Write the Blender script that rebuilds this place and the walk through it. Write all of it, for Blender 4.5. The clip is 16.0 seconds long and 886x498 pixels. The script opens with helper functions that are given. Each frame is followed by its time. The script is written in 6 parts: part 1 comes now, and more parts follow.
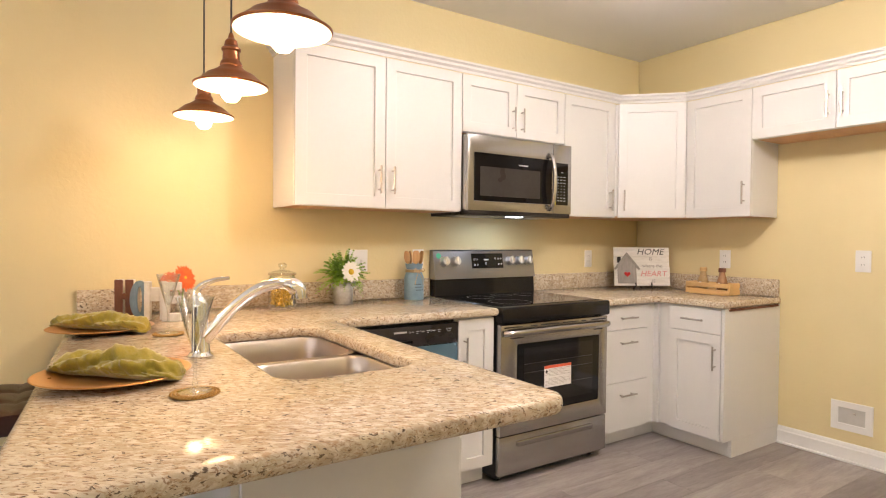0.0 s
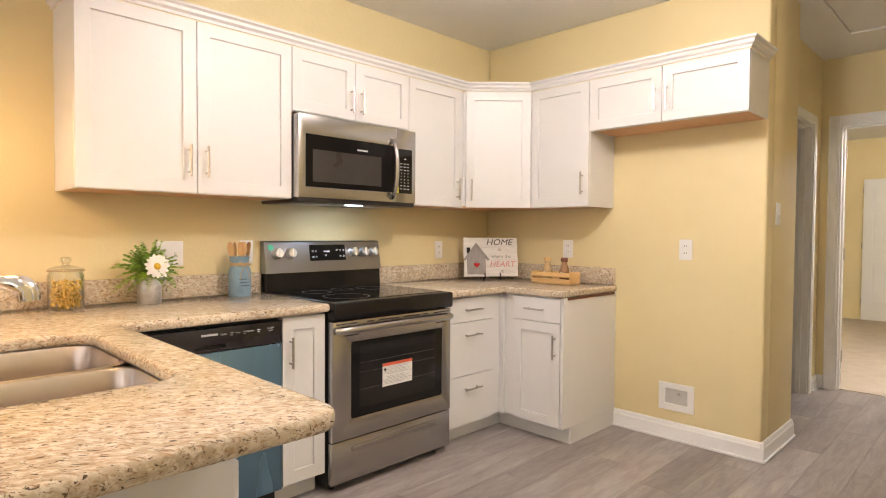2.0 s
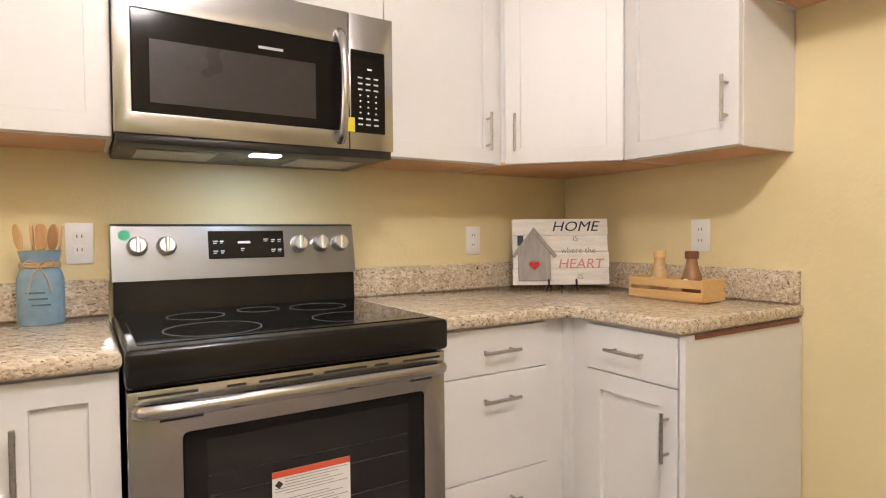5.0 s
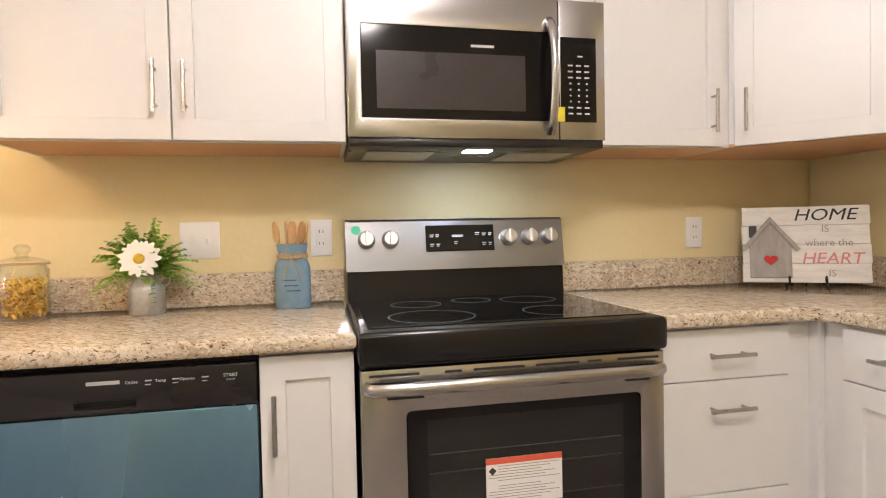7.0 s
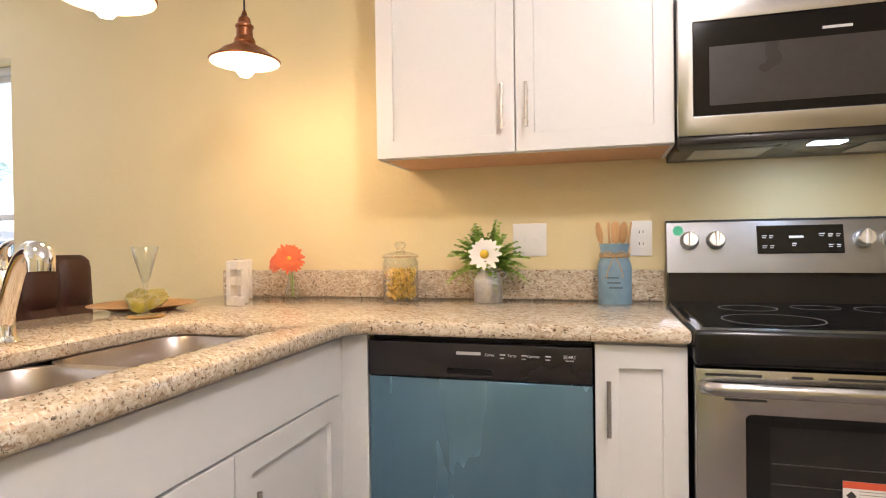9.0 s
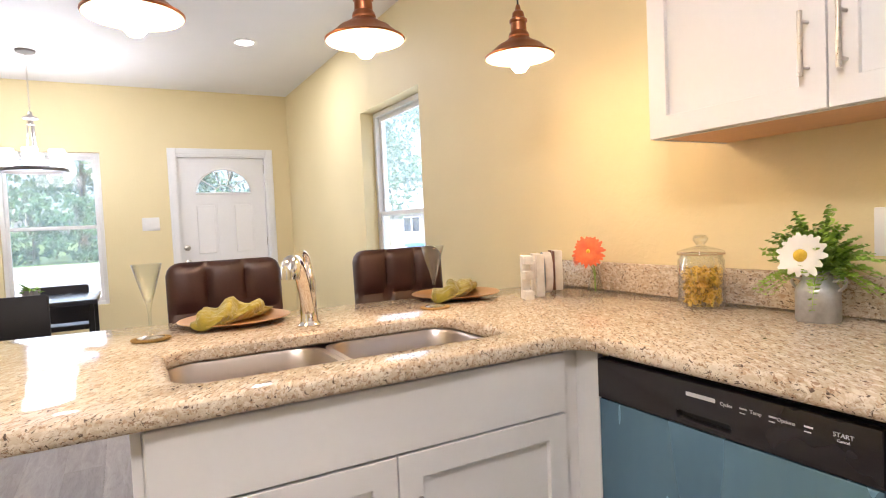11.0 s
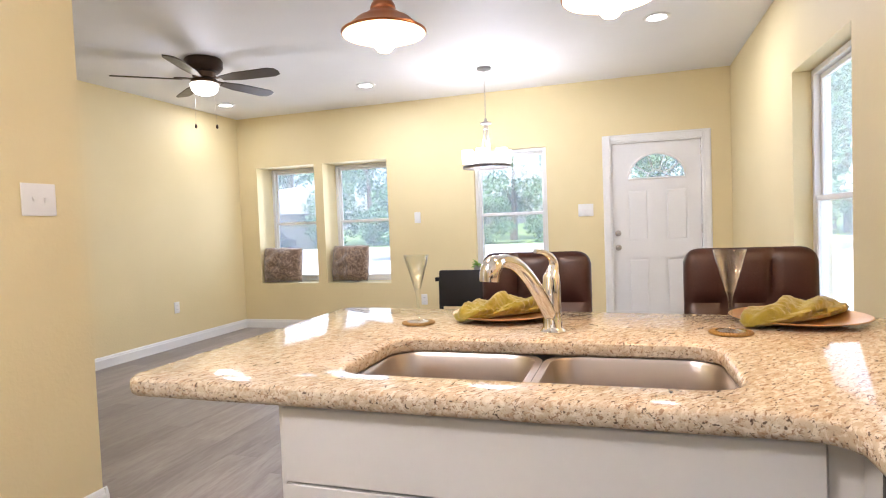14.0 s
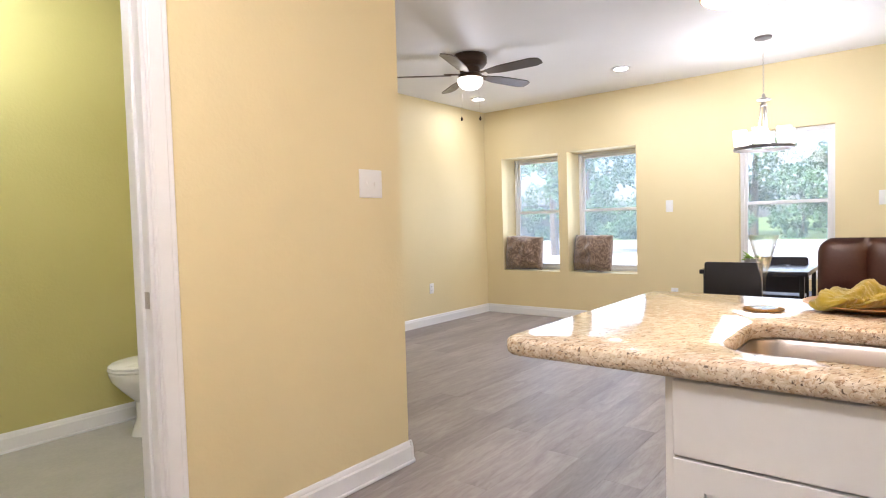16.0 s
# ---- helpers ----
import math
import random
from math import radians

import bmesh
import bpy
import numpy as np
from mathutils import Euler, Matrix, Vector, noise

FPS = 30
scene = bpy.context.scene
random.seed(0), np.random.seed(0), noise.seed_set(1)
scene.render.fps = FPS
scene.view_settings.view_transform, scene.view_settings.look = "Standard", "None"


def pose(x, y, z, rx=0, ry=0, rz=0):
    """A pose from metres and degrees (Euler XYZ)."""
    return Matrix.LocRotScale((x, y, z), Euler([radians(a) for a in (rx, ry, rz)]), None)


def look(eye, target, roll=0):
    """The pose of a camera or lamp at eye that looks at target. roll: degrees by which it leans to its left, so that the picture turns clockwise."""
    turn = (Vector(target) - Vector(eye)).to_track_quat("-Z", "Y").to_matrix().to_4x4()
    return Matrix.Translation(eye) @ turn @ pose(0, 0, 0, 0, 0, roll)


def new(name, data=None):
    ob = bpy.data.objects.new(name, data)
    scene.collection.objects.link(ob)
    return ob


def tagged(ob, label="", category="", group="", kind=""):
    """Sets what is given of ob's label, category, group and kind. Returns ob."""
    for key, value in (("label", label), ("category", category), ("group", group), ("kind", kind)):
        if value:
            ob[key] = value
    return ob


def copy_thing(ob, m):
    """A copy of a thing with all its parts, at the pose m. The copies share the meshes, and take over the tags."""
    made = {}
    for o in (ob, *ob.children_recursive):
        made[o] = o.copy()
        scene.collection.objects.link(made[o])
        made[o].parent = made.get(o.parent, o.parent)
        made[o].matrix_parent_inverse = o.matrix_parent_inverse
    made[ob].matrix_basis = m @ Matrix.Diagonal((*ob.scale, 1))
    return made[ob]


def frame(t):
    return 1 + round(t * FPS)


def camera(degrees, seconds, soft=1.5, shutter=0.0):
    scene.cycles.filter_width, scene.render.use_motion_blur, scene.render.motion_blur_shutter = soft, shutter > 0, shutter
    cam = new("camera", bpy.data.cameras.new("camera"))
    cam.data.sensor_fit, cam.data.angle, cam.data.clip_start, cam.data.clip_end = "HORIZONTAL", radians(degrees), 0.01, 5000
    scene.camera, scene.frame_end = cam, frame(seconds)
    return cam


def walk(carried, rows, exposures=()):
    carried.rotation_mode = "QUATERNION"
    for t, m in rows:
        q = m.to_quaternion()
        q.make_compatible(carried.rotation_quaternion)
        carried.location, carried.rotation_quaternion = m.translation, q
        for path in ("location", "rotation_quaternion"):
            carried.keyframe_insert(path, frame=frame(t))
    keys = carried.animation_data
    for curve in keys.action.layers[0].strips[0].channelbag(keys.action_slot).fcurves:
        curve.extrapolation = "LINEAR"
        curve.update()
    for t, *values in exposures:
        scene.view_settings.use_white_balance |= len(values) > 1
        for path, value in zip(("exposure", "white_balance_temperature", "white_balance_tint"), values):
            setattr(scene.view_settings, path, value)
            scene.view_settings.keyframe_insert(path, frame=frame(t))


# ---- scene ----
cam = camera(75.1, 16.0, 1.1)
PATH = [
    (0, (1.138, 1.105, 1.248), (2.236, 2.776, 1.213), 0.5),
    (0.5, (1.136, 1.092, 1.248), (2.331, 2.694, 1.208), 0.5),
    (1, (1.144, 1.074, 1.247), (2.42, 2.613, 1.206), 0.4),
    (1.5, (1.212, 1.069, 1.239), (2.573, 2.534, 1.197), 0.4),
    (2, (1.437, 1.124, 1.235), (2.855, 2.533, 1.178), 0.4),
    (2.5, (1.738, 1.296, 1.215), (3.188, 2.673, 1.162), 0.1),
    (3, (2.063, 1.507, 1.225), (3.534, 2.861, 1.169), 0.0),
    (3.2, (2.196, 1.56, 1.229), (3.675, 2.904, 1.167), 0.0),
    (5.3, (2.881, 1.981, 1.125), (3.82, 3.746, 1.078), -0.8),
    (5.5, (2.897, 1.984, 1.116), (3.758, 3.788, 1.073), -1.0),
    (6, (2.91, 1.99, 1.119), (3.626, 3.857, 1.072), -1.1),
    (6.5, (2.887, 1.99, 1.121), (3.47, 3.903, 1.071), -1.1),
    (7, (2.835, 1.984, 1.138), (3.249, 3.939, 1.079), -1.2),
    (7.5, (2.778, 1.97, 1.124), (2.961, 3.961, 1.082), -1.1),
    (8, (2.717, 1.939, 1.123), (2.649, 3.937, 1.08), -1.2),
    (8.5, (2.72, 1.89, 1.136), (2.381, 3.86, 1.08), -1.5),
    (8.7, (2.7, 1.856, 1.116), (2.291, 3.814, 1.078), -1.2),
    (10.8, (3.108, 2.299, 1.166), (1.443, 3.403, 1.09), -2.1),
    (11, (3.111, 2.351, 1.197), (1.366, 3.322, 1.105), -2.6),
    (11.5, (3.085, 2.447, 1.197), (1.181, 3.053, 1.107), -2.4),
    (12, (2.983, 2.568, 1.228), (0.999, 2.809, 1.137), -2.6),
    (12.5, (2.944, 2.704, 1.222), (0.946, 2.69, 1.137), -2.4),
    (13, (2.963, 2.855, 1.224), (0.986, 2.566, 1.143), -2.4),
    (13.5, (2.972, 2.989, 1.215), (1.031, 2.514, 1.136), -2.3),
    (14, (2.983, 3.011, 1.207), (1.081, 2.398, 1.125), -2.2),
    (14.5, (2.994, 2.984, 1.2), (1.136, 2.248, 1.116), -2.0),
    (15, (3.027, 2.917, 1.198), (1.251, 2.002, 1.112), -1.9),
    (15.5, (3.066, 2.809, 1.188), (1.399, 1.706, 1.103), -1.7),
    (16, (3.148, 2.708, 1.173), (1.59, 1.457, 1.09), -1.6),
]
walk(cam, [(t, look(eye, target, roll)) for t, eye, target, roll in PATH], [(0, 2.18, 6230, 19), (3, 2.19, 6180, 19), (5.3, 2.14, 6050, 18), (8.7, 2.12, 5920, 19), (11.5, 2.20, 5800, 19), (16, 2.19, 5780, 20)])

# ---- daylight ----
world = bpy.data.worlds.new("sky")
scene.world = world
world.use_nodes = True
wn = world.node_tree
sky = wn.nodes.new("ShaderNodeTexSky")
sky.sky_type = "NISHITA"
sky.sun_disc = False
sky.sun_elevation = radians(46.5)
sky.sun_rotation = radians(106.7)
sky.air_density, sky.dust_density, sky.ozone_density = 1.0, 2.5, 1.0
wn.links.new(sky.outputs["Color"], wn.nodes["Background"].inputs["Color"])
wn.nodes["Background"].inputs["Strength"].default_value = 0.11
sun = new("sun", bpy.data.lights.new("sun", "SUN"))
sun.data.energy, sun.data.angle, sun.data.color = 3.2, radians(0.5), (1.0, 0.95, 0.86)
sun.matrix_world = look((0, 0, 20), (-10.0, 3.0, 9.0))


def lamp(name, kind, place, watts, colour, radius=0.03, target=None, spread=None):
    ob = new(name, bpy.data.lights.new(name, kind))
    ob.data.energy, ob.data.color = watts, colour
    ob.matrix_world = look(place, target) if target else pose(*place)
    if kind == "AREA" and isinstance(radius, tuple):
        ob.data.shape, ob.data.size, ob.data.size_y = "RECTANGLE", *radius
    elif kind == "AREA":
        ob.data.shape, ob.data.size = "DISK", radius * 2
        if spread:
            ob.data.spread = radians(spread)
    elif kind == "SPOT":
        ob.data.shadow_soft_size, ob.data.spot_size, ob.data.spot_blend = radius, radians(spread), 0.6
    else:
        ob.data.shadow_soft_size = radius
    return ob


WARM, MILD, COOL = (1.0, 0.59, 0.265), (1.0, 0.985, 0.965), (0.68, 0.86, 1.0)

# sky light that enters by the windows
for wx, wy, wz, tx, ty in ((-3.20, -0.885, 1.30, 0, -0.885), (-3.20, 0.03, 1.30, 0, 0.03), (-3.03, 1.833, 1.30, 0, 1.833), (-0.445, 3.985, 1.30, -0.445, 0)):
    lamp("window_sky_light", "AREA", (wx, wy, wz), 1.15, (0.88, 0.95, 1.0), (0.68, 1.30), (tx, ty, 1.3))

# ---- materials ----
def material(name, base, rough=0.5, metal=0.0, **extra):
    m = bpy.data.materials.new(name)
    m.use_nodes = True
    b = m.node_tree.nodes["Principled BSDF"]
    b.inputs["Base Color"].default_value = (*base, 1)
    b.inputs["Roughness"].default_value = rough
    b.inputs["Metallic"].default_value = metal
    for key, value in extra.items():
        b.inputs[key.replace("_", " ")].default_value = value
    return m


def node(m, kind, **values):
    n = m.node_tree.nodes.new(kind)
    for key, value in values.items():
        n.inputs[key.replace("_", " ")].default_value = value
    return n


def wire(m, a, b):
    m.node_tree.links.new(a, b)


def shader(m):
    return m.node_tree.nodes["Principled BSDF"]


def coords(m, scale=(1, 1, 1), turn=(0, 0, 0)):
    tc = m.node_tree.nodes.new("ShaderNodeTexCoord")
    geo = m.node_tree.nodes.new("ShaderNodeNewGeometry")
    mp = m.node_tree.nodes.new("ShaderNodeMapping")
    mp.inputs["Scale"].default_value = scale
    mp.inputs["Rotation"].default_value = [radians(a) for a in turn]
    wire(m, geo.outputs["Position"], mp.inputs["Vector"])
    m.node_tree.nodes.remove(tc)
    return mp.outputs["Vector"]


def ramp(m, fac, stops):
    r = m.node_tree.nodes.new("ShaderNodeValToRGB")
    while len(r.color_ramp.elements) < len(stops):
        r.color_ramp.elements.new(0.5)
    for e, (at, col) in zip(r.color_ramp.elements, stops):
        e.position, e.color = at, (*col, 1)
    wire(m, fac, r.inputs["Fac"])
    return r.outputs["Color"]


def mixed(m, fac, a, b, kind="MIX"):
    n = m.node_tree.nodes.new("ShaderNodeMix")
    n.data_type, n.blend_type = "RGBA", kind
    for sock, value in ((n.inputs[0], fac), (n.inputs[6], a), (n.inputs[7], b)):
        if isinstance(value, (int, float)):
            sock.default_value = value
        elif isinstance(value, tuple):
            sock.default_value = (*value, 1)
        else:
            wire(m, value, sock)
    return n.outputs[2]


def noise_of(m, vec, scale, detail=3.0, rough=0.55, distort=0.0):
    n = node(m, "ShaderNodeTexNoise", Scale=scale, Detail=detail, Roughness=rough, Distortion=distort)
    wire(m, vec, n.inputs["Vector"])
    return n.outputs["Fac"]


def bumped(m, height, strength=0.2, distance=0.002):
    b = node(m, "ShaderNodeBump", Strength=strength, Distance=distance)
    wire(m, height, b.inputs["Height"])
    wire(m, b.outputs["Normal"], shader(m).inputs["Normal"])


def varied(name, dark, light, scale, rough=0.5, metal=0.0, bump=0.0, fine=60.0, stretch=(1, 1, 1), spread=0.12, distance=0.002, **extra):
    """Two tones mixed by noise at two scales, a little roughness variation and a fine relief."""
    m = material(name, light, rough, metal, **extra)
    v = coords(m, stretch)
    n1, n2 = noise_of(m, v, scale), noise_of(m, v, fine, 4.0, 0.6)
    col = ramp(m, n1, [(0.5 - spread * 2, dark), (0.5 + spread * 2, light)])
    col = mixed(m, 0.25, col, ramp(m, n2, [(0.35, dark), (0.65, light)]))
    wire(m, col, shader(m).inputs["Base Color"])
    r = node(m, "ShaderNodeMapRange", From_Min=0.3, From_Max=0.7, To_Min=max(rough - 0.06, 0.02), To_Max=min(rough + 0.08, 1))
    wire(m, n1, r.inputs["Value"])
    wire(m, r.outputs["Result"], shader(m).inputs["Roughness"])
    if bump:
        bumped(m, n2, bump, distance)
    return m


def wall_paint(name, dark, light):
    m = material(name, light, 0.55)
    v = coords(m)
    broad, peel = noise_of(m, v, 1.3, 3), noise_of(m, v, 55, 2, 0.5, 0.4)
    wire(m, ramp(m, broad, [(0.3, dark), (0.7, light)]), shader(m).inputs["Base Color"])
    soft = ramp(m, peel, [(0.42, (0, 0, 0)), (0.6, (1, 1, 1))])
    bumped(m, soft, 0.16, 0.0015)
    return m


YELLOW = wall_paint("yellow_wall_paint", (0.715, 0.605, 0.337), (0.75, 0.638, 0.364))
OLIVE = wall_paint("olive_wall_paint", (0.50, 0.46, 0.16), (0.54, 0.50, 0.19))
WHITE_CEILING = wall_paint("ceiling_paint", (0.76, 0.76, 0.76), (0.80, 0.80, 0.80))
TRIM = varied("white_trim_paint", (0.76, 0.76, 0.75), (0.81, 0.81, 0.80), 3, 0.35, bump=0.03)
CABINET = varied("white_cabinet_paint", (0.69, 0.68, 0.665), (0.725, 0.715, 0.70), 2.5, 0.40, bump=0.03)
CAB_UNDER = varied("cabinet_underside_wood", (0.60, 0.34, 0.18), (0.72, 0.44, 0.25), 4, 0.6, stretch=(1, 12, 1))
PLASTIC = varied("white_plastic", (0.78, 0.77, 0.75), (0.82, 0.81, 0.79), 6, 0.35)
DARK_SLOT = material("dark_slot", (0.02, 0.02, 0.02), 0.6)


def streaked(m, turn, long, scale, detail, rough, distort):
    """Noise drawn out by the factor long along a line turned about z."""
    geo = m.node_tree.nodes.new("ShaderNodeNewGeometry")
    mp = m.node_tree.nodes.new("ShaderNodeMapping")
    mp.vector_type = "TEXTURE"
    mp.inputs["Rotation"].default_value = (0, 0, radians(turn))
    mp.inputs["Scale"].default_value = (long, 1, 1)
    wire(m, geo.outputs["Position"], mp.inputs["Vector"])
    return noise_of(m, mp.outputs["Vector"], scale, detail, rough, distort)


def granite():
    """Cream ground with fine drawn-out brown and near-black flecks."""
    m = material("granite", (0.6, 0.5, 0.38), 0.08, Specular_IOR_Level=0.2)
    cloud = streaked(m, -34, 2.0, 8, 5, 0.6, 0.5)
    mottle = streaked(m, -34, 2.2, 80, 4, 0.62, 0.6)
    tan = streaked(m, -30, 2.6, 112, 4, 0.62, 0.8)
    brown = streaked(m, -37, 3.2, 140, 4, 0.6, 0.7)
    dark = streaked(m, -34, 2.4, 150, 3, 0.55, 0.6)
    black = streaked(m, -20, 1.5, 78, 3, 0.6, 0.9)
    col = ramp(m, cloud, [(0.30, (0.44, 0.35, 0.24)), (0.5, (0.53, 0.44, 0.315)), (0.70, (0.62, 0.535, 0.405))])
    col = mixed(m, ramp(m, mottle, [(0.46, (0, 0, 0)), (0.60, (0.8, 0.8, 0.8))]), col, (0.72, 0.65, 0.525))
    col = mixed(m, ramp(m, tan, [(0.545, (0, 0, 0)), (0.635, (0.75, 0.75, 0.75))]), col, (0.42, 0.28, 0.165))
    col = mixed(m, ramp(m, brown, [(0.568, (0, 0, 0)), (0.63, (0.8, 0.8, 0.8))]), col, (0.25, 0.145, 0.08))
    col = mixed(m, ramp(m, dark, [(0.612, (0, 0, 0)), (0.66, (0.9, 0.9, 0.9))]), col, (0.09, 0.06, 0.045))
    col = mixed(m, ramp(m, black, [(0.645, (0, 0, 0)), (0.69, (0.95, 0.95, 0.95))]), col, (0.075, 0.052, 0.04))
    wire(m, col, shader(m).inputs["Base Color"])
    wire(m, ramp(m, mottle, [(0.3, (0.05, 0.05, 0.05)), (0.7, (0.10, 0.10, 0.10))]), shader(m).inputs["Roughness"])
    return m


GRANITE = granite()


def brushed(name, base, rough, stretch, depth=0.12):
    m = material(name, base, rough, 1.0)
    v = coords(m, stretch)
    n = noise_of(m, v, 8, 4, 0.7)
    wire(m, ramp(m, n, [(0.25, tuple(c * 0.98 for c in base)), (0.75, base)]), shader(m).inputs["Base Color"])
    r = node(m, "ShaderNodeMapRange", From_Min=0.25, From_Max=0.75, To_Min=rough - depth / 2, To_Max=rough + depth / 2)
    wire(m, n, r.inputs["Value"])
    wire(m, r.outputs["Result"], shader(m).inputs["Roughness"])
    return m


STEEL = brushed("brushed_stainless", (0.44, 0.425, 0.41), 0.26, (0.6, 8, 60), 0.02)
SINK_STEEL = brushed("sink_steel", (0.54, 0.485, 0.44), 0.33, (3, 3, 0.6), 0.01)
NICKEL = brushed("brushed_nickel", (0.47, 0.44, 0.40), 0.28, (20, 20, 20), 0.03)
PEWTER = brushed("dark_pewter", (0.20, 0.19, 0.18), 0.34, (20, 20, 20), 0.03)
KNOB_STEEL = brushed("knob_steel", (0.72, 0.70, 0.67), 0.34, (20, 20, 20), 0.03)
CHROME = material("chrome", (0.84, 0.83, 0.82), 0.06, 1.0)
BLACK_ENAMEL = varied("black_enamel", (0.006, 0.0055, 0.0055), (0.010, 0.009, 0.009), 3, 0.16, Specular_IOR_Level=0.35)
BLACK_GLASS = material("black_glass", (0.006, 0.006, 0.006), 0.06, Specular_IOR_Level=0.35)
OVEN_GLASS = material("oven_window", (0.014, 0.013, 0.013), 0.07)
MW_MESH = varied("microwave_window", (0.040, 0.034, 0.030), (0.055, 0.048, 0.043), 4, 0.32, Specular_IOR_Level=0.15)
MW_GLASS = material("microwave_glass", (0.007, 0.006, 0.006), 0.10, Specular_IOR_Level=0.18)
GUARD_STEEL = brushed("control_panel_steel", (0.30, 0.31, 0.335), 0.30, (0.6, 8, 60), 0.006)
DW_BLACK = varied("dishwasher_panel", (0.010, 0.008, 0.009), (0.016, 0.013, 0.014), 5, 0.30)
BLUE_FILM = varied("blue_protective_film", (0.105, 0.205, 0.30), (0.155, 0.275, 0.375), 2.2, 0.26, 0.55, bump=0.035, fine=7, distance=0.012, stretch=(2.2, 1, 0.45))
LEATHER = varied("brown_leather", (0.032, 0.011, 0.008), (0.058, 0.021, 0.015), 7, 0.40, bump=0.25, fine=140)
BLACK_LEATHER = varied("black_vinyl", (0.012, 0.011, 0.013), (0.022, 0.020, 0.023), 7, 0.42, bump=0.2, fine=120)
BLACK_METAL = varied("black_metal", (0.012, 0.012, 0.012), (0.02, 0.02, 0.02), 9, 0.4, 0.4)
BRONZE = varied("bronze", (0.045, 0.028, 0.018), (0.075, 0.045, 0.028), 9, 0.38, 0.7)
COPPER = varied("aged_copper", (0.24, 0.085, 0.035), (0.36, 0.14, 0.06), 14, 0.34, 0.8)
SHADE_WHITE = material("shade_lining", (0.85, 0.82, 0.76), 0.5)
GOLD_PLATE = varied("gold_charger", (0.55, 0.30, 0.11), (0.66, 0.38, 0.15), 8, 0.33, 0.75, bump=0.1)
NAPKIN = varied("olive_napkin", (0.22, 0.18, 0.012), (0.40, 0.33, 0.03), 22, 0.85, bump=0.5, fine=420, Sheen_Weight=0.4)
COASTER = varied("beaded_gold_coaster", (0.24, 0.13, 0.03), (0.52, 0.33, 0.10), 160, 0.4, 0.6, bump=0.6, fine=260)


def thin_glass(name="clear_glass", tint=(0.965, 0.98, 0.975), rough=0.03, ior=0.95, base=0.07, fall=1.5):
    """Clear thin glass: it lets light straight through and gleams, most at its edges."""
    m = bpy.data.materials.new(name)
    m.use_nodes = True
    m.node_tree.nodes.remove(shader(m))
    clear, gloss, both, edge = [m.node_tree.nodes.new(k) for k in ("ShaderNodeBsdfTransparent", "ShaderNodeBsdfGlossy", "ShaderNodeMixShader", "ShaderNodeLayerWeight")]
    clear.inputs["Color"].default_value = (*tint, 1)
    gloss.inputs["Roughness"].default_value = rough
    rim = node(m, "ShaderNodeMapRange", From_Min=0.0, From_Max=1.0, To_Min=base, To_Max=ior)
    power = node(m, "ShaderNodeMath")
    power.operation = "POWER"
    power.inputs[1].default_value = fall
    wire(m, edge.outputs["Facing"], power.inputs[0])
    wire(m, power.outputs[0], rim.inputs["Value"])
    wire(m, rim.outputs["Result"], both.inputs[0])
    wire(m, clear.outputs[0], both.inputs[1])
    wire(m, gloss.outputs[0], both.inputs[2])
    wire(m, both.outputs[0], m.node_tree.nodes["Material Output"].inputs["Surface"])
    return m


GLASS = thin_glass(base=0.045, ior=0.9, fall=1.9)
PANE = thin_glass("window_glass", (1, 1, 1), 0.0, 0.4, 0.05, 4.0)
# a pale translucent share in the window glass imitates the hazy outdoor glare
glare_veil, veil_mix = PANE.node_tree.nodes.new("ShaderNodeBsdfTranslucent"), PANE.node_tree.nodes.new("ShaderNodeMixShader")
glare_veil.inputs["Color"].default_value = (0.78, 0.88, 0.87, 1)
veil_mix.inputs[0].default_value = 0.19
pane_out = PANE.node_tree.nodes["Material Output"].inputs["Surface"]
wire(PANE, pane_out.links[0].from_socket, veil_mix.inputs[1])
wire(PANE, glare_veil.outputs[0], veil_mix.inputs[2])
wire(PANE, veil_mix.outputs[0], pane_out)


def striped_fur():
    m = material("striped_brown_fur", (0.2, 0.13, 0.08), 0.9, Sheen_Weight=0.5)
    v = coords(m)
    w = node(m, "ShaderNodeTexWave", Scale=6.0, Distortion=17.0, Detail=3.0, Detail_Scale=1.9, Detail_Roughness=0.6)
    w.bands_direction = "DIAGONAL"
    wire(m, v, w.inputs["Vector"])
    hair = noise_of(m, v, 120, 3, 0.6)
    col = ramp(m, w.outputs["Fac"], [(0.2, (0.11, 0.06, 0.035)), (0.5, (0.22, 0.135, 0.08)), (0.85, (0.40, 0.28, 0.18))])
    col = mixed(m, 0.5, col, ramp(m, hair, [(0.35, (0.06, 0.035, 0.02)), (0.65, (0.30, 0.21, 0.14))]))
    wire(m, col, shader(m).inputs["Base Color"])
    bumped(m, hair, 0.8, 0.01)
    return m


PILLOW = striped_fur()
GALVANISED = varied("galvanised_tin", (0.42, 0.41, 0.40), (0.62, 0.61, 0.59), 30, 0.42, 0.85, bump=0.1)
BLUE_TIN = varied("blue_painted_tin", (0.15, 0.25, 0.33), (0.23, 0.35, 0.43), 18, 0.5, bump=0.15)
TWINE = varied("jute_twine", (0.38, 0.25, 0.12), (0.55, 0.40, 0.22), 90, 0.9, bump=0.5, fine=300)
SPOON_WOOD = varied("utensil_wood", (0.52, 0.30, 0.12), (0.72, 0.46, 0.22), 20, 0.6, stretch=(1, 1, 0.2))
CRATE_WOOD = varied("pine_crate", (0.60, 0.36, 0.13), (0.74, 0.50, 0.22), 12, 0.55, bump=0.1, stretch=(6, 0.6, 6))
LEAF = varied("leaf_green", (0.15, 0.28, 0.03), (0.27, 0.45, 0.07), 35, 0.5)
FERN = varied("fern_green", (0.26, 0.46, 0.04), (0.40, 0.60, 0.09), 35, 0.5)
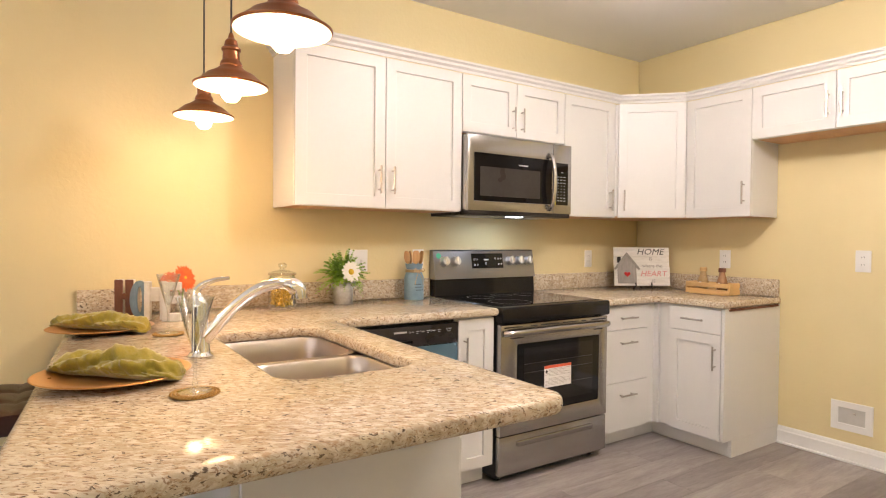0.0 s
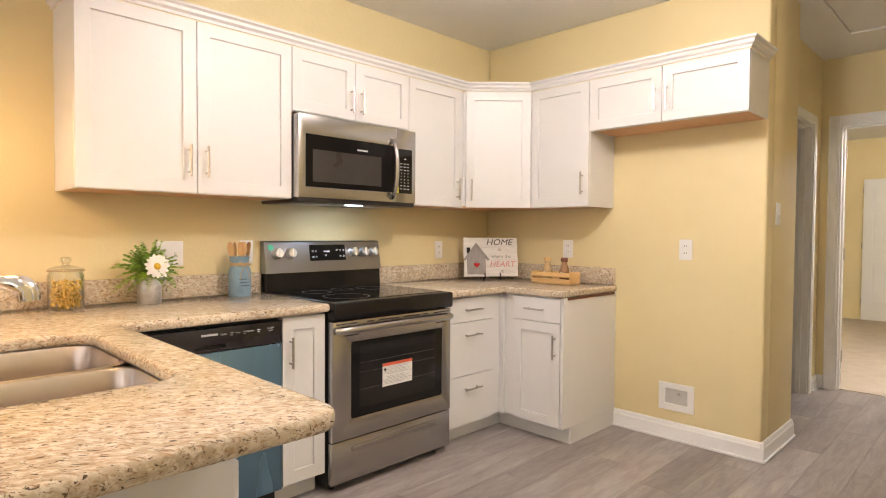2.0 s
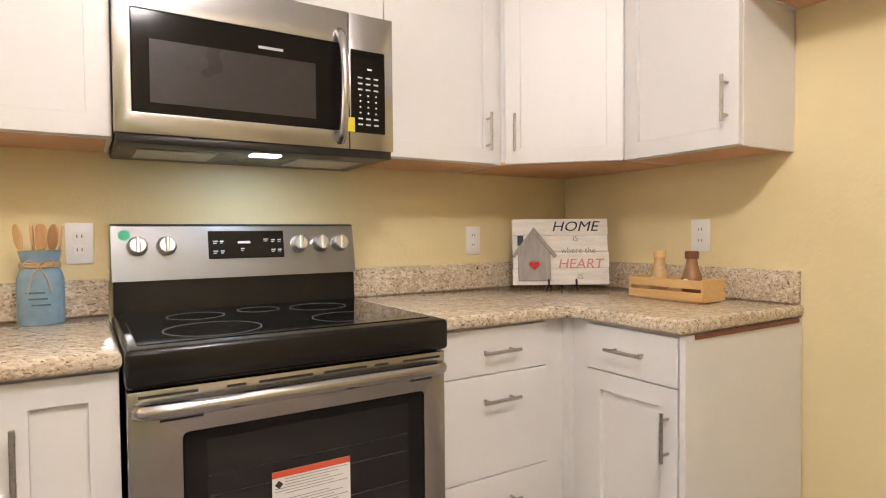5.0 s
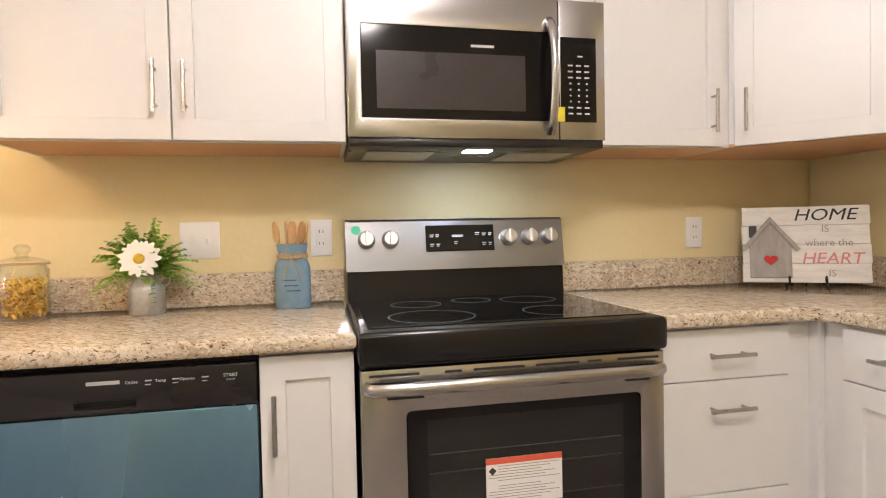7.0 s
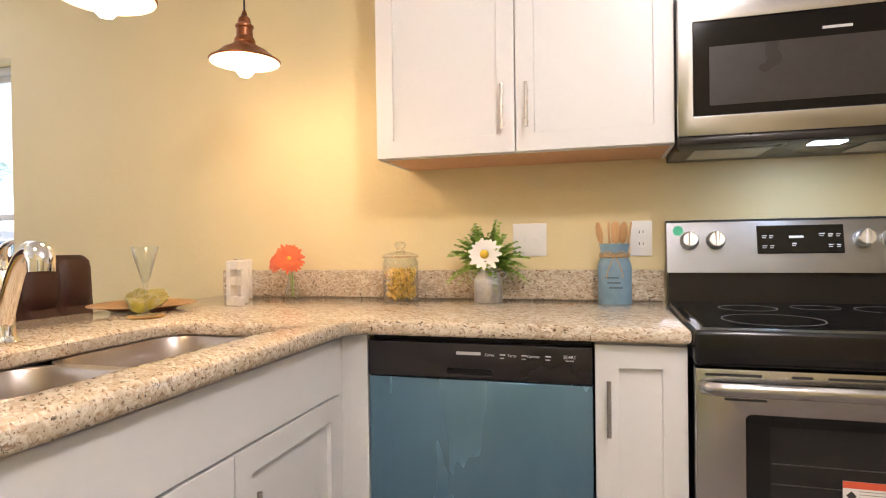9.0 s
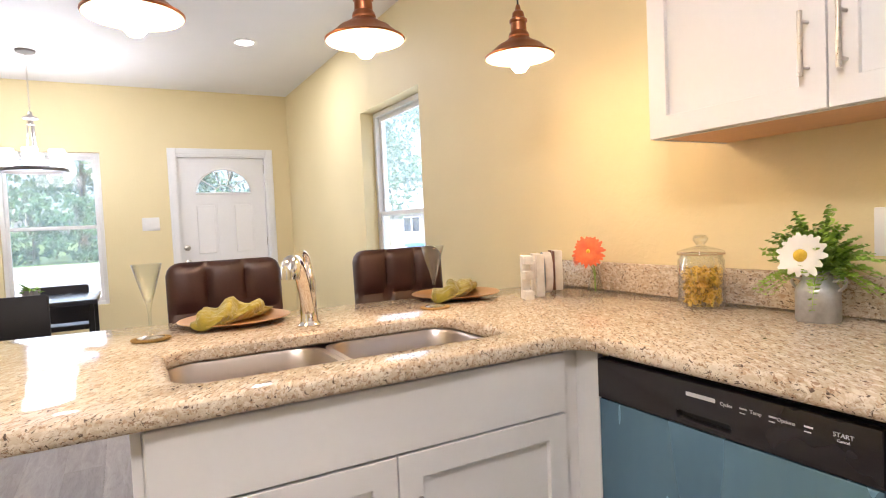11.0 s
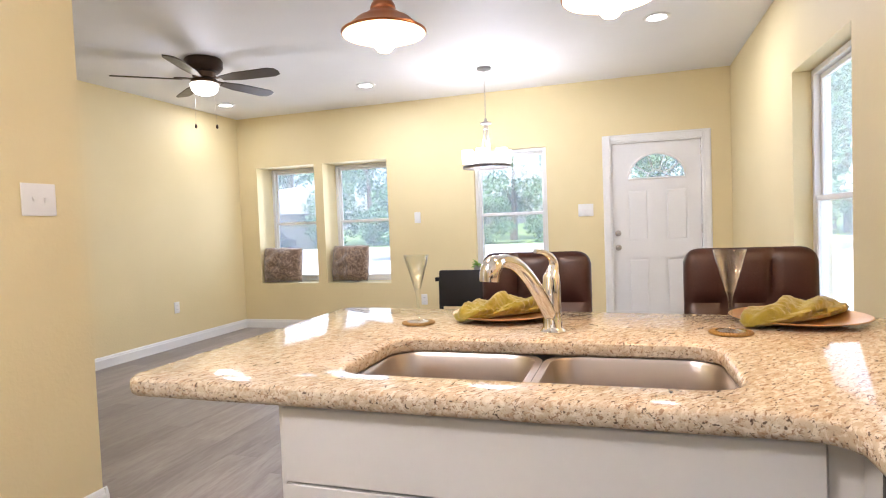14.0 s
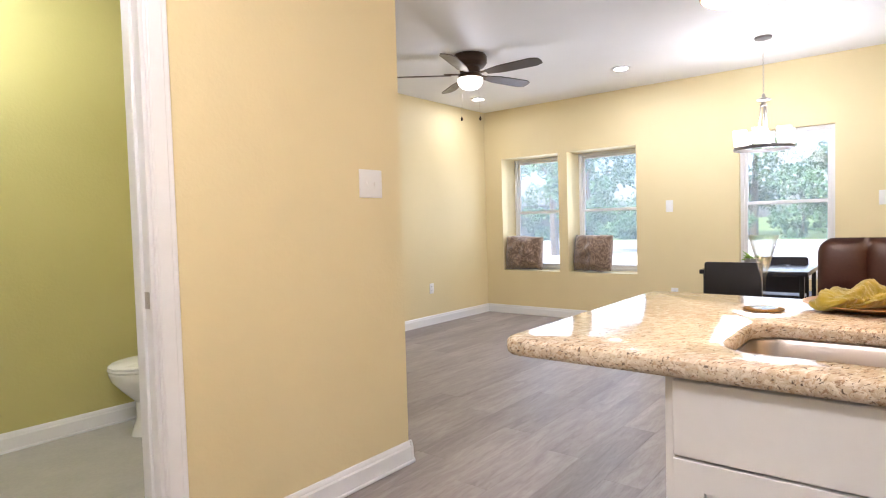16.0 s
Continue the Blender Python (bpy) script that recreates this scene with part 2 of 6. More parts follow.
PETAL_WHITE = material("white_petal", (0.82, 0.80, 0.72), 0.6)
PETAL_YELLOW = varied("yellow_flower_eye", (0.60, 0.38, 0.02), (0.78, 0.55, 0.04), 200, 0.7)
PETAL_ORANGE = varied("orange_petal", (0.62, 0.09, 0.015), (0.80, 0.17, 0.03), 30, 0.55)
CANDY_GOLD = varied("gold_foil_candy", (0.78, 0.46, 0.04), (0.95, 0.68, 0.14), 60, 0.28, 0.55, bump=0.3, fine=150)
WHITEWASH = varied("whitewashed_boards", (0.58, 0.55, 0.50), (0.80, 0.78, 0.74), 9, 0.7, bump=0.3, stretch=(1, 1, 6))
GREY_WOOD = varied("grey_barn_wood", (0.24, 0.22, 0.20), (0.38, 0.35, 0.32), 12, 0.75, bump=0.3, stretch=(5, 5, 1))
RED_FELT = varied("red_felt", (0.45, 0.02, 0.02), (0.60, 0.035, 0.03), 60, 0.85)
INK_BLACK = material("black_ink", (0.02, 0.02, 0.02), 0.6)
INK_GREY = material("grey_ink", (0.30, 0.28, 0.26), 0.6)
INK_PINK = material("pink_ink", (0.62, 0.22, 0.22), 0.6)
RING_GREY = material("burner_ring_print", (0.16, 0.155, 0.15), 0.4)
INK_WHITE = material("white_print", (0.55, 0.55, 0.55), 0.5)
BROWN_WOOD = varied("dark_brown_block", (0.11, 0.035, 0.018), (0.19, 0.065, 0.03), 14, 0.6, stretch=(4, 4, 1), bump=0.2)
BLUE_WOOD = varied("blue_grey_block", (0.13, 0.20, 0.25), (0.24, 0.32, 0.36), 14, 0.65, stretch=(4, 4, 1), bump=0.25)
CREAM_WOOD = varied("distressed_white_block", (0.60, 0.55, 0.47), (0.80, 0.77, 0.70), 22, 0.65, bump=0.2)
PORCELAIN = material("porcelain", (0.80, 0.80, 0.78), 0.1)
LATTE = varied("coffee_drink", (0.48, 0.32, 0.14), (0.58, 0.40, 0.20), 10, 0.25)
TILE_GREY = varied("grey_vinyl_sheet", (0.34, 0.33, 0.30), (0.46, 0.45, 0.41), 5, 0.45, bump=0.1)
LABEL_RED = material("red_label", (0.65, 0.10, 0.04), 0.5)
LABEL_GREEN = material("green_sticker", (0.05, 0.45, 0.25), 0.5)
LABEL_YELLOW = material("yellow_sticker", (0.75, 0.66, 0.03), 0.5)
PAPER = material("paper_label", (0.78, 0.77, 0.76), 0.6)
GRASS = varied("lawn", (0.10, 0.17, 0.03), (0.20, 0.28, 0.07), 1.4, 0.9, bump=0.4, fine=30)
PAVING = varied("pale_drive", (0.50, 0.49, 0.46), (0.60, 0.58, 0.55), 2, 0.85, bump=0.2)
BARK = varied("bark", (0.05, 0.035, 0.024), (0.12, 0.09, 0.06), 12, 0.9, bump=0.6, stretch=(1, 1, 0.3))
TREE_LEAF = varied("tree_leaf", (0.055, 0.13, 0.05), (0.10, 0.20, 0.085), 0.6, 0.55)
BRICK_RED = varied("red_brick", (0.22, 0.07, 0.045), (0.34, 0.12, 0.08), 8, 0.85)
BRICK_GREY = varied("grey_brick", (0.16, 0.14, 0.13), (0.25, 0.22, 0.20), 8, 0.85)
ROOF = varied("pale_metal_roof", (0.50, 0.50, 0.50), (0.60, 0.60, 0.60), 10, 0.9)
BIN_BLUE = material("blue_bin", (0.03, 0.16, 0.45), 0.45)
CAR_PAINT = material("dark_car_paint", (0.03, 0.035, 0.04), 0.2, 0.4)


def glowing(name, colour, strength):
    m = material(name, (0.9, 0.9, 0.88), 0.4)
    shader(m).inputs["Emission Color"].default_value = (*colour, 1)
    shader(m).inputs["Emission Strength"].default_value = strength
    return m


BULB_WARM = glowing("warm_bulb", (1.0, 0.70, 0.36), 13)
CAN_GLOW = glowing("downlight_lens", (1.0, 0.95, 0.88), 7)
SHADE_GLOW = glowing("lit_frosted_shade", (1.0, 0.93, 0.82), 1.5)
FAN_GLOW = glowing("fan_light_bowl", (1.0, 0.88, 0.66), 1.3)
HOOD_GLOW = glowing("hood_lamp", (0.88, 0.96, 1.0), 4)


def plank_material():
    m = material("grey_oak_plank", (0.2, 0.17, 0.15), 0.42)
    info = m.node_tree.nodes.new("ShaderNodeObjectInfo")
    geo = m.node_tree.nodes.new("ShaderNodeNewGeometry")
    both = node(m, "ShaderNodeMath")
    both.operation = "ADD"
    wire(m, info.outputs["Random"], both.inputs[0])
    wire(m, geo.outputs["Random Per Island"], both.inputs[1])
    v = coords(m, (0.8, 5, 1))
    shift = node(m, "ShaderNodeVectorMath")
    shift.operation = "ADD"
    comb = node(m, "ShaderNodeCombineXYZ")
    grow = node(m, "ShaderNodeMath")
    grow.operation = "MULTIPLY"
    grow.inputs[1].default_value = 37.0
    wire(m, both.outputs[0], grow.inputs[0])
    wire(m, grow.outputs[0], comb.inputs["X"])
    wire(m, grow.outputs[0], comb.inputs["Y"])
    wire(m, v, shift.inputs[0])
    wire(m, comb.outputs[0], shift.inputs[1])
    grain = noise_of(m, shift.outputs[0], 5, 6, 0.6, 0.8)
    pores = noise_of(m, shift.outputs[0], 26, 4, 0.7, 0.3)
    col = ramp(m, grain, [(0.25, (0.21, 0.184, 0.174)), (0.5, (0.305, 0.274, 0.262)), (0.75, (0.395, 0.365, 0.352))])
    col = mixed(m, ramp(m, pores, [(0.5, (0, 0, 0)), (0.75, (0.4, 0.4, 0.4))]), col, (0.13, 0.108, 0.10))
    tone = node(m, "ShaderNodeMath")
    tone.operation = "FRACT"
    wire(m, both.outputs[0], tone.inputs[0])
    broad = noise_of(m, shift.outputs[0], 1.1, 3, 0.5, 0.4)
    col = mixed(m, 1.0, col, ramp(m, tone.outputs[0], [(0.0, (0.84, 0.83, 0.82)), (1.0, (1.14, 1.14, 1.14))]), "MULTIPLY")
    col = mixed(m, 1.0, col, ramp(m, broad, [(0.3, (0.84, 0.83, 0.82)), (0.7, (1.15, 1.15, 1.15))]), "MULTIPLY")
    wire(m, col, shader(m).inputs["Base Color"])
    wire(m, ramp(m, grain, [(0.3, (0.36, 0.36, 0.36)), (0.7, (0.46, 0.46, 0.46))]), shader(m).inputs["Roughness"])
    bumped(m, pores, 0.08, 0.001)
    return m


PLANK = plank_material()

# ---- mesh helpers ----
def mesh_of(name, bm, mat, smooth=30):
    bmesh.ops.recalc_face_normals(bm, faces=bm.faces)
    me = bpy.data.meshes.new(name)
    bm.to_mesh(me)
    bm.free()
    for m in mat if isinstance(mat, (list, tuple)) else [mat]:
        me.materials.append(m)
    if smooth:
        me.shade_smooth()
        me.set_sharp_from_angle(angle=radians(smooth))
    return me


def part(name, bm, mat, parent=None, label="", smooth=30):
    ob = new(name, mesh_of(name, bm, mat, smooth))
    ob.parent = parent
    return tagged(ob, label) if label else ob


def again(ob, m, parent=None):
    """Another part on the same mesh."""
    o = new(ob.name.split(".")[0], ob.data)
    o.parent = parent or ob.parent
    o.matrix_basis = m
    return o


def thing(name, place, label, category, group="", turn=0.0):
    ob = new(name)
    ob.empty_display_size = 0.05
    ob.matrix_basis = pose(*place, 0, 0, turn)
    return tagged(ob, label, category, group)


def setting(name, bm, mat, label="", category="", smooth=30):
    return tagged(part(name, bm, mat, None, "", smooth), label, category, "", "structure")


def box(bm, x0, y0, z0, x1, y1, z1, bevel=0.0, seg=1):
    vs = bmesh.ops.create_cube(bm, size=1.0)["verts"]
    for v in vs:
        v.co = ((x0 + x1) / 2 + v.co.x * (x1 - x0), (y0 + y1) / 2 + v.co.y * (y1 - y0), (z0 + z1) / 2 + v.co.z * (z1 - z0))
    if bevel:
        es = list({e for v in vs for e in v.link_edges})
        bmesh.ops.bevel(bm, geom=es, offset=bevel, segments=seg, affect="EDGES", profile=0.5)
    return bm


def boxes(*rows, bevel=0.0, seg=1):
    bm = bmesh.new()
    for r in rows:
        box(bm, *r, bevel=bevel, seg=seg)
    return bm


def lathe(profile, seg=24, bm=None, at=(0, 0, 0), close=False):
    """Turns rows of (radius, height) about z."""
    bm = bm or bmesh.new()
    rings = []
    for r, z in profile:
        if r < 1e-5:
            rings.append([bm.verts.new((at[0], at[1], at[2] + z))])
        else:
            rings.append([bm.verts.new((at[0] + r * math.cos(a), at[1] + r * math.sin(a), at[2] + z)) for a in (2 * math.pi * k / seg for k in range(seg))])
    for a, b in list(zip(rings, rings[1:])) + ([(rings[-1], rings[0])] if close else []):
        for k in range(seg):
            q = [a[k % len(a)], a[(k + 1) % len(a)], b[(k + 1) % len(b)], b[k % len(b)]]
            q = list(dict.fromkeys(q))
            if len(q) > 2:
                bm.faces.new(q)
    return bm


def tube(points, radius, seg=10, bm=None, caps=True):
    """A tube along points; radius is one number or one for each point."""
    bm = bm or bmesh.new()
    pts = [Vector(p) for p in points]
    rad = radius if isinstance(radius, (list, tuple)) else [radius] * len(pts)
    rings, side = [], None
    for i, p in enumerate(pts):
        d = (pts[min(i + 1, len(pts) - 1)] - pts[max(i - 1, 0)]).normalized()
        if side is None:
            side = d.cross(Vector((0, 0, 1)) if abs(d.z) < 0.9 else Vector((1, 0, 0))).normalized()
        side = (side - d * side.dot(d)).normalized()
        up = d.cross(side)
        rings.append([bm.verts.new(p + (side * math.cos(a) + up * math.sin(a)) * rad[i]) for a in (2 * math.pi * k / seg for k in range(seg))])
    for a, b in zip(rings, rings[1:]):
        for k in range(seg):
            bm.faces.new((a[k], a[(k + 1) % seg], b[(k + 1) % seg], b[k]))
    if caps:
        bm.faces.new(rings[0][::-1])
        bm.faces.new(rings[-1])
    return bm


def smooth_line(points, n=6):
    """Catmull-Rom through points."""
    p = [Vector(q) for q in points]
    p = [2 * p[0] - p[1]] + p + [2 * p[-1] - p[-2]]
    out = []
    for a, b, c, d in zip(p, p[1:], p[2:], p[3:]):
        for k in range(n):
            t = k / n
            out.append(0.5 * (2 * b + (c - a) * t + (2 * a - 5 * b + 4 * c - d) * t * t + (3 * b - a - 3 * c + d) * t**3))
    return out + [p[-2]]


def rounded(x0, y0, x1, y1, r, n=5):
    """A rounded rectangle's outline, counter-clockwise. r: one radius, or four from the lower left."""
    rs = r if isinstance(r, (list, tuple)) else [r] * 4
    out = []
    for (cx, cy, a0), q in zip(((x0, y0, 180), (x1, y0, 270), (x1, y1, 0), (x0, y1, 90)), rs):
        ox, oy = (1 if cx == x0 else -1) * q, (1 if cy == y0 else -1) * q
        for k in range(n + 1):
            a = radians(a0 + 90 * k / n)
            out.append((cx + ox + q * math.cos(a), cy + oy + q * math.sin(a)))
    return out


def slab(outline, z0, z1, holes=(), edge=0.0, seg=3, bm=None):
    """A plate with holes, its upper and lower outer edges rounded."""
    bm = bm or bmesh.new()
    edges = []
    for loop in (outline, *holes):
        vs = [bm.verts.new((x, y, z1)) for x, y in loop]
        edges += [bm.edges.new((a, b)) for a, b in zip(vs, vs[1:] + vs[:1])]
    faces = [g for g in bmesh.ops.triangle_fill(bm, use_beauty=True, use_dissolve=False, edges=edges)["geom"] if isinstance(g, bmesh.types.BMFace)]
    for f in faces:
        f.normal_update()
        if f.normal.z < 0:
            f.normal_flip()
    down = bmesh.ops.extrude_face_region(bm, geom=faces)
    vs = [g for g in down["geom"] if isinstance(g, bmesh.types.BMVert)]
    bmesh.ops.translate(bm, verts=vs, vec=(0, 0, z0 - z1))
    bmesh.ops.recalc_face_normals(bm, faces=bm.faces)
    if edge:
        es = [e for e in bm.edges if len(e.link_faces) == 2 and e.calc_face_angle(0) > 1.2 and abs(e.verts[0].co.z - e.verts[1].co.z) < 1e-5]
        bmesh.ops.bevel(bm, geom=es, offset=edge, segments=seg, affect="EDGES", profile=0.5)
    return bm


def shift(bm, m):
    bmesh.ops.transform(bm, matrix=m, verts=bm.verts)
    return bm


def words(text, size, mat, parent, m, name="lettering", depth=0.0006, shear=0.0, bold=0.0):
    """Lettering in the built-in font, as a mesh, centred on m."""
    cu = bpy.data.curves.new(name, "FONT")
    cu.body, cu.size, cu.extrude, cu.shear, cu.offset = text, size, depth, shear, bold
    cu.align_x, cu.align_y, cu.resolution_u = "CENTER", "CENTER", 3
    tmp = bpy.data.objects.new(name, cu)
    scene.collection.objects.link(tmp)
    me = bpy.data.meshes.new_from_object(tmp.evaluated_get(bpy.context.evaluated_depsgraph_get()))
    bpy.data.objects.remove(tmp)
    me.materials.clear()
    me.materials.append(mat)
    ob = new(name, me)
    ob.parent, ob.matrix_basis = parent, m
    return ob

# ---- the rooms ----
YW, XF, XFR, YL, ZC = 3.955, 4.76, -3.045, -1.53, 2.595  # range wall, refrigerator wall, front wall, living side wall, ceiling
FZ, YS, HALL, XEND = 0.035, 0.841, 2.05, 6.72  # bathroom wall, hall side, hall end
WIN_R = (-0.945, 0.01, 0.58, 2.03)
WINS = ((-1.28, -0.49, 0.58, 1.985), (-0.378, 0.437, 0.58, 1.985), (1.445, 2.222, 0.58, 1.98))
DOOR = (2.85, 3.71, 0.0, 1.965)
BATH_DOOR = (2.29, 3.05, 0.0, 2.03)


def rect(u0, u1, v0, v1):
    return [(u0, v0), (u1, v0), (u1, v1), (u0, v1)]


def upright(outline, holes, axis, at, thick, bevel=0.0):
    bm = slab(outline, 0.0, thick, holes)
    for v in bm.verts:
        u, w, d = v.co
        v.co = (u, at + d, w) if axis == "y" else (at + d, u, w)
    return bm


floor_base = setting("floor", boxes((-3.4, -1.66, -0.12, 11.6, 4.1, FZ - 0.006)), varied("plank_joint", (0.08, 0.068, 0.06), (0.11, 0.095, 0.085), 5, 0.7), "grey wood-look plank floor with fine dark joints", "floor")
setting("ceiling", boxes((-3.5, -1.7, ZC, 11.7, 4.2, ZC + 0.12)), WHITE_CEILING, "textured white painted ceiling", "ceiling")
setting("wall_range", upright(rect(-3.45, 11.6, -0.12, ZC), [rect(*WIN_R)], "y", YW, 0.20), YELLOW, "yellow painted textured wall behind the range", "wall")
setting("wall_front", upright(rect(-1.69, YW - 0.002, -0.12, ZC), [rect(*w) for w in WINS] + [rect(*DOOR[:2], -0.01, DOOR[3])], "x", XFR - 0.40, 0.40), YELLOW, "yellow painted front wall with deep window recesses", "wall")
setting("wall_living_side", upright(rect(XFR + 0.002, 1.248, -0.12, ZC), [], "y", YL - 0.14, 0.14), YELLOW, "pale yellow painted living room wall", "wall")
setting("wall_bath_living", boxes((1.13, YL + 0.002, -0.12, 1.25, YS - 0.122, ZC), bevel=0.0), YELLOW, "yellow painted partition wall", "wall")
setting("wall_bath_door", upright(rect(1.13, XEND - 0.002, -0.12, ZC), [rect(BATH_DOOR[0], BATH_DOOR[1], -0.01, BATH_DOOR[3])], "y", YS - 0.12, 0.12), YELLOW, "yellow painted wall with the bathroom doorway", "wall")
setting("wall_refrigerator", boxes((XF, HALL + 0.0, -0.12, XF + 0.12, YW - 0.002, ZC), bevel=0.012, seg=3), YELLOW, "yellow painted wall of the refrigerator recess", "wall")
setting("wall_refrigerator_return", boxes((XF + 0.119, HALL + 0.001, -0.12, 5.33, 2.34, ZC), bevel=0.008, seg=2), YELLOW, "yellow painted end of the refrigerator wall", "wall")
setting("wall_hall_side", upright(rect(5.332, XEND - 0.002, -0.12, ZC), [rect(5.52, 6.46, -0.01, 2.06)], "y", 2.22, 0.12), YELLOW, "yellow painted hallway wall with a doorway", "wall")
setting("wall_hall_end", upright(rect(YS - 0.1, YW - 0.002, -0.12, ZC), [rect(1.33, 2.10, -0.01, 2.08)], "x", XEND, 0.12), YELLOW, "yellow painted wall at the end of the hall", "wall")
setting("wall_back_room", boxes((11.44, -0.2, -0.12, 11.56, YW - 0.002, ZC)), YELLOW, "yellow painted bedroom wall", "wall")
setting("wall_back_room_side", boxes((XEND + 0.122, -0.2, -0.12, 11.438, -0.08, ZC)), YELLOW, "yellow painted bedroom side wall", "wall")
setting("wall_bath_back", boxes((1.252, -1.12, -0.12, 3.6, -1.0, ZC)), OLIVE, "olive green painted bathroom wall", "wall")
setting("wall_bath_side", boxes((3.602, -1.12, -0.12, 3.72, YS - 0.122, ZC)), OLIVE, "olive green painted bathroom side wall", "wall")
setting("wall_bath_inner", boxes((1.254, -0.998, -0.01, 1.272, YS - 0.124, ZC - 0.002)), OLIVE, "olive green painted bathroom wall behind the toilet", "wall")
setting("bathroom_floor", boxes((1.274, -0.998, FZ - 0.006, 3.6, YS - 0.06, FZ + 0.003)), TILE_GREY, "grey mottled vinyl bathroom floor", "floor")
setting("bedroom_floor", boxes((XEND + 0.06, -0.07, FZ - 0.006, 11.43, YW - 0.01, FZ + 0.006)), varied("beige_carpet", (0.38, 0.32, 0.24), (0.48, 0.41, 0.32), 8, 0.95, bump=0.6, fine=200), "beige carpet in the back room", "floor")


def baseboard(x0, y0, x1, y1, name="baseboard"):
    """A moulded skirting along a line; the room lies to the left of the way from the first point to the second."""
    d = Vector((x1 - x0, y1 - y0, 0))
    n = Vector((-d.y, d.x, 0)).normalized()
    prof = [(0.0, 0.0), (0.016, 0.0), (0.016, 0.075), (0.011, 0.083), (0.011, 0.090), (0.005, 0.102), (0.0, 0.104)]
    bm = bmesh.new()
    ends = [[bm.verts.new(Vector((x, y, 0)) + n * (a + 0.0005) + Vector((0, 0, FZ + b + 0.001))) for a, b in prof] for x, y in ((x0, y0), (x1, y1))]
    for k in range(len(prof)):
        bm.faces.new((ends[0][k], ends[0][(k + 1) % len(prof)], ends[1][(k + 1) % len(prof)], ends[1][k]))
    bm.faces.new(ends[0])
    bm.faces.new(ends[1][::-1])
    setting(name, bm, TRIM, "white moulded wooden baseboard", "baseboard")
    q = boxes((0, 0, 0, d.length, 0.012, 0.014), bevel=0.004, seg=2)
    shift(q, Matrix.Translation(Vector((x0, y0, FZ + 0.001)) + n * 0.0168) @ pose(0, 0, 0, 0, 0, math.degrees(math.atan2(d.y, d.x))))
    setting("shoe_moulding", q, TRIM, "white quarter-round shoe moulding", "trim")


baseboard(XF, HALL - 0.017, XF, 2.891)
baseboard(5.33, HALL, XF - 0.017, HALL)
baseboard(XEND, 2.170, XEND, 2.22)
baseboard(XEND - 0.017, 2.22, 6.53, 2.22)
baseboard(XEND, YS, XEND, 1.26)
baseboard(XFR, YL, 1.13, YL)
baseboard(XFR, DOOR[0] - 0.085, XFR, YL)
baseboard(XFR, YW, XFR, DOOR[1] + 0.085)
baseboard(1.10, YW, XFR, YW)
baseboard(1.13, YL, 1.13, YS + 0.017)
baseboard(1.113, YS, BATH_DOOR[0] - 0.075, YS)
baseboard(BATH_DOOR[1] + 0.075, YS, XEND, YS)
baseboard(1.28, -1.0, 3.6, -1.0)


def casing(u0, u1, top, axis, at, out, name, label):
    """Moulded door casing round an opening on one face of a wall. out: +1 or -1, the way the face looks along the other axis."""
    w, bm = 0.068, bmesh.new()
    for a, b, c, d in ((u0 - w, 0.002, u0 + 0.006, top + w), (u1 - 0.006, 0.002, u1 + w, top + w), (u0 + 0.006, top - 0.006, u1 - 0.006, top + w)):
        for ins, dep in ((0.0, 0.014), (0.018, 0.017)):
            lo, hi = sorted((at + out * 0.0005, at + out * dep))
            aa, cc = (a + ins, c - ins * 0.4) if b < 1 else (a, c)
            r = (aa, lo, b + (ins if b > 1 else 0), cc, hi, d - ins) if axis == "y" else (lo, aa, b + (ins if b > 1 else 0), hi, cc, d - ins)
            box(bm, *r, bevel=0.003)
    setting(name, bm, TRIM, label, "door casing")


def jamb(u0, u1, top, axis, a0, a1, name, label):
    bm = bmesh.new()
    for u, v, w, z in ((u0 - 0.0005, 0.002, u0 + 0.018, top), (u1 - 0.018, 0.002, u1 + 0.0005, top), (u0 + 0.018, top - 0.018, u1 - 0.018, top + 0.0005)):
        box(bm, *((u, a0, v, w, a1, z) if axis == "y" else (a0, u, v, a1, w, z)), bevel=0.002)
    m = (a0 + a1) / 2
    for u, v, w, z in ((u0 + 0.017, 0.002, u0 + 0.029, top - 0.017), (u1 - 0.029, 0.002, u1 - 0.017, top - 0.017), (u0 + 0.029, top - 0.029, u1 - 0.029, top - 0.017)):
        box(bm, *((u, m - 0.018, v, w, m + 0.018, z) if axis == "y" else (m - 0.018, u, v, m + 0.018, w, z)), bevel=0.002)
    return setting(name, bm, TRIM, label, "door jamb")


casing(*BATH_DOOR[:2], BATH_DOOR[3], "y", YS, 1, "casing_bathroom", "white moulded casing of the bathroom doorway")
bath_jamb = jamb(*BATH_DOOR[:2], BATH_DOOR[3], "y", YS - 0.121, YS + 0.001, "jamb_bathroom", "white door jamb with a steel strike plate")
part("strike_plate", boxes((BATH_DOOR[0] + 0.018, YS - 0.045, 0.93, BATH_DOOR[0] + 0.0205, YS - 0.012, 0.985), bevel=0.001), NICKEL, bath_jamb, "brushed steel strike plate")
casing(5.52, 6.46, 2.06, "y", 2.22, -1, "casing_hall_side", "white moulded casing of the hallway doorway")
jamb(5.52, 6.46, 2.06, "y", 2.219, 2.341, "jamb_hall_side", "white wooden door jamb")
casing(1.33, 2.10, 2.08, "x", XEND, -1, "casing_hall_end", "white moulded casing of the bedroom doorway")
jamb(1.33, 2.10, 2.08, "x", XEND - 0.001, XEND + 0.121, "jamb_hall_end", "white wooden door jamb")
casing(*DOOR[:2], DOOR[3], "x", XFR, 1, "casing_front_door", "white moulded casing of the front door")
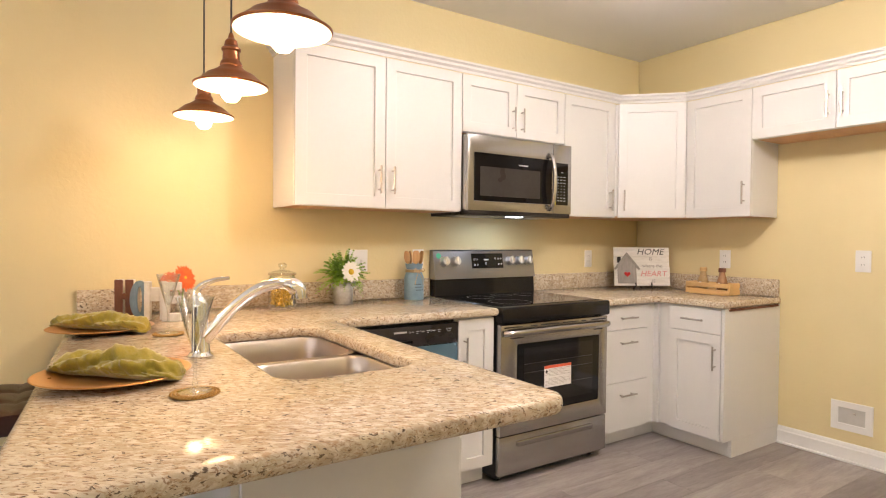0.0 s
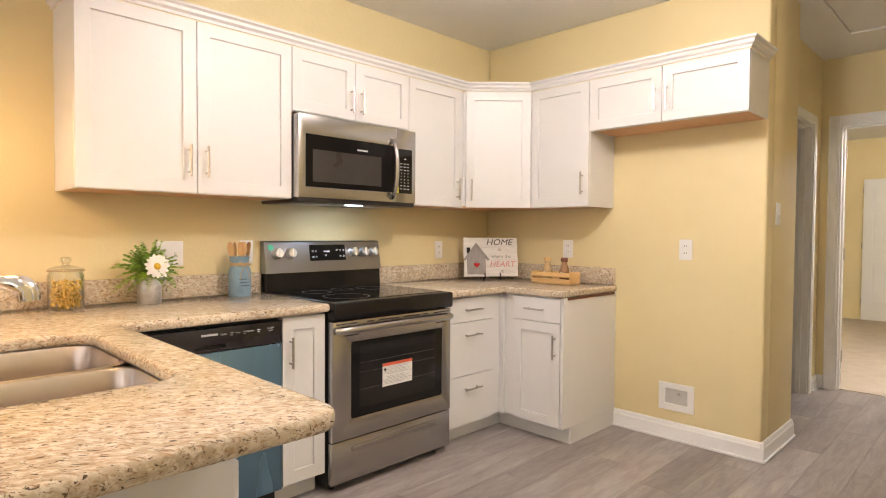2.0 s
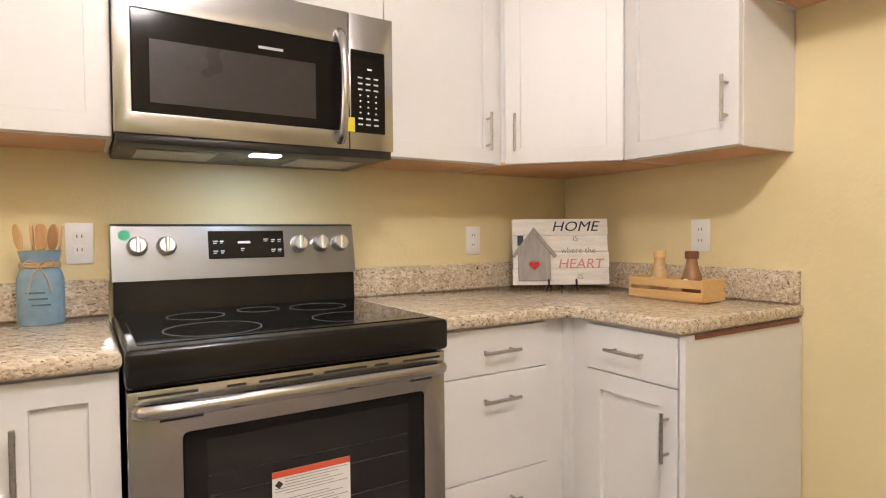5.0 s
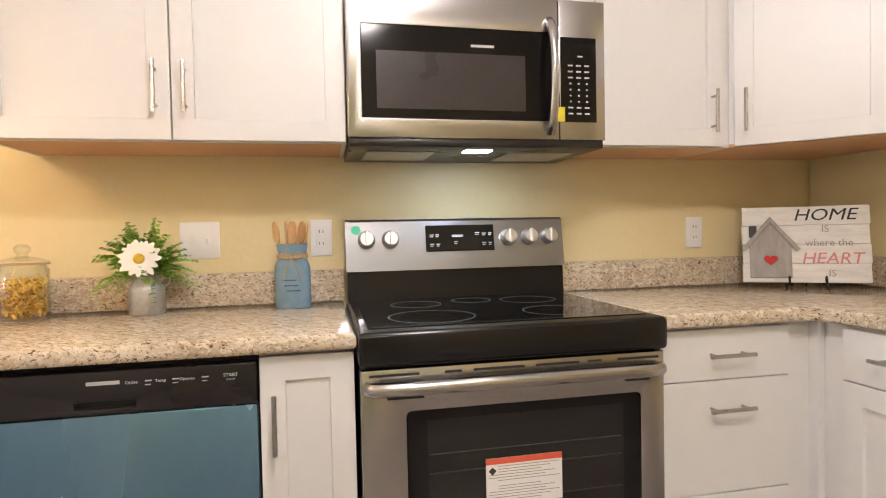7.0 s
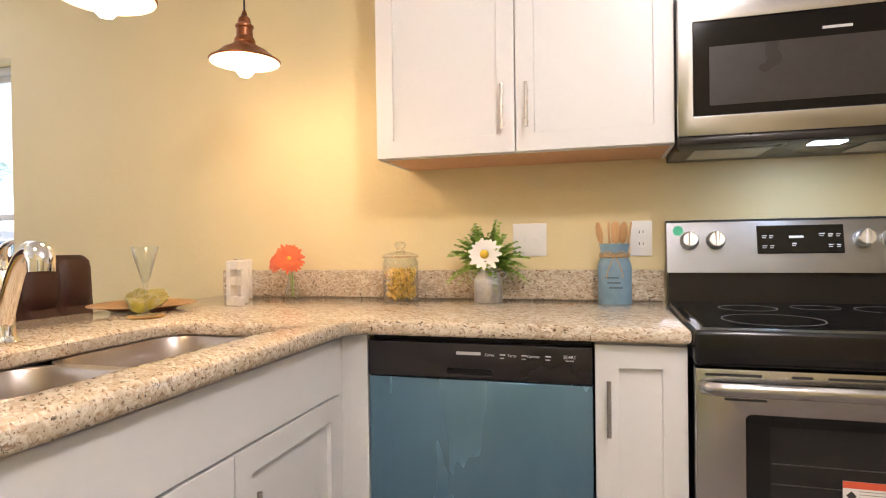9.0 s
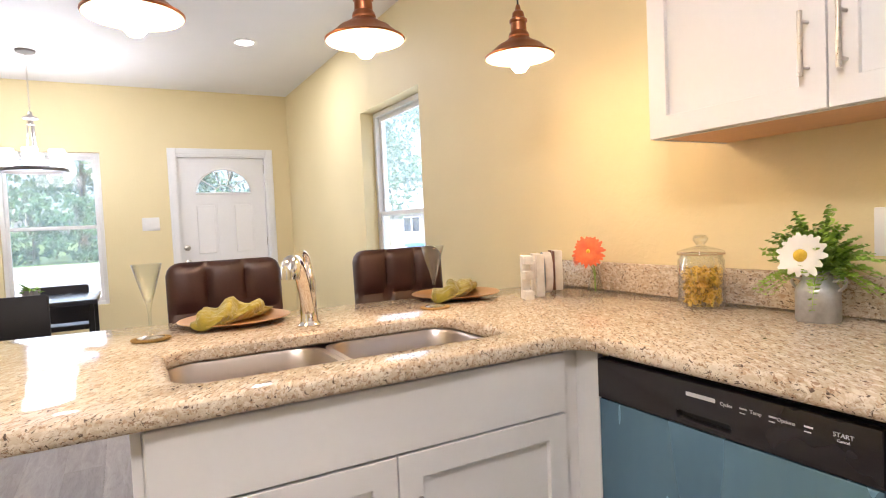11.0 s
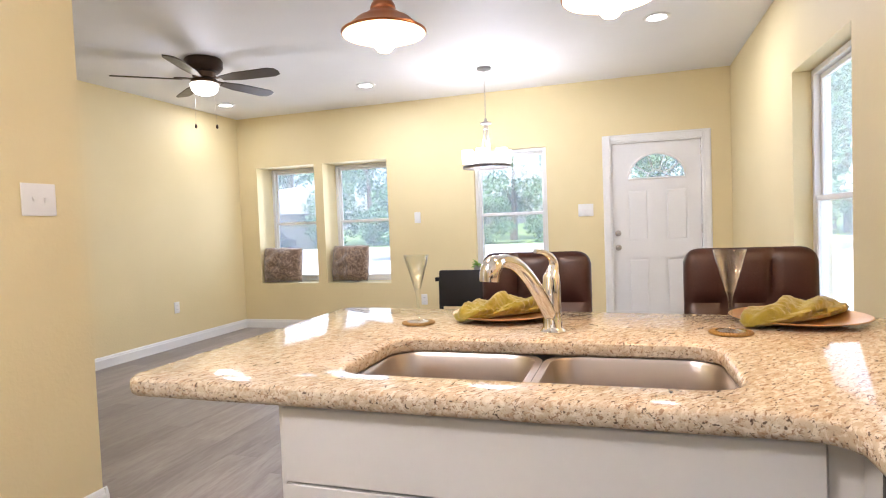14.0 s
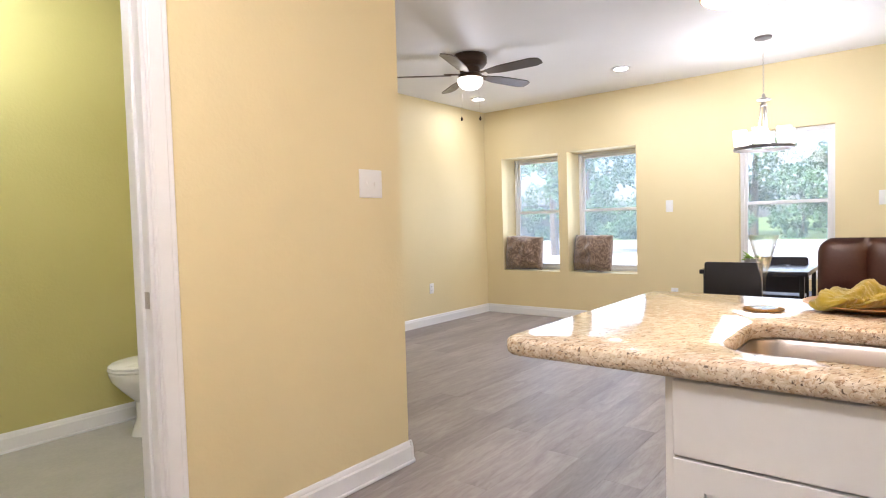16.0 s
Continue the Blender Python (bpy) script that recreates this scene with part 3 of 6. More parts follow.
jamb(*DOOR[:2], DOOR[3], "x", XFR - 0.14, XFR + 0.001, "jamb_front_door", "white front door jamb")


def panel_bm(w, h, t, panels, holes=()):
    """A moulded door leaf in x and z, facing -y at y = 0: sunk rectangular panels with a raised field."""
    bm = slab(rect(0, w, 0, h), 0, t, [rect(*p) for p in panels] + list(holes))
    for v in bm.verts:
        x, y, z = v.co
        v.co = (x, t - z, y)
    for u0, u1, v0, v1 in panels:
        box(bm, u0 - 0.001, 0.010, v0 - 0.001, u1 + 0.001, t - 0.010, v1 + 0.001)
        box(bm, u0 + 0.022, 0.003, v0 + 0.022, u1 - 0.022, t - 0.003, v1 - 0.022, bevel=0.005)
    return bm


def front_door():
    w, h = DOOR[1] - DOOR[0] - 0.042, DOOR[3] - 0.025 - FZ
    d = tagged(thing("front_door", (XFR - 0.03, DOOR[0] + 0.021, FZ + 0.006), "white panelled front door with a fan-shaped light", "door", "", 90), kind="structure")
    cx, z0, r = w / 2 + 0.01, 1.55, 0.265
    arch = [(cx + r * math.cos(radians(a)), z0 + r * 0.92 * math.sin(radians(a))) for a in range(0, 181, 12)]
    pan = [(0.13, 0.345, 0.93, 1.455), (0.49, 0.705, 0.93, 1.455), (0.13, 0.345, 0.2, 0.77), (0.49, 0.705, 0.2, 0.77)]
    part("leaf", panel_bm(w, h, 0.044, pan, [arch]), TRIM, d)
    ring = tube([(x, -0.002, z) for x, z in arch] + [(cx + r, -0.002, z0)], 0.011, 8)
    part("fanlight_frame", ring, TRIM, d, "white moulded fanlight frame")
    bars = bmesh.new()
    for a in (36, 72, 108, 144):
        tube([(cx + 0.09 * math.cos(radians(a)), 0.02, z0 + 0.08 * math.sin(radians(a))), (cx + r * math.cos(radians(a)), 0.02, z0 + r * 0.92 * math.sin(radians(a)))], 0.006, 6, bars)
    tube([(cx + 0.09 * math.cos(radians(a)), 0.02, z0 + 0.08 * math.sin(radians(a))) for a in range(0, 181, 15)], 0.006, 6, bars)
    part("fanlight_bars", bars, TRIM, d)
    g = part("fanlight_pane", shift(slab(arch, 0, 0.004), Matrix(((1, 0, 0, 0), (0, 0, 1, 0.022), (0, 1, 0, 0), (0, 0, 0, 1)))), PANE, d, "clear fanlight glass")
    g.visible_shadow = False
    for z, r2 in ((0.875, 0.027), (1.018, 0.024)):
        k = lathe([(0.0, 0.0), (0.03, 0.0), (0.03, 0.006), (0.012, 0.01), (0.012, 0.03), (r2, 0.038), (r2, 0.055), (0.012, 0.064), (0.0, 0.064)], 20)
        part("door_knob" if z < 1 else "deadbolt", shift(k, Matrix.Translation((0.045, 0, z)) @ pose(0, 0, 0, 90, 0, 0)), NICKEL, d, "satin nickel hardware")
    for z in (0.25, 1.0, 1.75):
        part("hinge", shift(lathe([(0, 0), (0.007, 0), (0.007, 0.09), (0, 0.09)], 10), Matrix.Translation((w + 0.004, -0.004, z))), NICKEL, d)


front_door()


def window(name, u0, u1, z0, z1, axis, at, rail, label):
    """A white single-hung window in an opening; its room side faces -y before turning. at: the plane of its room face."""
    w, h = u1 - u0, z1 - z0
    turn = 0 if axis == "y" else 90
    place = (u0, at, z0) if axis == "y" else (at, u0, z0)
    win = tagged(thing(name, place, label, "window", "", turn), kind="structure")
    f = 0.035
    part("window_frame", boxes((0.0005, 0, 0.0005, f, 0.07, h - 0.0005), (w - f, 0, 0.0005, w - 0.0005, 0.07, h - 0.0005), (f, 0, 0.0005, w - f, 0.07, f), (f, 0, h - f, w - f, 0.07, h - 0.0005), bevel=0.003), TRIM, win)
    r = rail - z0
    s = 0.028
    for nm, a, b, y in (("upper_sash", r - 0.016, h - f, 0.035), ("lower_sash", f, r + 0.016, 0.008)):
        sash = part(nm, boxes((f, y, a, f + s, y + 0.025, b), (w - f - s, y, a, w - f, y + 0.025, b), (f + s, y, a, w - f - s, y + 0.025, a + s + 0.006), (f + s, y, b - s, w - f - s, y + 0.025, b), bevel=0.003), TRIM, win)
        g = part("pane", boxes((f + s - 0.004, y + 0.010, a + s, w - f - s + 0.004, y + 0.014, b - s + 0.004)), PANE, sash, "clear window glass")
        g.visible_shadow = False


for k, (wn_, depth) in enumerate(zip(WINS, (0.31, 0.31, 0.06))):
    window(f"window_{k + 1}", *wn_, "x", XFR - depth, 1.30, "white single-hung window in a deep recess" if depth > 0.1 else "white single-hung window in the front wall")
window("window_4", *WIN_R, "y", YW + 0.10, 1.28, "white single-hung window beside the bar stools")

# ---- ceiling fittings ----
def downlight(x, y, watts=3.7, colour=MILD, glow=CAN_GLOW):
    d = thing("recessed_light", (x, y, ZC), "lit round white recessed ceiling light", "recessed light", "recessed ceiling lights")
    part("trim_ring", lathe([(0.062, -0.001), (0.092, -0.001), (0.094, -0.006), (0.078, -0.012), (0.062, -0.008)], 28, close=True), PLASTIC, d)
    part("lens", lathe([(0.0, -0.005), (0.061, -0.005), (0.061, -0.002), (0.0, -0.002)], 24), glow, d, "glowing round lens")
    lamp("downlight_lamp", "AREA", (x, y, ZC - 0.014), watts, colour, 0.055, (x, y, 0))


for x, y in ((-2.19, 0.62), (-1.35, 3.235), (-2.30, -1.09)):
    downlight(x, y, 1.3 if y < -0.9 and x < -1.5 else 3.7)

# ---- kitchen cabinets ----
def pull(parent, x, z, upright_bar=True, length=0.135, y=-0.02):
    """A brushed bar pull on a door front at y; x, z: its middle."""
    half = length / 2
    bm = bmesh.new()
    ends = ((0, -half), (0, half)) if upright_bar else ((-half, 0), (half, 0))
    tube([(x + a, y - 0.030, z + b) for a, b in ends], 0.0055, 10, bm)
    for k in (-0.7, 0.7):
        a, b = (0, half * k) if upright_bar else (half * k, 0)
        tube([(x + a, y + 0.001, z + b), (x + a, y - 0.030, z + b)], 0.004, 8, bm)
    return part("handle", bm, NICKEL, parent, "brushed nickel bar pull")


def shaker(cab, x, z, w, h, kind="door", handle=None, flat=False):
    """A shaker door or drawer front on the face y = 0 of a cabinet, with its lower left corner at x, z."""
    t, s = 0.02, 0.058
    if flat:
        d = part(kind, boxes((x + 0.0015, -t, z + 0.0015, x + w - 0.0015, -0.0005, z + h - 0.0015), bevel=0.002), CABINET, cab)
    else:
        bm = slab(rect(x + 0.002, x + w - 0.002, z + 0.002, z + h - 0.002), 0, t - 0.0005, [rect(x + s, x + w - s, z + s, z + h - s)], 0.001, 1)
        for v in bm.verts:
            u, q, k = v.co
            v.co = (u, -0.0005 - k, q)
        box(bm, x + s - 0.001, -t + 0.012, z + s - 0.001, x + w - s + 0.001, -0.001, z + h - s + 0.001)
        d = part(kind, bm, CABINET, cab)
    if handle:
        pull(d, *handle)
    return d


def cabinet(name, place, turn, w, d, h, label, group, toe=0.0, under=False):
    """A cabinet box whose front is y = 0, from x = 0 to w."""
    c = thing(name, place, label, "cabinet", group, turn)
    if toe:
        part("body", boxes((0.0008, 0.001, toe, w - 0.0008, d, h), bevel=0.001), CABINET, c)
        part("toe_kick", boxes((0.0008, 0.065, 0.001, w - 0.0008, d, toe)), CABINET, c)
    else:
        part("body", boxes((0.0008, 0.001, 0.012, w - 0.0008, d, h), bevel=0.001), CABINET, c)
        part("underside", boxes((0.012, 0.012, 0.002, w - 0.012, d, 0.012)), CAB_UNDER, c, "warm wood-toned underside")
        part("bottom_edge", boxes((0.0008, 0.001, 0.0, w - 0.0008, 0.012, 0.012), (0.0008, 0.012, 0.0, 0.012, d, 0.012), (w - 0.012, 0.012, 0.0, w - 0.0008, d, 0.012)), CABINET, c)
    return c


UZ, UT, UY = 1.395, 2.135, 3.653
UX, XR, YE, YB = 4.475, 4.19, 2.92, 2.912  # face of the right-hand wall cabinets, face of the right-hand base cabinets, end of that run
UD = YW - UY - 0.001
c = cabinet("wall_cabinet", (2.0, UY, UZ), 0, 0.915, UD, UT - UZ, "white shaker two-door wall cabinet", "wall cabinets")
shaker(c, 0.0, 0, 0.4575, UT - UZ, handle=(0.4575 - 0.037, 0.138))
shaker(c, 0.4575, 0, 0.4575, UT - UZ, handle=(0.4575 + 0.037, 0.138))
c = cabinet("wall_cabinet", (2.915, UY, 1.825), 0, 0.76, UD, UT - 1.825, "short white shaker wall cabinet over the microwave", "wall cabinets")
shaker(c, 0.0, 0, 0.38, UT - 1.825, handle=(0.38 - 0.032, 0.10))
shaker(c, 0.38, 0, 0.38, UT - 1.825, handle=(0.38 + 0.032, 0.10))
c = cabinet("wall_cabinet", (3.675, UY, UZ), 0, 0.485, UD, UT - UZ, "white shaker one-door wall cabinet", "wall cabinets")
shaker(c, 0.0, 0, 0.45, UT - UZ, handle=(0.45 - 0.045, 0.112))
# diagonal corner
c = thing("corner_wall_cabinet", (4.16, UY, UZ), "white shaker diagonal corner wall cabinet", "cabinet", "wall cabinets")
px, py = UX - 4.16, -(UX - 4.16)
out = [(0, 0), (px, py), (XF - 4.16 - 0.001, py), (XF - 4.16 - 0.001, UD), (0, UD)]
part("body", slab(out, 0.012, UT - UZ), CABINET, c)
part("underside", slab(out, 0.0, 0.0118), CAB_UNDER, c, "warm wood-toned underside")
face = new("door_mount")
face.parent, face.matrix_basis = c, pose(0, 0, 0, 0, 0, -45)
L = math.hypot(px, py)
dd = shaker(c, 0.0, 0, L - 0.03, UT - UZ)
dd.matrix_basis = pose(0, 0, 0, 0, 0, -45) @ pose(0.015, -0.001, 0)
pull(dd, 0.040, 0.112)
bpy.data.objects.remove(face)
YD = UY + py
c = cabinet("wall_cabinet", (UX, YD, UZ), -90, YD - YE, XF - UX - 0.001, UT - UZ, "white shaker one-door wall cabinet beside the refrigerator space", "wall cabinets")
shaker(c, 0.0, 0, YD - YE, UT - UZ, handle=(YD - YE - 0.037, 0.138))
c = cabinet("wall_cabinet", (UX, YE, 1.835), -90, 0.87, XF - UX - 0.001, UT - 1.835, "short wide white shaker cabinet over the refrigerator space", "wall cabinets")
shaker(c, 0.0, 0, 0.435, UT - 1.835, handle=(0.435 - 0.032, 0.13))
shaker(c, 0.435, 0, 0.435, UT - 1.835, handle=(0.435 + 0.032, 0.13))


def crown(points, name, label):
    """Stepped crown moulding swept along the cabinet tops; the room lies to the right of the way."""
    prof = [(0.0, 0.0), (0.008, 0.0), (0.010, 0.012), (0.022, 0.022), (0.024, 0.034), (0.036, 0.042), (0.036, 0.052), (0.0, 0.052)]
    pts = [Vector((x, y)) for x, y in points]
    bm, rings = bmesh.new(), []
    for i, p in enumerate(pts):
        a = (p - pts[i - 1]).normalized() if i else (pts[1] - p).normalized()
        b = (pts[i + 1] - p).normalized() if i < len(pts) - 1 else a
        na, nb = Vector((a.y, -a.x)), Vector((b.y, -b.x))
        m = (na + nb).normalized()
        m = m / max(m.dot(na), 0.3)
        rings.append([bm.verts.new((p.x + m.x * u, p.y + m.y * u, UT + 0.001 + v)) for u, v in prof])
    for r, q in zip(rings, rings[1:]):
        for k in range(len(prof)):
            bm.faces.new((r[k], r[(k + 1) % len(prof)], q[(k + 1) % len(prof)], q[k]))
    bm.faces.new(rings[0])
    bm.faces.new(rings[-1][::-1])
    tagged(part(name, bm, CABINET), label, "moulding")


crown([(2.0, YW - 0.002), (2.0, UY - 0.02), (4.16, UY - 0.02), (UX - 0.02, YD), (UX - 0.02, YE - 0.87), (XF - 0.002, YE - 0.87)], "crown_moulding", "white stepped crown moulding on top of the wall cabinets")

BY, BH = 3.349, 0.872
XP = 2.01  # face of the peninsula cabinet body
c = cabinet("base_cabinet", (2.69, BY, FZ), 0, 0.215, YW - BY - 0.001, BH - FZ, "narrow white shaker base cabinet beside the range", "base cabinets", 0.1)
shaker(c, 0.0, 0.10, 0.215, BH - FZ - 0.105, handle=(0.034, 0.68))
c = cabinet("base_cabinet", (3.69, BY, FZ), 0, 0.40, YW - BY - 0.001, BH - FZ, "white three-drawer base cabinet", "base cabinets", 0.1)
for z0, z1 in ((0.10, 0.385), (0.385, 0.692), (0.692, BH - FZ - 0.006)):
    shaker(c, 0.0, z0, 0.40, z1 - z0, "drawer", (0.20, z1 - 0.075 if z1 - z0 > 0.2 else (z0 + z1) / 2, False), True)
c = thing("corner_filler", (4.09, BY, FZ), "white corner filler between base cabinets", "cabinet", "base cabinets")
part("panel", boxes((0.001, 0.002, 0.10, XR - 4.09, 0.02, BH - FZ), (XR - 4.09 - 0.019, -0.0305, 0.10, XR - 4.09 + 0.03, 0.0015, BH - FZ), bevel=0.001), CABINET, c)
part("toe_kick", boxes((0.001, 0.065, 0.001, XR - 4.09 + 0.07, 0.08, 0.10), (XR - 4.09 + 0.0655, -0.0305, 0.001, XR - 4.09 + 0.08, 0.0645, 0.0995)), CABINET, c)
LR = BY - 0.03 - YB
c = cabinet("base_cabinet", (XR, BY - 0.031, FZ), -90, LR, XF - XR - 0.001, BH - FZ, "white shaker base cabinet with one drawer and one door", "base cabinets", 0.1)
shaker(c, 0.075, 0.692, LR - 0.079, BH - FZ - 0.698, "drawer", ((LR + 0.075) / 2, 0.765, False), True)
shaker(c, 0.075, 0.10, LR - 0.079, 0.592, handle=(LR - 0.034, 0.560))
part("end_panel", boxes((LR, -0.02, 0.10, LR + 0.018, XF - XR - 0.002, BH - FZ), (LR, 0.065, 0.0, LR + 0.018, XF - XR - 0.002, 0.0995), bevel=0.001), CABINET, c)
# peninsula
YP0, YP1 = 2.36, 3.285
c = cabinet("sink_cabinet", (XP, YP0, FZ), 90, YP1 - YP0, 0.56, BH - FZ, "white shaker sink base cabinet in the peninsula", "base cabinets", 0.1)
for o in list(c.children):
    if o.name.startswith("body"):
        bpy.data.objects.remove(o)
WP = YP1 - YP0
part("body", boxes((0.0, 0.001, 0.10, 0.018, 0.56, BH - FZ), (WP - 0.018, 0.001, 0.10, WP, 0.56, BH - FZ), (0.018, 0.542, 0.10, WP - 0.018, 0.56, BH - FZ), (0.018, 0.001, 0.10, WP - 0.018, 0.542, 0.118), (0.018, 0.001, 0.118, WP - 0.018, 0.019, BH - FZ)), CABINET, c)
shaker(c, 0.0, 0.684, WP - 0.004, BH - FZ - 0.688, "false_front", None, True)
shaker(c, 0.0, 0.10, WP / 2, 0.582, handle=(WP / 2 - 0.036, 0.53))
shaker(c, WP / 2, 0.10, WP / 2 - 0.004, 0.582, handle=(WP / 2 + 0.036, 0.53))
c = thing("corner_filler", (XP, YP1, FZ), "white corner filler beside the dishwasher", "cabinet", "base cabinets")
part("panel", boxes((-0.02, 0.001, 0.10, 0.0, BY - YP1, BH - FZ), (0.0, BY - YP1 - 0.018, 0.10, 2.088 - XP, BY - YP1, BH - FZ), bevel=0.001), CABINET, c)
c = thing("back_panel", (1.43, YP0, FZ), "white painted panel on the bar side of the peninsula", "cabinet")
part("panel", boxes((0.0, 0.0, 0.0, 0.018, YW - YP0 - 0.002, BH - FZ), bevel=0.001), CABINET, c)
part("end_panel", boxes((0.018, -0.018, 0.0, XP - 1.43, -0.0005, BH - FZ), bevel=0.001), CABINET, c)

# ---- counters ----
CT, CB = 0.914, 0.874
PX0, PX1, PY0 = 1.035, 2.055, 1.985
SINK = (1.565, 2.422, 1.930, 3.198)
LEFT_RUN = []
r = 0.05
for q, a0 in (((PX0 + r, PY0 + r), 180), ((PX1 - r, PY0 + r), 270)):
    LEFT_RUN += [(q[0] + r * math.cos(radians(a0 + 15 * k)), q[1] + r * math.sin(radians(a0 + 15 * k))) for k in range(7)]
YC = 3.300
LEFT_RUN += [(PX1, YC - 0.05)] + [(PX1 + 0.05 - 0.05 * math.cos(radians(18 * k)), YC - 0.05 + 0.05 * math.sin(radians(18 * k))) for k in range(1, 6)]
LEFT_RUN += [(2.908, YC), (2.908, YW - 0.001), (1.17, YW - 0.001)]
tagged(part("countertop", slab(LEFT_RUN, CB, CT, [rounded(*SINK, 0.075, 6)], 0.014, 3), GRANITE), "speckled cream and brown granite countertop of the peninsula", "countertop", "granite countertops")
XC = 4.155
RIGHT_RUN = [(3.682, YC), (XC - 0.05, YC)] + [(XC - 0.05 + 0.05 * math.sin(radians(18 * k)), YC - 0.05 + 0.05 * math.cos(radians(18 * k))) for k in range(1, 5)] + [(XC, YC - 0.05), (XC, YB - 0.022), (XF - 0.001, YB - 0.022), (XF - 0.001, YW - 0.001), (3.682, YW - 0.001)]
tagged(part("countertop", slab(RIGHT_RUN, CB, CT, (), 0.012, 3), GRANITE), "speckled cream and brown granite countertop in the corner", "countertop", "granite countertops")
tagged(part("shim_strip", boxes((XR + 0.02, YB - 0.0245, BH - 0.012, XF - 0.03, YB - 0.0185, BH + 0.001)), BROWN_WOOD), "thin dark wooden strip under the counter end", "trim")
for nm, b in (("backsplash", (1.18, YW - 0.021, CT + 0.0005, 2.908, YW - 0.001, 1.02)), ("backsplash", (3.682, YW - 0.021, CT + 0.0005, XF - 0.022, YW - 0.001, 1.02)), ("backsplash", (XF - 0.021, YB - 0.015, CT + 0.0005, XF - 0.001, YW - 0.001, 1.02))):
    tagged(part(nm, boxes(b, bevel=0.004, seg=2), GRANITE), "low speckled granite backsplash strip", "backsplash", "granite backsplashes")


# ---- sink and tap ----
def basin(bm, x0, y0, x1, y1, zt, zb, r):
    rings = []
    for ins, z in ((-0.0175, zt), (-0.001, zt), (0.004, zt - 0.008), (0.010, zt - 0.06), (0.018, zb + 0.04), (0.032, zb + 0.012), (0.060, zb), (0.11, zb - 0.002)):
        rings.append([bm.verts.new((x, y, z)) for x, y in rounded(x0 + ins, y0 + ins, x1 - ins, y1 - ins, max(r - ins * 0.6, 0.02), 6)])
    for a, b in zip(rings, rings[1:]):
        n = len(a)
        for k in range(n):
            bm.faces.new((a[k], a[(k + 1) % n], b[(k + 1) % n], b[k]))
    bm.faces.new(rings[-1])


sink = thing("kitchen_sink", (0, 0, 0), "double-bowl brushed stainless undermount sink", "sink")
YM = (SINK[1] + SINK[3]) / 2
for y0, y1 in ((SINK[1] - 0.004, YM - 0.018), (YM + 0.018, SINK[3] + 0.004)):
    bm = bmesh.new()
    basin(bm, SINK[0] - 0.004, y0, SINK[2] + 0.004, y1, CB - 0.0006, CB - 0.20, 0.07)
    b = part("bowl", bm, SINK_STEEL, sink)
    part("drain", lathe([(0.0, 0.001), (0.018, 0.001), (0.022, 0.003), (0.044, 0.003), (0.046, 0.0)], 24, at=((SINK[0] + SINK[2]) / 2, (y0 + y1) / 2, CB - 0.2015)), CHROME, b, "chrome strainer drain")

tap = thing("kitchen_faucet", (1.455, 2.815, CT), "chrome single-lever pull-out kitchen faucet", "faucet", "", 0)
part("base", lathe([(0.0, 0.0005), (0.033, 0.0005), (0.0335, 0.004), (0.028, 0.010), (0.0245, 0.016), (0.0235, 0.06), (0.023, 0.10), (0.0235, 0.128), (0.0225, 0.136), (0.0225, 0.138), (0.0215, 0.150), (0.015, 0.160), (0.0, 0.163)], 26), CHROME, tap)
sp = smooth_line([(0.006, -0.003, 0.045), (0.045, -0.020, 0.095), (0.092, -0.041, 0.150), (0.140, -0.062, 0.188), (0.185, -0.082, 0.203), (0.212, -0.094, 0.202)], 5)
part("spout", tube(sp, [0.0185 - 0.003 * k / (len(sp) - 1) for k in range(len(sp))], 16), CHROME, tap)
hd = [(0.205, -0.091, 0.203), (0.226, -0.100, 0.198), (0.242, -0.107, 0.184), (0.245, -0.109, 0.160)]
part("spray_head", tube(smooth_line(hd, 4), [0.0155, 0.0165, 0.0185, 0.0205, 0.0225, 0.0235, 0.024, 0.024, 0.0238, 0.0236, 0.0233, 0.023, 0.0225], 18), CHROME, tap, "chrome pull-out spray head")
lv = smooth_line([(-0.004, 0.002, 0.155), (-0.010, 0.006, 0.180), (0.004, 0.0, 0.200), (0.036, -0.014, 0.214), (0.070, -0.030, 0.219)], 4)
part("lever", tube(lv, [0.0185 - 0.0135 * (k / (len(lv) - 1)) ** 0.6 for k in range(len(lv))], 12), CHROME, tap, "chrome lever handle")

# ---- dishwasher ----
dw = thing("dishwasher", (2.092, BY - 0.02, FZ), "black and blue-filmed built-in dishwasher", "dishwasher")
part("body", boxes((0.003, 0.03, 0.09, 0.593, 0.58, 0.832), bevel=0.002), BLACK_METAL, dw)
part("toe_panel", boxes((0.003, 0.06, 0.001, 0.593, 0.09, 0.09)), BLACK_METAL, dw)
part("door_panel", boxes((0.002, -0.003, 0.095, 0.594, 0.03, 0.727), bevel=0.005, seg=2), BLUE_FILM, dw, "stainless door under blue protective film")
cp = slab(rect(0.002, 0.594, 0.729, 0.822), 0, 0.036, [rounded(0.225, 0.742, 0.345, 0.757, 0.004, 2)], 0.004, 2)
for v in cp.verts:
    u, q, k = v.co
    v.co = (u, 0.03 - k, q)
cpan = part("control_panel", cp, DW_BLACK, dw, "black plastic control panel")
part("pocket_handle", boxes((0.222, 0.012, 0.739, 0.348, 0.016, 0.76)), DARK_SLOT, cpan)
bars = bmesh.new()
box(bars, 0.25, -0.0066, 0.793, 0.315, -0.006, 0.801)
for x in (0.365, 0.420, 0.480):
    box(bars, x, -0.0066, 0.795, x + 0.014, -0.006, 0.798)
    box(bars, x, -0.0066, 0.787, x + 0.011, -0.006, 0.789)
tagged(part("printing", bars, INK_WHITE, cpan, "small pale printing"), kind="stuff")
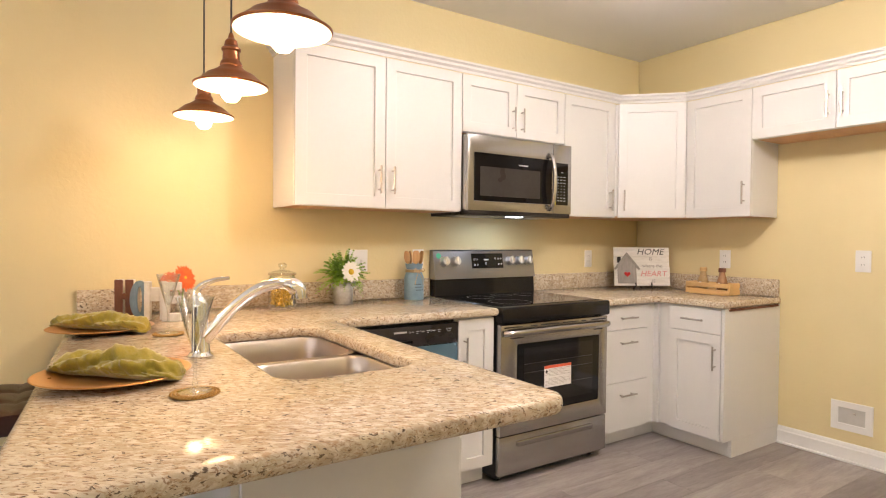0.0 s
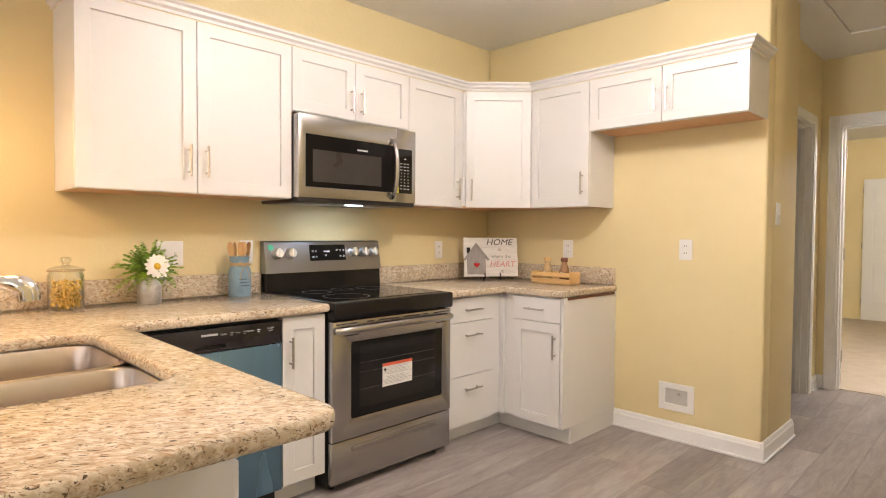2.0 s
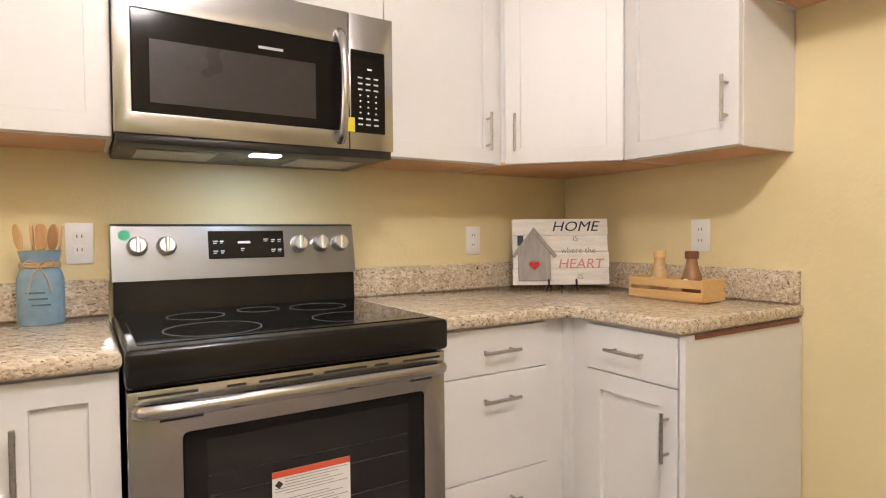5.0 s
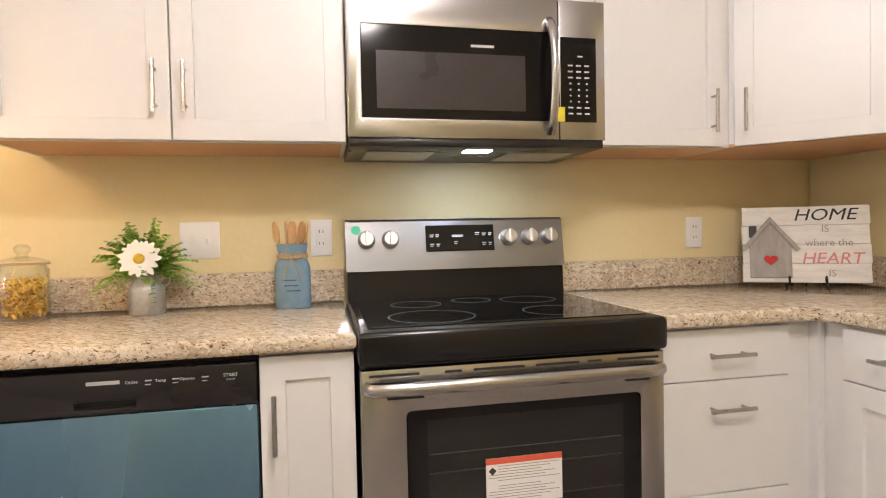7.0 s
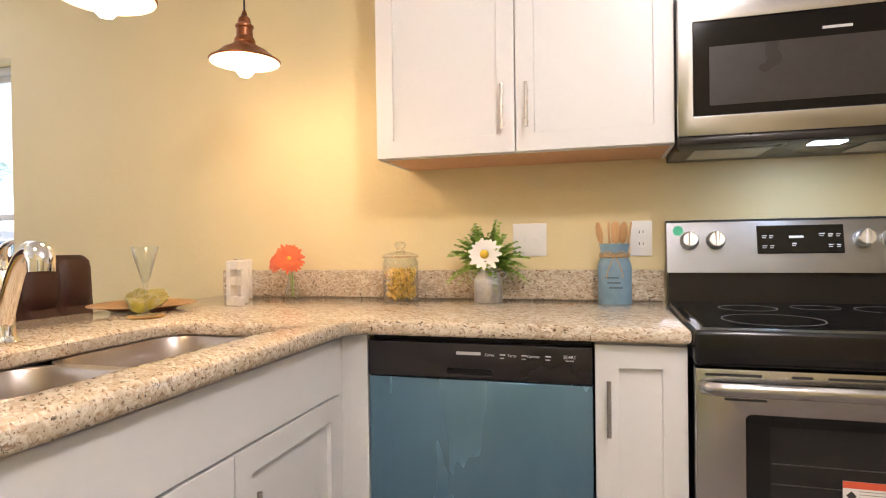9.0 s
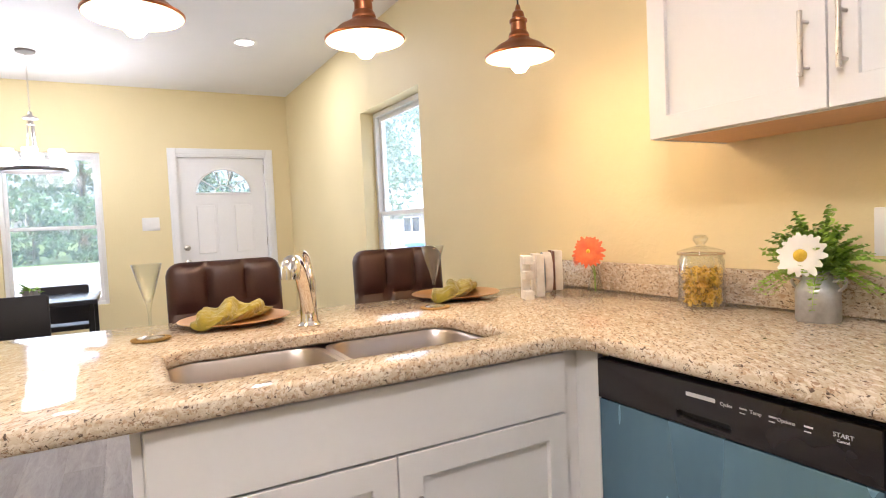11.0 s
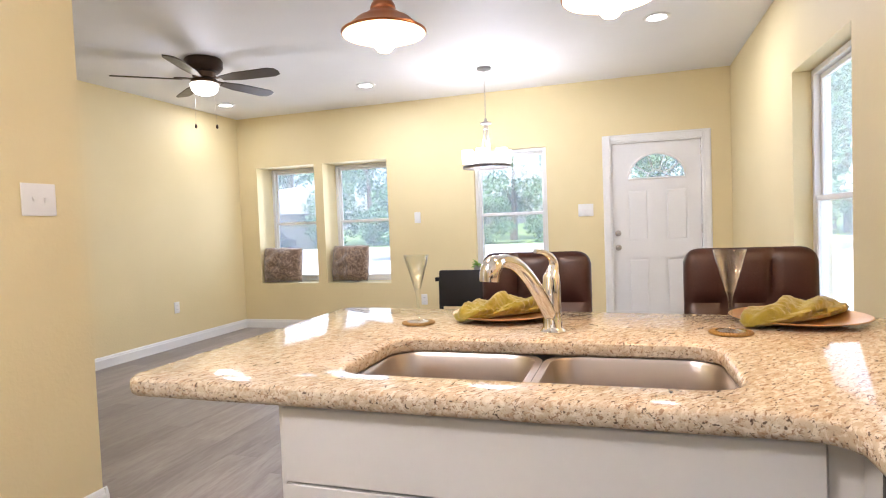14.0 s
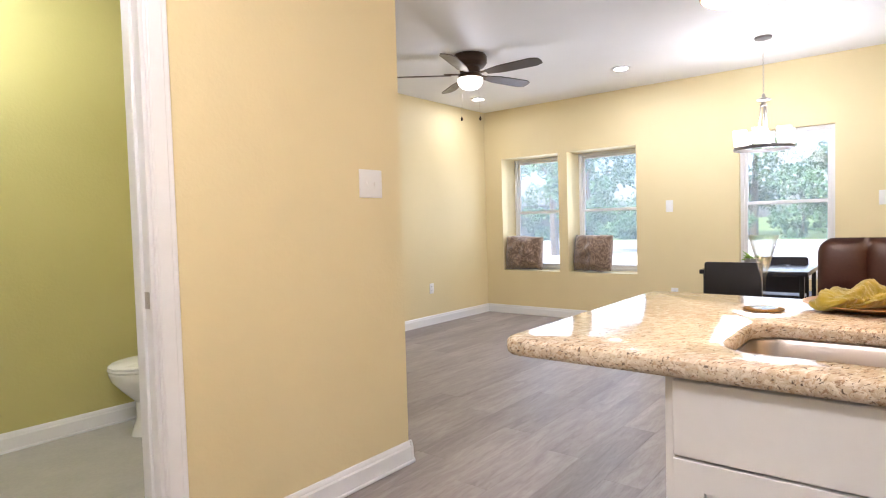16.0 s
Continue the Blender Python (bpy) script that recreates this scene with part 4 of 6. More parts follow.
for text, x in (("Cycles", 0.338), ("Temp", 0.396), ("Options", 0.450)):
    words(text, 0.0095, INK_WHITE, cpan, pose(x, -0.0064, 0.795, 90, 0, 0), "button_mark")
words("Cancel", 0.0070, INK_WHITE, cpan, pose(0.54, -0.0064, 0.788, 90, 0, 0), "button_mark")
words("START", 0.0105, INK_WHITE, cpan, pose(0.54, -0.0064, 0.797, 90, 0, 0), "start_mark")

# ---- range ----
rg = thing("electric_range", (2.914, 3.29, FZ), "stainless electric range with black glass cooktop", "range")
RW, T = 0.762, CT - FZ
part("body", boxes((0.002, 0.032, 0.025, RW - 0.002, 0.632, T - 0.045), bevel=0.003), BLACK_METAL, rg)
for x in (0.05, RW - 0.05):
    for y in (0.08, 0.58):
        part("foot", lathe([(0.0, 0.0005), (0.016, 0.0005), (0.016, 0.02), (0.008, 0.026), (0, 0.026)], 12, at=(x, y, 0)), BLACK_METAL, rg)
part("storage_drawer", boxes((0.0, 0.0, 0.045, RW, 0.032, 0.238), bevel=0.004, seg=2), STEEL, rg)
part("drawer_grip", boxes((0.11, -0.004, 0.178, RW - 0.11, 0.001, 0.206), bevel=0.004, seg=2), STEEL, rg, "pressed grip in the steel drawer")
od = slab(rect(0.0, RW, 0.243, 0.792), 0, 0.036, [rounded(0.104, 0.335, RW - 0.066, 0.691, 0.012, 3)], 0.004, 2)
for v in od.verts:
    u, q, k = v.co
    v.co = (u, 0.032 - k, q)
door = part("oven_door", od, STEEL, rg, "brushed stainless oven door")
part("oven_window", shift(slab(rounded(0.105, 0.336, RW - 0.067, 0.690, 0.011, 3), -0.020, 0.0005), Matrix(((1, 0, 0, 0), (0, 0, -1, 0), (0, 1, 0, 0), (0, 0, 0, 1)))), BLACK_GLASS, door, "black oven window")
part("inner_window", boxes((0.151, -0.0014, 0.375, RW - 0.113, -0.0007, 0.668)), OVEN_GLASS, door)
bm = bmesh.new()
for z in (0.46, 0.54, 0.585):
    box(bm, 0.155, -0.0022, z, RW - 0.118, -0.0016, z + 0.0022)
part("oven_rack_lines", bm, material("rack_glint", (0.09, 0.085, 0.08), 0.3, 0.8), door, "oven racks seen through the glass")
slots = bmesh.new()
for a, b in ((0.02, 0.135), (0.195, 0.235), (0.265, 0.39), (0.42, 0.53), (0.555, 0.59), (0.635, 0.745)):
    box(slots, a, -0.0062, 0.776, b, -0.0035, 0.7815)
for a, b in ((0.06, 0.145), (0.655, 0.72)):
    box(slots, a, -0.0062, 0.722, b, -0.0035, 0.7265)
tagged(part("vent_slots", slots, DARK_SLOT, door, "dark vent slots"), kind="stuff")
hp = smooth_line([(0.016, -0.012, 0.752), (0.05, -0.040, 0.755), (0.20, -0.052, 0.758), (RW / 2, -0.056, 0.759), (RW - 0.20, -0.052, 0.758), (RW - 0.05, -0.040, 0.755), (RW - 0.016, -0.012, 0.752)], 5)
part("handle", tube(hp, 0.0165, 12), STEEL, door, "curved stainless bar handle")
lab = part("caution_label", boxes((0.290, -0.0028, 0.448, 0.483, -0.0022, 0.562)), PAPER, door, "white paper caution label")
part("label_band", boxes((0.290, -0.0033, 0.547, 0.483, -0.0029, 0.562)), LABEL_RED, lab, "orange-red label band")
bm = bmesh.new()
for k in range(13):
    if k != 6:
        box(bm, 0.32 if 4 < k < 9 or k < 3 else 0.296, -0.0033, 0.541 - k * 0.0068, 0.476 - (k * 37 % 5) * 0.012, -0.0029, 0.5425 - k * 0.0068)
tagged(part("label_printing", bm, INK_GREY, lab), kind="stuff")
part("label_mark", shift(boxes((-0.007, -0.0004, -0.007, 0.007, 0, 0.007)), Matrix.Translation((0.306, -0.0029, 0.531)) @ pose(0, 0, 0, 0, 45, 0)), INK_BLACK, lab)
top = part("cooktop", slab(rounded(-0.003, -0.022, RW + 0.003, 0.610, 0.012, 3), T - 0.080, T + 0.002, (), 0.012, 3), BLACK_ENAMEL, rg, "black enamel cooktop frame")
part("glass_surface", slab(rounded(0.022, 0.03, RW - 0.022, 0.590, 0.012, 3), T + 0.0022, T + 0.0045, (), 0.001, 1), BLACK_GLASS, top, "black ceramic cooking glass")
for x, y, q in ((0.20, 0.17, 0.112), (0.55, 0.17, 0.092), (0.20, 0.43, 0.075), (0.56, 0.43, 0.085), (0.385, 0.47, 0.06)):
    part("burner_ring", lathe([(q, T + 0.0046), (q + 0.0022, T + 0.0046), (q + 0.0022, T + 0.0049), (q, T + 0.0049)], 48, at=(x, y, 0), close=True), RING_GREY, top, "thin grey burner ring")
for lo, hi, pr, nm, mt in ((0.004, RW - 0.004, [(0.598, T + 0.0), (0.605, T + 0.098), (0.660, T + 0.098), (0.660, T + 0.0)], "lower_backguard", BLACK_ENAMEL), (0.0, RW, [(0.595, T + 0.099), (0.623, T + 0.262), (0.629, T + 0.269), (0.660, T + 0.269), (0.660, T + 0.099)], "backguard", GUARD_STEEL)):
    bm = bmesh.new()
    ends = [[bm.verts.new((x, y, z)) for y, z in pr] for x in (lo, hi)]
    for k in range(len(pr)):
        bm.faces.new((ends[0][k], ends[0][(k + 1) % len(pr)], ends[1][(k + 1) % len(pr)], ends[1][k]))
    bm.faces.new(ends[0]), bm.faces.new(ends[1])
    guard = part(nm, bm, mt, rg, "black enamel lower backguard" if mt is BLACK_ENAMEL else "stainless control backguard", 20)
SL = pose(0, 0.595, T + 0.099, -9.8, 0, 0)  # on the sloping panel: x along, z up, -y out
disp = part("display", shift(boxes((0.268, -0.004, 0.060, 0.508, 0.001, 0.150), bevel=0.002), SL), BLACK_GLASS, guard, "black glass clock display")
bm = bmesh.new()
for x, z, w in ((0.282, 0.115, 0.014), (0.302, 0.115, 0.012), (0.282, 0.083, 0.014), (0.304, 0.083, 0.012), (0.366, 0.09, 0.012), (0.440, 0.12, 0.016), (0.465, 0.118, 0.014), (0.487, 0.118, 0.012), (0.465, 0.085, 0.014), (0.487, 0.085, 0.012)):
    box(bm, x, -0.0047, z, x + w, -0.0042, z + 0.003)
    box(bm, x, -0.0047, z - 0.006, x + w * 0.8, -0.0042, z - 0.0035)
box(bm, 0.358, -0.0047, 0.108, 0.398, -0.0042, 0.116)
tagged(part("display_marks", shift(bm, SL), INK_WHITE, disp, "small pale display markings"), kind="stuff")
bm = bmesh.new()
box(bm, 0.362, -0.0012, 0.035, 0.414, 0, 0.040)
for x in (0.069, 0.148, 0.560, 0.636, 0.708):
    box(bm, x - 0.008, -0.0012, 0.036, x + 0.008, 0, 0.040)
    box(bm, x - 0.011, -0.0012, 0.133, x + 0.011, 0, 0.135)
tagged(part("panel_printing", shift(bm, SL), INK_GREY, guard), kind="stuff")
for x in (0.069, 0.148, 0.560, 0.636, 0.708):
    kb = lathe([(0.0, 0.034), (0.021, 0.034), (0.0245, 0.030), (0.026, 0.010), (0.029, 0.006), (0.029, 0.0), (0.0, 0.0)], 24)
    box(kb, -0.006, -0.025, 0.030, 0.006, 0.025, 0.043, bevel=0.003)
    part("knob", shift(kb, SL @ Matrix.Translation((x, -0.0005, 0.104)) @ pose(0, 0, 0, 90, 0, 0)), KNOB_STEEL, guard, "brushed metal control knob")
part("sticker", shift(lathe([(0.0, 0.0015), (0.016, 0.0015), (0.016, 0.0003), (0, 0.0003)], 20), SL @ Matrix.Translation((0.035, 0, 0.138)) @ pose(0, 0, 0, 90, 0, 0)), LABEL_GREEN, guard, "small round green sticker")

# ---- microwave ----
mw = thing("microwave", (2.915, 3.575, 1.400), "stainless over-the-range microwave with its lamp on", "microwave")
MH, MW_ = 0.408, 0.76
part("body", boxes((0.003, 0.025, 0.004, MW_ - 0.003, 0.378, MH), bevel=0.004), STEEL, mw)
dr = slab(rect(0.0, 0.613, 0.001, MH - 0.0), 0, 0.025, [rect(0.040, 0.604, 0.055, 0.311)], 0.003, 2)
for v in dr.verts:
    u, q, k = v.co
    v.co = (u, 0.024 - k, q)
mdoor = part("door", dr, STEEL, mw, "brushed stainless door")
part("door_glass", boxes((0.0405, 0.001, 0.0555, 0.6035, 0.02, 0.3105), bevel=0.001), MW_GLASS, mdoor, "black glass border")
part("window_mesh", boxes((0.081, 0.0003, 0.082, 0.511, 0.0009, 0.240)), MW_MESH, mdoor, "dark meshed window")
part("brand_bar", boxes((0.350, 0.0003, 0.259, 0.418, 0.0008, 0.266)), INK_WHITE, mdoor)
cpn = part("control_side", boxes((0.615, -0.001, 0.001, MW_, 0.024, MH), bevel=0.003, seg=2), STEEL, mw, "stainless control side")
key = part("keypad", boxes((0.619, -0.0025, 0.053, 0.731, -0.0012, 0.300)), BLACK_GLASS, cpn, "black keypad")
bm = bmesh.new()
for rr in range(9):
    for cc in range(3):
        x, z = 0.649 + cc * 0.026, 0.218 - rr * 0.0175
        w = 0.0075 if rr < 3 or rr > 6 else 0.0028
        box(bm, x - w, -0.0032, z - 0.0022, x + w, -0.0027, z + 0.0022)
box(bm, 0.672, -0.0032, 0.243, 0.688, -0.0027, 0.247)
tagged(part("key_printing", bm, INK_WHITE, key, "small pale key markings"), kind="stuff")
part("energy_sticker", boxes((0.600, -0.0045, 0.054, 0.630, -0.0032, 0.096)), LABEL_YELLOW, cpn, "small yellow sticker")
hp = smooth_line([(0.585, 0.0, 0.022), (0.583, -0.026, 0.050), (0.583, -0.042, 0.12), (0.583, -0.046, 0.182), (0.583, -0.042, 0.25), (0.583, -0.026, 0.318), (0.585, 0.0, 0.345)], 5)
hb = tube(hp, 0.013, 12)
part("handle", hb, STEEL, mdoor, "curved stainless handle")
base = part("vent_base", boxes((0.004, 0.006, -0.022, MW_ - 0.004, 0.375, 0.0035), bevel=0.004, seg=2), DW_BLACK, mw, "black vent underside")
for a, b in ((0.055, 0.26), (0.49, 0.70)):
    part("grease_filter", boxes((a, 0.10, -0.0255, b, 0.29, -0.0222), bevel=0.002), GALVANISED, base, "grey metal grease filter")
part("lamp_lens", boxes((0.345, 0.055, -0.0250, 0.425, 0.110, -0.0222)), HOOD_GLOW, base, "glowing task lamp lens")
lamp("hood_task_lamp", "AREA", (3.30, 3.66, 1.370), 0.32, COOL, 0.03, (3.30, 3.72, 0.5))

# ---- pendants over the peninsula ----
def pendant(x, y, pz=1.718):
    p = thing("pendant_lamp", (x, y, pz), "lit copper barn-style pendant lamp on a black cord", "pendant lamp", "pendants over the peninsula")
    sh = [(0.112, 0.0), (0.113, 0.004), (0.100, 0.012), (0.078, 0.030), (0.072, 0.036), (0.055, 0.044), (0.038, 0.056), (0.031, 0.062)]
    part("shade", lathe(sh + [(r - 0.002, z - 0.001) for r, z in sh[::-1]], 32, close=True), COPPER, p, "aged copper bell shade")
    part("shade_lining", lathe([(r - 0.0035, z - 0.002) for r, z in sh], 32), SHADE_WHITE, p, "white enamel inside of the shade")
    part("socket", lathe([(0.0, 0.052), (0.031, 0.054), (0.034, 0.066), (0.031, 0.076), (0.026, 0.082), (0.025, 0.108), (0.029, 0.112), (0.029, 0.118), (0.022, 0.124), (0.018, 0.142), (0.010, 0.150), (0.006, 0.166), (0.0, 0.166)], 20), COPPER, p, "ribbed copper socket")
    part("cord", tube([(0, 0, 0.165), (0, 0, ZC - pz - 0.02)], 0.003, 8), INK_BLACK, p, "thin black cord")
    part("canopy", lathe([(0.0, ZC - pz - 0.026), (0.05, ZC - pz - 0.022), (0.06, ZC - pz - 0.001), (0, ZC - pz - 0.001)], 24), COPPER, p)
    bulb = part("bulb", lathe([(0.012, 0.045), (0.014, 0.030), (0.024, 0.006), (0.030, -0.014), (0.028, -0.032), (0.016, -0.046), (0.0, -0.050)], 20), BULB_WARM, p, "glowing warm bulb")
    lamp("pendant_bulb_lamp", "POINT", (x, y, pz - 0.075), 0.76, WARM, 0.05)


for x, y in ((1.555, 2.41), (1.575, 2.985), (1.595, 3.51)):
    pendant(x, y)

# ---- bar stools ----
def cushion(bm, w, h, t, nx, ny, puff=0.02, at=(0, 0, 0), r=0.05):
    """A tufted pad in x and z, its face towards -y, in nx by ny squares."""
    n = 8
    gx, gz = nx * n, ny * n
    grid = []
    for i in range(gx + 1):
        row = []
        for j in range(gz + 1):
            u, v = i / gx, j / gz
            su, sv = abs(math.sin(math.pi * u * nx)) ** 0.33, abs(math.sin(math.pi * v * ny)) ** 0.33
            d = puff * (su * sv)
            x, z = (u - 0.5) * w, v * h
            ex = min(u, 1 - u) * w
            ez = (1 - v) * h
            if ex < r and ez < r:
                k = math.hypot(r - ex, r - ez)
                if k > r:
                    s = r / k
                    x = math.copysign(w / 2 - r + (r - ex) * s, x)
                    z = h - r + (r - ez) * s
            row.append(bm.verts.new((at[0] + x, at[1] - t / 2 - d, at[2] + z)))
        grid.append(row)
    back = [[bm.verts.new((v.co.x, at[1] + t / 2 + (at[1] - t / 2 - v.co.y) * 0.15, v.co.z)) for v in row] for row in grid]
    for g, flip in ((grid, False), (back, True)):
        for i in range(gx):
            for j in range(gz):
                q = (g[i][j], g[i + 1][j], g[i + 1][j + 1], g[i][j + 1])
                bm.faces.new(q[::-1] if flip else q)
    rim = [(i, 0) for i in range(gx)] + [(gx, j) for j in range(gz)] + [(i, gz) for i in range(gx, 0, -1)] + [(0, j) for j in range(gz, 0, -1)]
    for (a, b), (c_, d_) in zip(rim, rim[1:] + rim[:1]):
        bm.faces.new((grid[a][b], back[a][b], back[c_][d_], grid[c_][d_]))
    return bm


def bar_stool():
    s = thing("bar_stool", (0.875, 2.68, FZ), "brown tufted leather swivel bar stool on a chrome base", "bar stool", "bar stools at the peninsula", 90)
    sz = 0.66
    part("backrest", shift(cushion(bmesh.new(), 0.40, 0.37, 0.045, 3, 2, 0.024), Matrix.Translation((0, 0.02, sz + 0.03)) @ pose(0, 0, 0, -3, 0, 0)), LEATHER, s, "tufted brown leather backrest", 60)
    seat = cushion(bmesh.new(), 0.42, 0.40, 0.06, 3, 3, 0.014, r=0.04)
    part("seat", shift(seat, Matrix.Translation((0, 0.0, sz)) @ pose(0, 0, 0, 90, 0, 0) @ Matrix.Scale(-1, 4, (0, 1, 0))), LEATHER, s, "tufted brown leather seat", 60)
    part("column", lathe([(0.0, 0.03), (0.045, 0.03), (0.045, 0.05), (0.028, 0.06), (0.028, 0.36), (0.022, 0.37), (0.022, sz - 0.04), (0.09, sz - 0.033), (0, sz - 0.033)], 20, at=(0, -0.19, 0)), CHROME, s)
    part("foot_plate", lathe([(0.0, 0.001), (0.20, 0.001), (0.205, 0.008), (0.19, 0.016), (0.05, 0.032), (0, 0.032)], 36, at=(0, -0.19, 0)), CHROME, s)
    ring = [(0.17 * math.sin(radians(a)), -0.25 - 0.11 * math.cos(radians(a)), 0.28) for a in range(-110, 111, 20)]
    part("footrest", tube([(-0.02, -0.19, 0.28)] + ring + [(0.02, -0.19, 0.28)], 0.010, 8), CHROME, s)
    return s


stool = bar_stool()
copy_thing(stool, pose(0.875, 3.39, FZ, 0, 0, 90))


# ---- dining set ----
def dining_chair(x, y, turn, top, mat=BLACK_LEATHER):
    c = thing("dining_chair", (x, y, FZ), "black vinyl dining chair with thin metal legs", "chair", "dining chairs", turn)
    bm = slab(rounded(-0.20, 0, 0.20, top - 0.50, 0.02, 3), -0.012, 0.012, (), 0.006, 2)
    part("backrest", shift(bm, Matrix.Translation((0, 0.20, 0.50)) @ pose(0, 0, 0, 84, 0, 0)), mat, c)
    part("seat", slab(rounded(-0.21, -0.22, 0.21, 0.20, 0.03, 3), 0.43, 0.475, (), 0.012, 2), mat, c)
    for sx in (-1, 1):
        part("leg", tube([(sx * 0.19, -0.20, 0.43), (sx * 0.195, -0.215, 0.001)], 0.010, 8), BLACK_METAL, c)
        part("leg", tube([(sx * 0.19, 0.225, top - 0.03), (sx * 0.19, 0.195, 0.45), (sx * 0.195, 0.225, 0.001)], 0.010, 8), BLACK_METAL, c)
    return c


dining_chair(-1.35, 1.70, 90, 0.80)
dining_chair(-2.55, 1.90, -90, 0.80)
t = thing("dining_table", (-1.95, 1.82, FZ), "dark dining table with metal legs", "table")
part("tabletop", slab(rounded(-0.38, -0.36, 0.38, 0.36, 0.01, 2), 0.705, 0.738, (), 0.004, 2), varied("dark_tabletop", (0.02, 0.022, 0.028), (0.04, 0.042, 0.05), 6, 0.22), t, "dark glossy tabletop")
for sx in (-1, 1):
    for sy in (-1, 1):
        part("leg", boxes((sx * 0.34 - 0.015, sy * 0.32 - 0.015, 0.001, sx * 0.34 + 0.015, sy * 0.32 + 0.015, 0.704), bevel=0.003), BLACK_METAL, t)
part("stretcher", boxes((-0.325, -0.012, 0.10, 0.325, 0.012, 0.124), (-0.352, -0.31, 0.10, -0.328, 0.31, 0.124), (0.328, -0.31, 0.10, 0.352, 0.31, 0.124), bevel=0.002), BLACK_METAL, t)
pl = thing("centrepiece_plant", (-1.95, 1.76, FZ + 0.738), "low green plant in a grey pot on the table", "plant")
part("pot", lathe([(0.0, 0.001), (0.05, 0.001), (0.06, 0.07), (0.055, 0.07), (0.05, 0.06), (0, 0.06)], 20), GREY_WOOD, pl)
rnd = random.Random(4)
bm = bmesh.new()
for k in range(26):
    a, e = rnd.uniform(0, 6.28), rnd.uniform(0.1, 0.9)
    l = rnd.uniform(0.06, 0.12)
    pts = [Vector((0, 0, 0.06)) + Vector((math.cos(a) * l * q * math.cos(e), math.sin(a) * l * q * math.cos(e), l * q * math.sin(e) - 0.02 * q * q)) for q in (0, 0.5, 1)]
    tube(pts, [0.003, 0.008, 0.001], 5, bm)
part("leaves", bm, LEAF, pl)

# ---- chandelier ----
ch = thing("chandelier", (-2.09, 1.822, ZC), "ring chandelier with lit frosted glass shades on a chain", "chandelier")
part("canopy", lathe([(0.0, -0.03), (0.02, -0.03), (0.062, -0.018), (0.065, -0.001), (0, -0.001)], 28), PEWTER, ch)
bm = bmesh.new()
for k in range(22):
    zz = -0.035 - k * 0.0185
    ring = [(0.006 * math.cos(a) * (k % 2), 0.006 * math.cos(a) * (1 - k % 2), zz - 0.012 * math.sin(a)) for a in (2 * math.pi * q / 8 for q in range(9))]
    tube(ring, 0.0016, 5, bm, False)
part("chain", bm, NICKEL, ch, "nickel link chain")
part("hub", lathe([(0.0, -0.44), (0.012, -0.45), (0.016, -0.475), (0.05, -0.49), (0.052, -0.50), (0.02, -0.51), (0.016, -0.53), (0.028, -0.545), (0, -0.55)], 24), NICKEL, ch, "turned nickel hub")
for k in range(3):
    a = radians(120 * k + 20)
    q = smooth_line([(0.02 * math.cos(a), 0.02 * math.sin(a), -0.53), (0.035 * math.cos(a), 0.035 * math.sin(a), -0.70), (0.07 * math.cos(a), 0.07 * math.sin(a), -0.82), (0.195 * math.cos(a), 0.195 * math.sin(a), -0.868)], 4)
    part("arm", tube(q, 0.006, 8), NICKEL, ch)
rg_ = [(0.190, -0.892), (0.216, -0.892), (0.220, -0.880), (0.216, -0.866), (0.190, -0.866)]
part("ring", lathe(rg_, 48, close=True), PEWTER, ch, "wide brushed nickel ring")
for k in range(6):
    a = radians(60 * k)
    x, y = 0.178 * math.cos(a), 0.178 * math.sin(a)
    part("shade", lathe([(0.0, -0.855), (0.040, -0.855), (0.046, -0.845), (0.050, -0.735), (0.047, -0.735), (0.043, -0.84), (0.0, -0.848)], 20, at=(x, y, 0)), SHADE_GLOW, ch, "lit frosted glass shade")
lamp("chandelier_lamp", "POINT", (-2.09, 1.822, ZC - 0.66), 6.6, MILD, 0.16)

# ---- ceiling fan ----
fan = thing("ceiling_fan", (-0.86, -0.165, ZC), "dark five-blade flush ceiling fan with a lit bowl", "ceiling fan")
part("housing", lathe([(0.0, -0.001), (0.135, -0.001), (0.145, -0.02), (0.145, -0.07), (0.120, -0.10), (0.09, -0.11), (0.085, -0.15), (0.10, -0.165), (0.10, -0.19), (0.0, -0.195)], 36), BRONZE, fan, "dark bronze motor housing")
part("light_bowl", lathe([(0.105, -0.195), (0.108, -0.205), (0.098, -0.245), (0.07, -0.272), (0.03, -0.285), (0.0, -0.287)], 32), FAN_GLOW, fan, "lit frosted bowl")
DARK_BLADE = varied("dark_walnut_blade", (0.030, 0.020, 0.015), (0.06, 0.042, 0.032), 8, 0.4, stretch=(3, 3, 3))
for k in range(5):
    m = pose(0, 0, -0.155, 0, 0, 72 * k + 20)
    bm = slab([(0.16, -0.035), (0.30, -0.062), (0.60, -0.068), (0.655, -0.045), (0.665, 0.0), (0.655, 0.045), (0.60, 0.068), (0.30, 0.062), (0.16, 0.035)], -0.004, 0.004, (), 0.002, 1)
    b = part("blade", shift(bm, m @ pose(0, 0, -0.01, -12, 0, 0)), DARK_BLADE, fan, "dark wood blade")
    part("blade_iron", shift(boxes((0.08, -0.018, -0.006, 0.22, 0.018, 0.002), bevel=0.002), m), BRONZE, b, "bronze blade arm")
for dx in (-0.05, 0.05):
    part("pull_chain", tube([(dx, -dx * 0.9, -0.19), (dx, -dx * 1.2, -0.51)], 0.0008, 5), NICKEL, fan)
    part("pull_knob", lathe([(0, -0.535), (0.008, -0.53), (0.010, -0.518), (0.004, -0.50), (0, -0.498)], 12, at=(dx, -dx * 1.2, -0.012)), BRONZE, fan, "small dark pull knob")
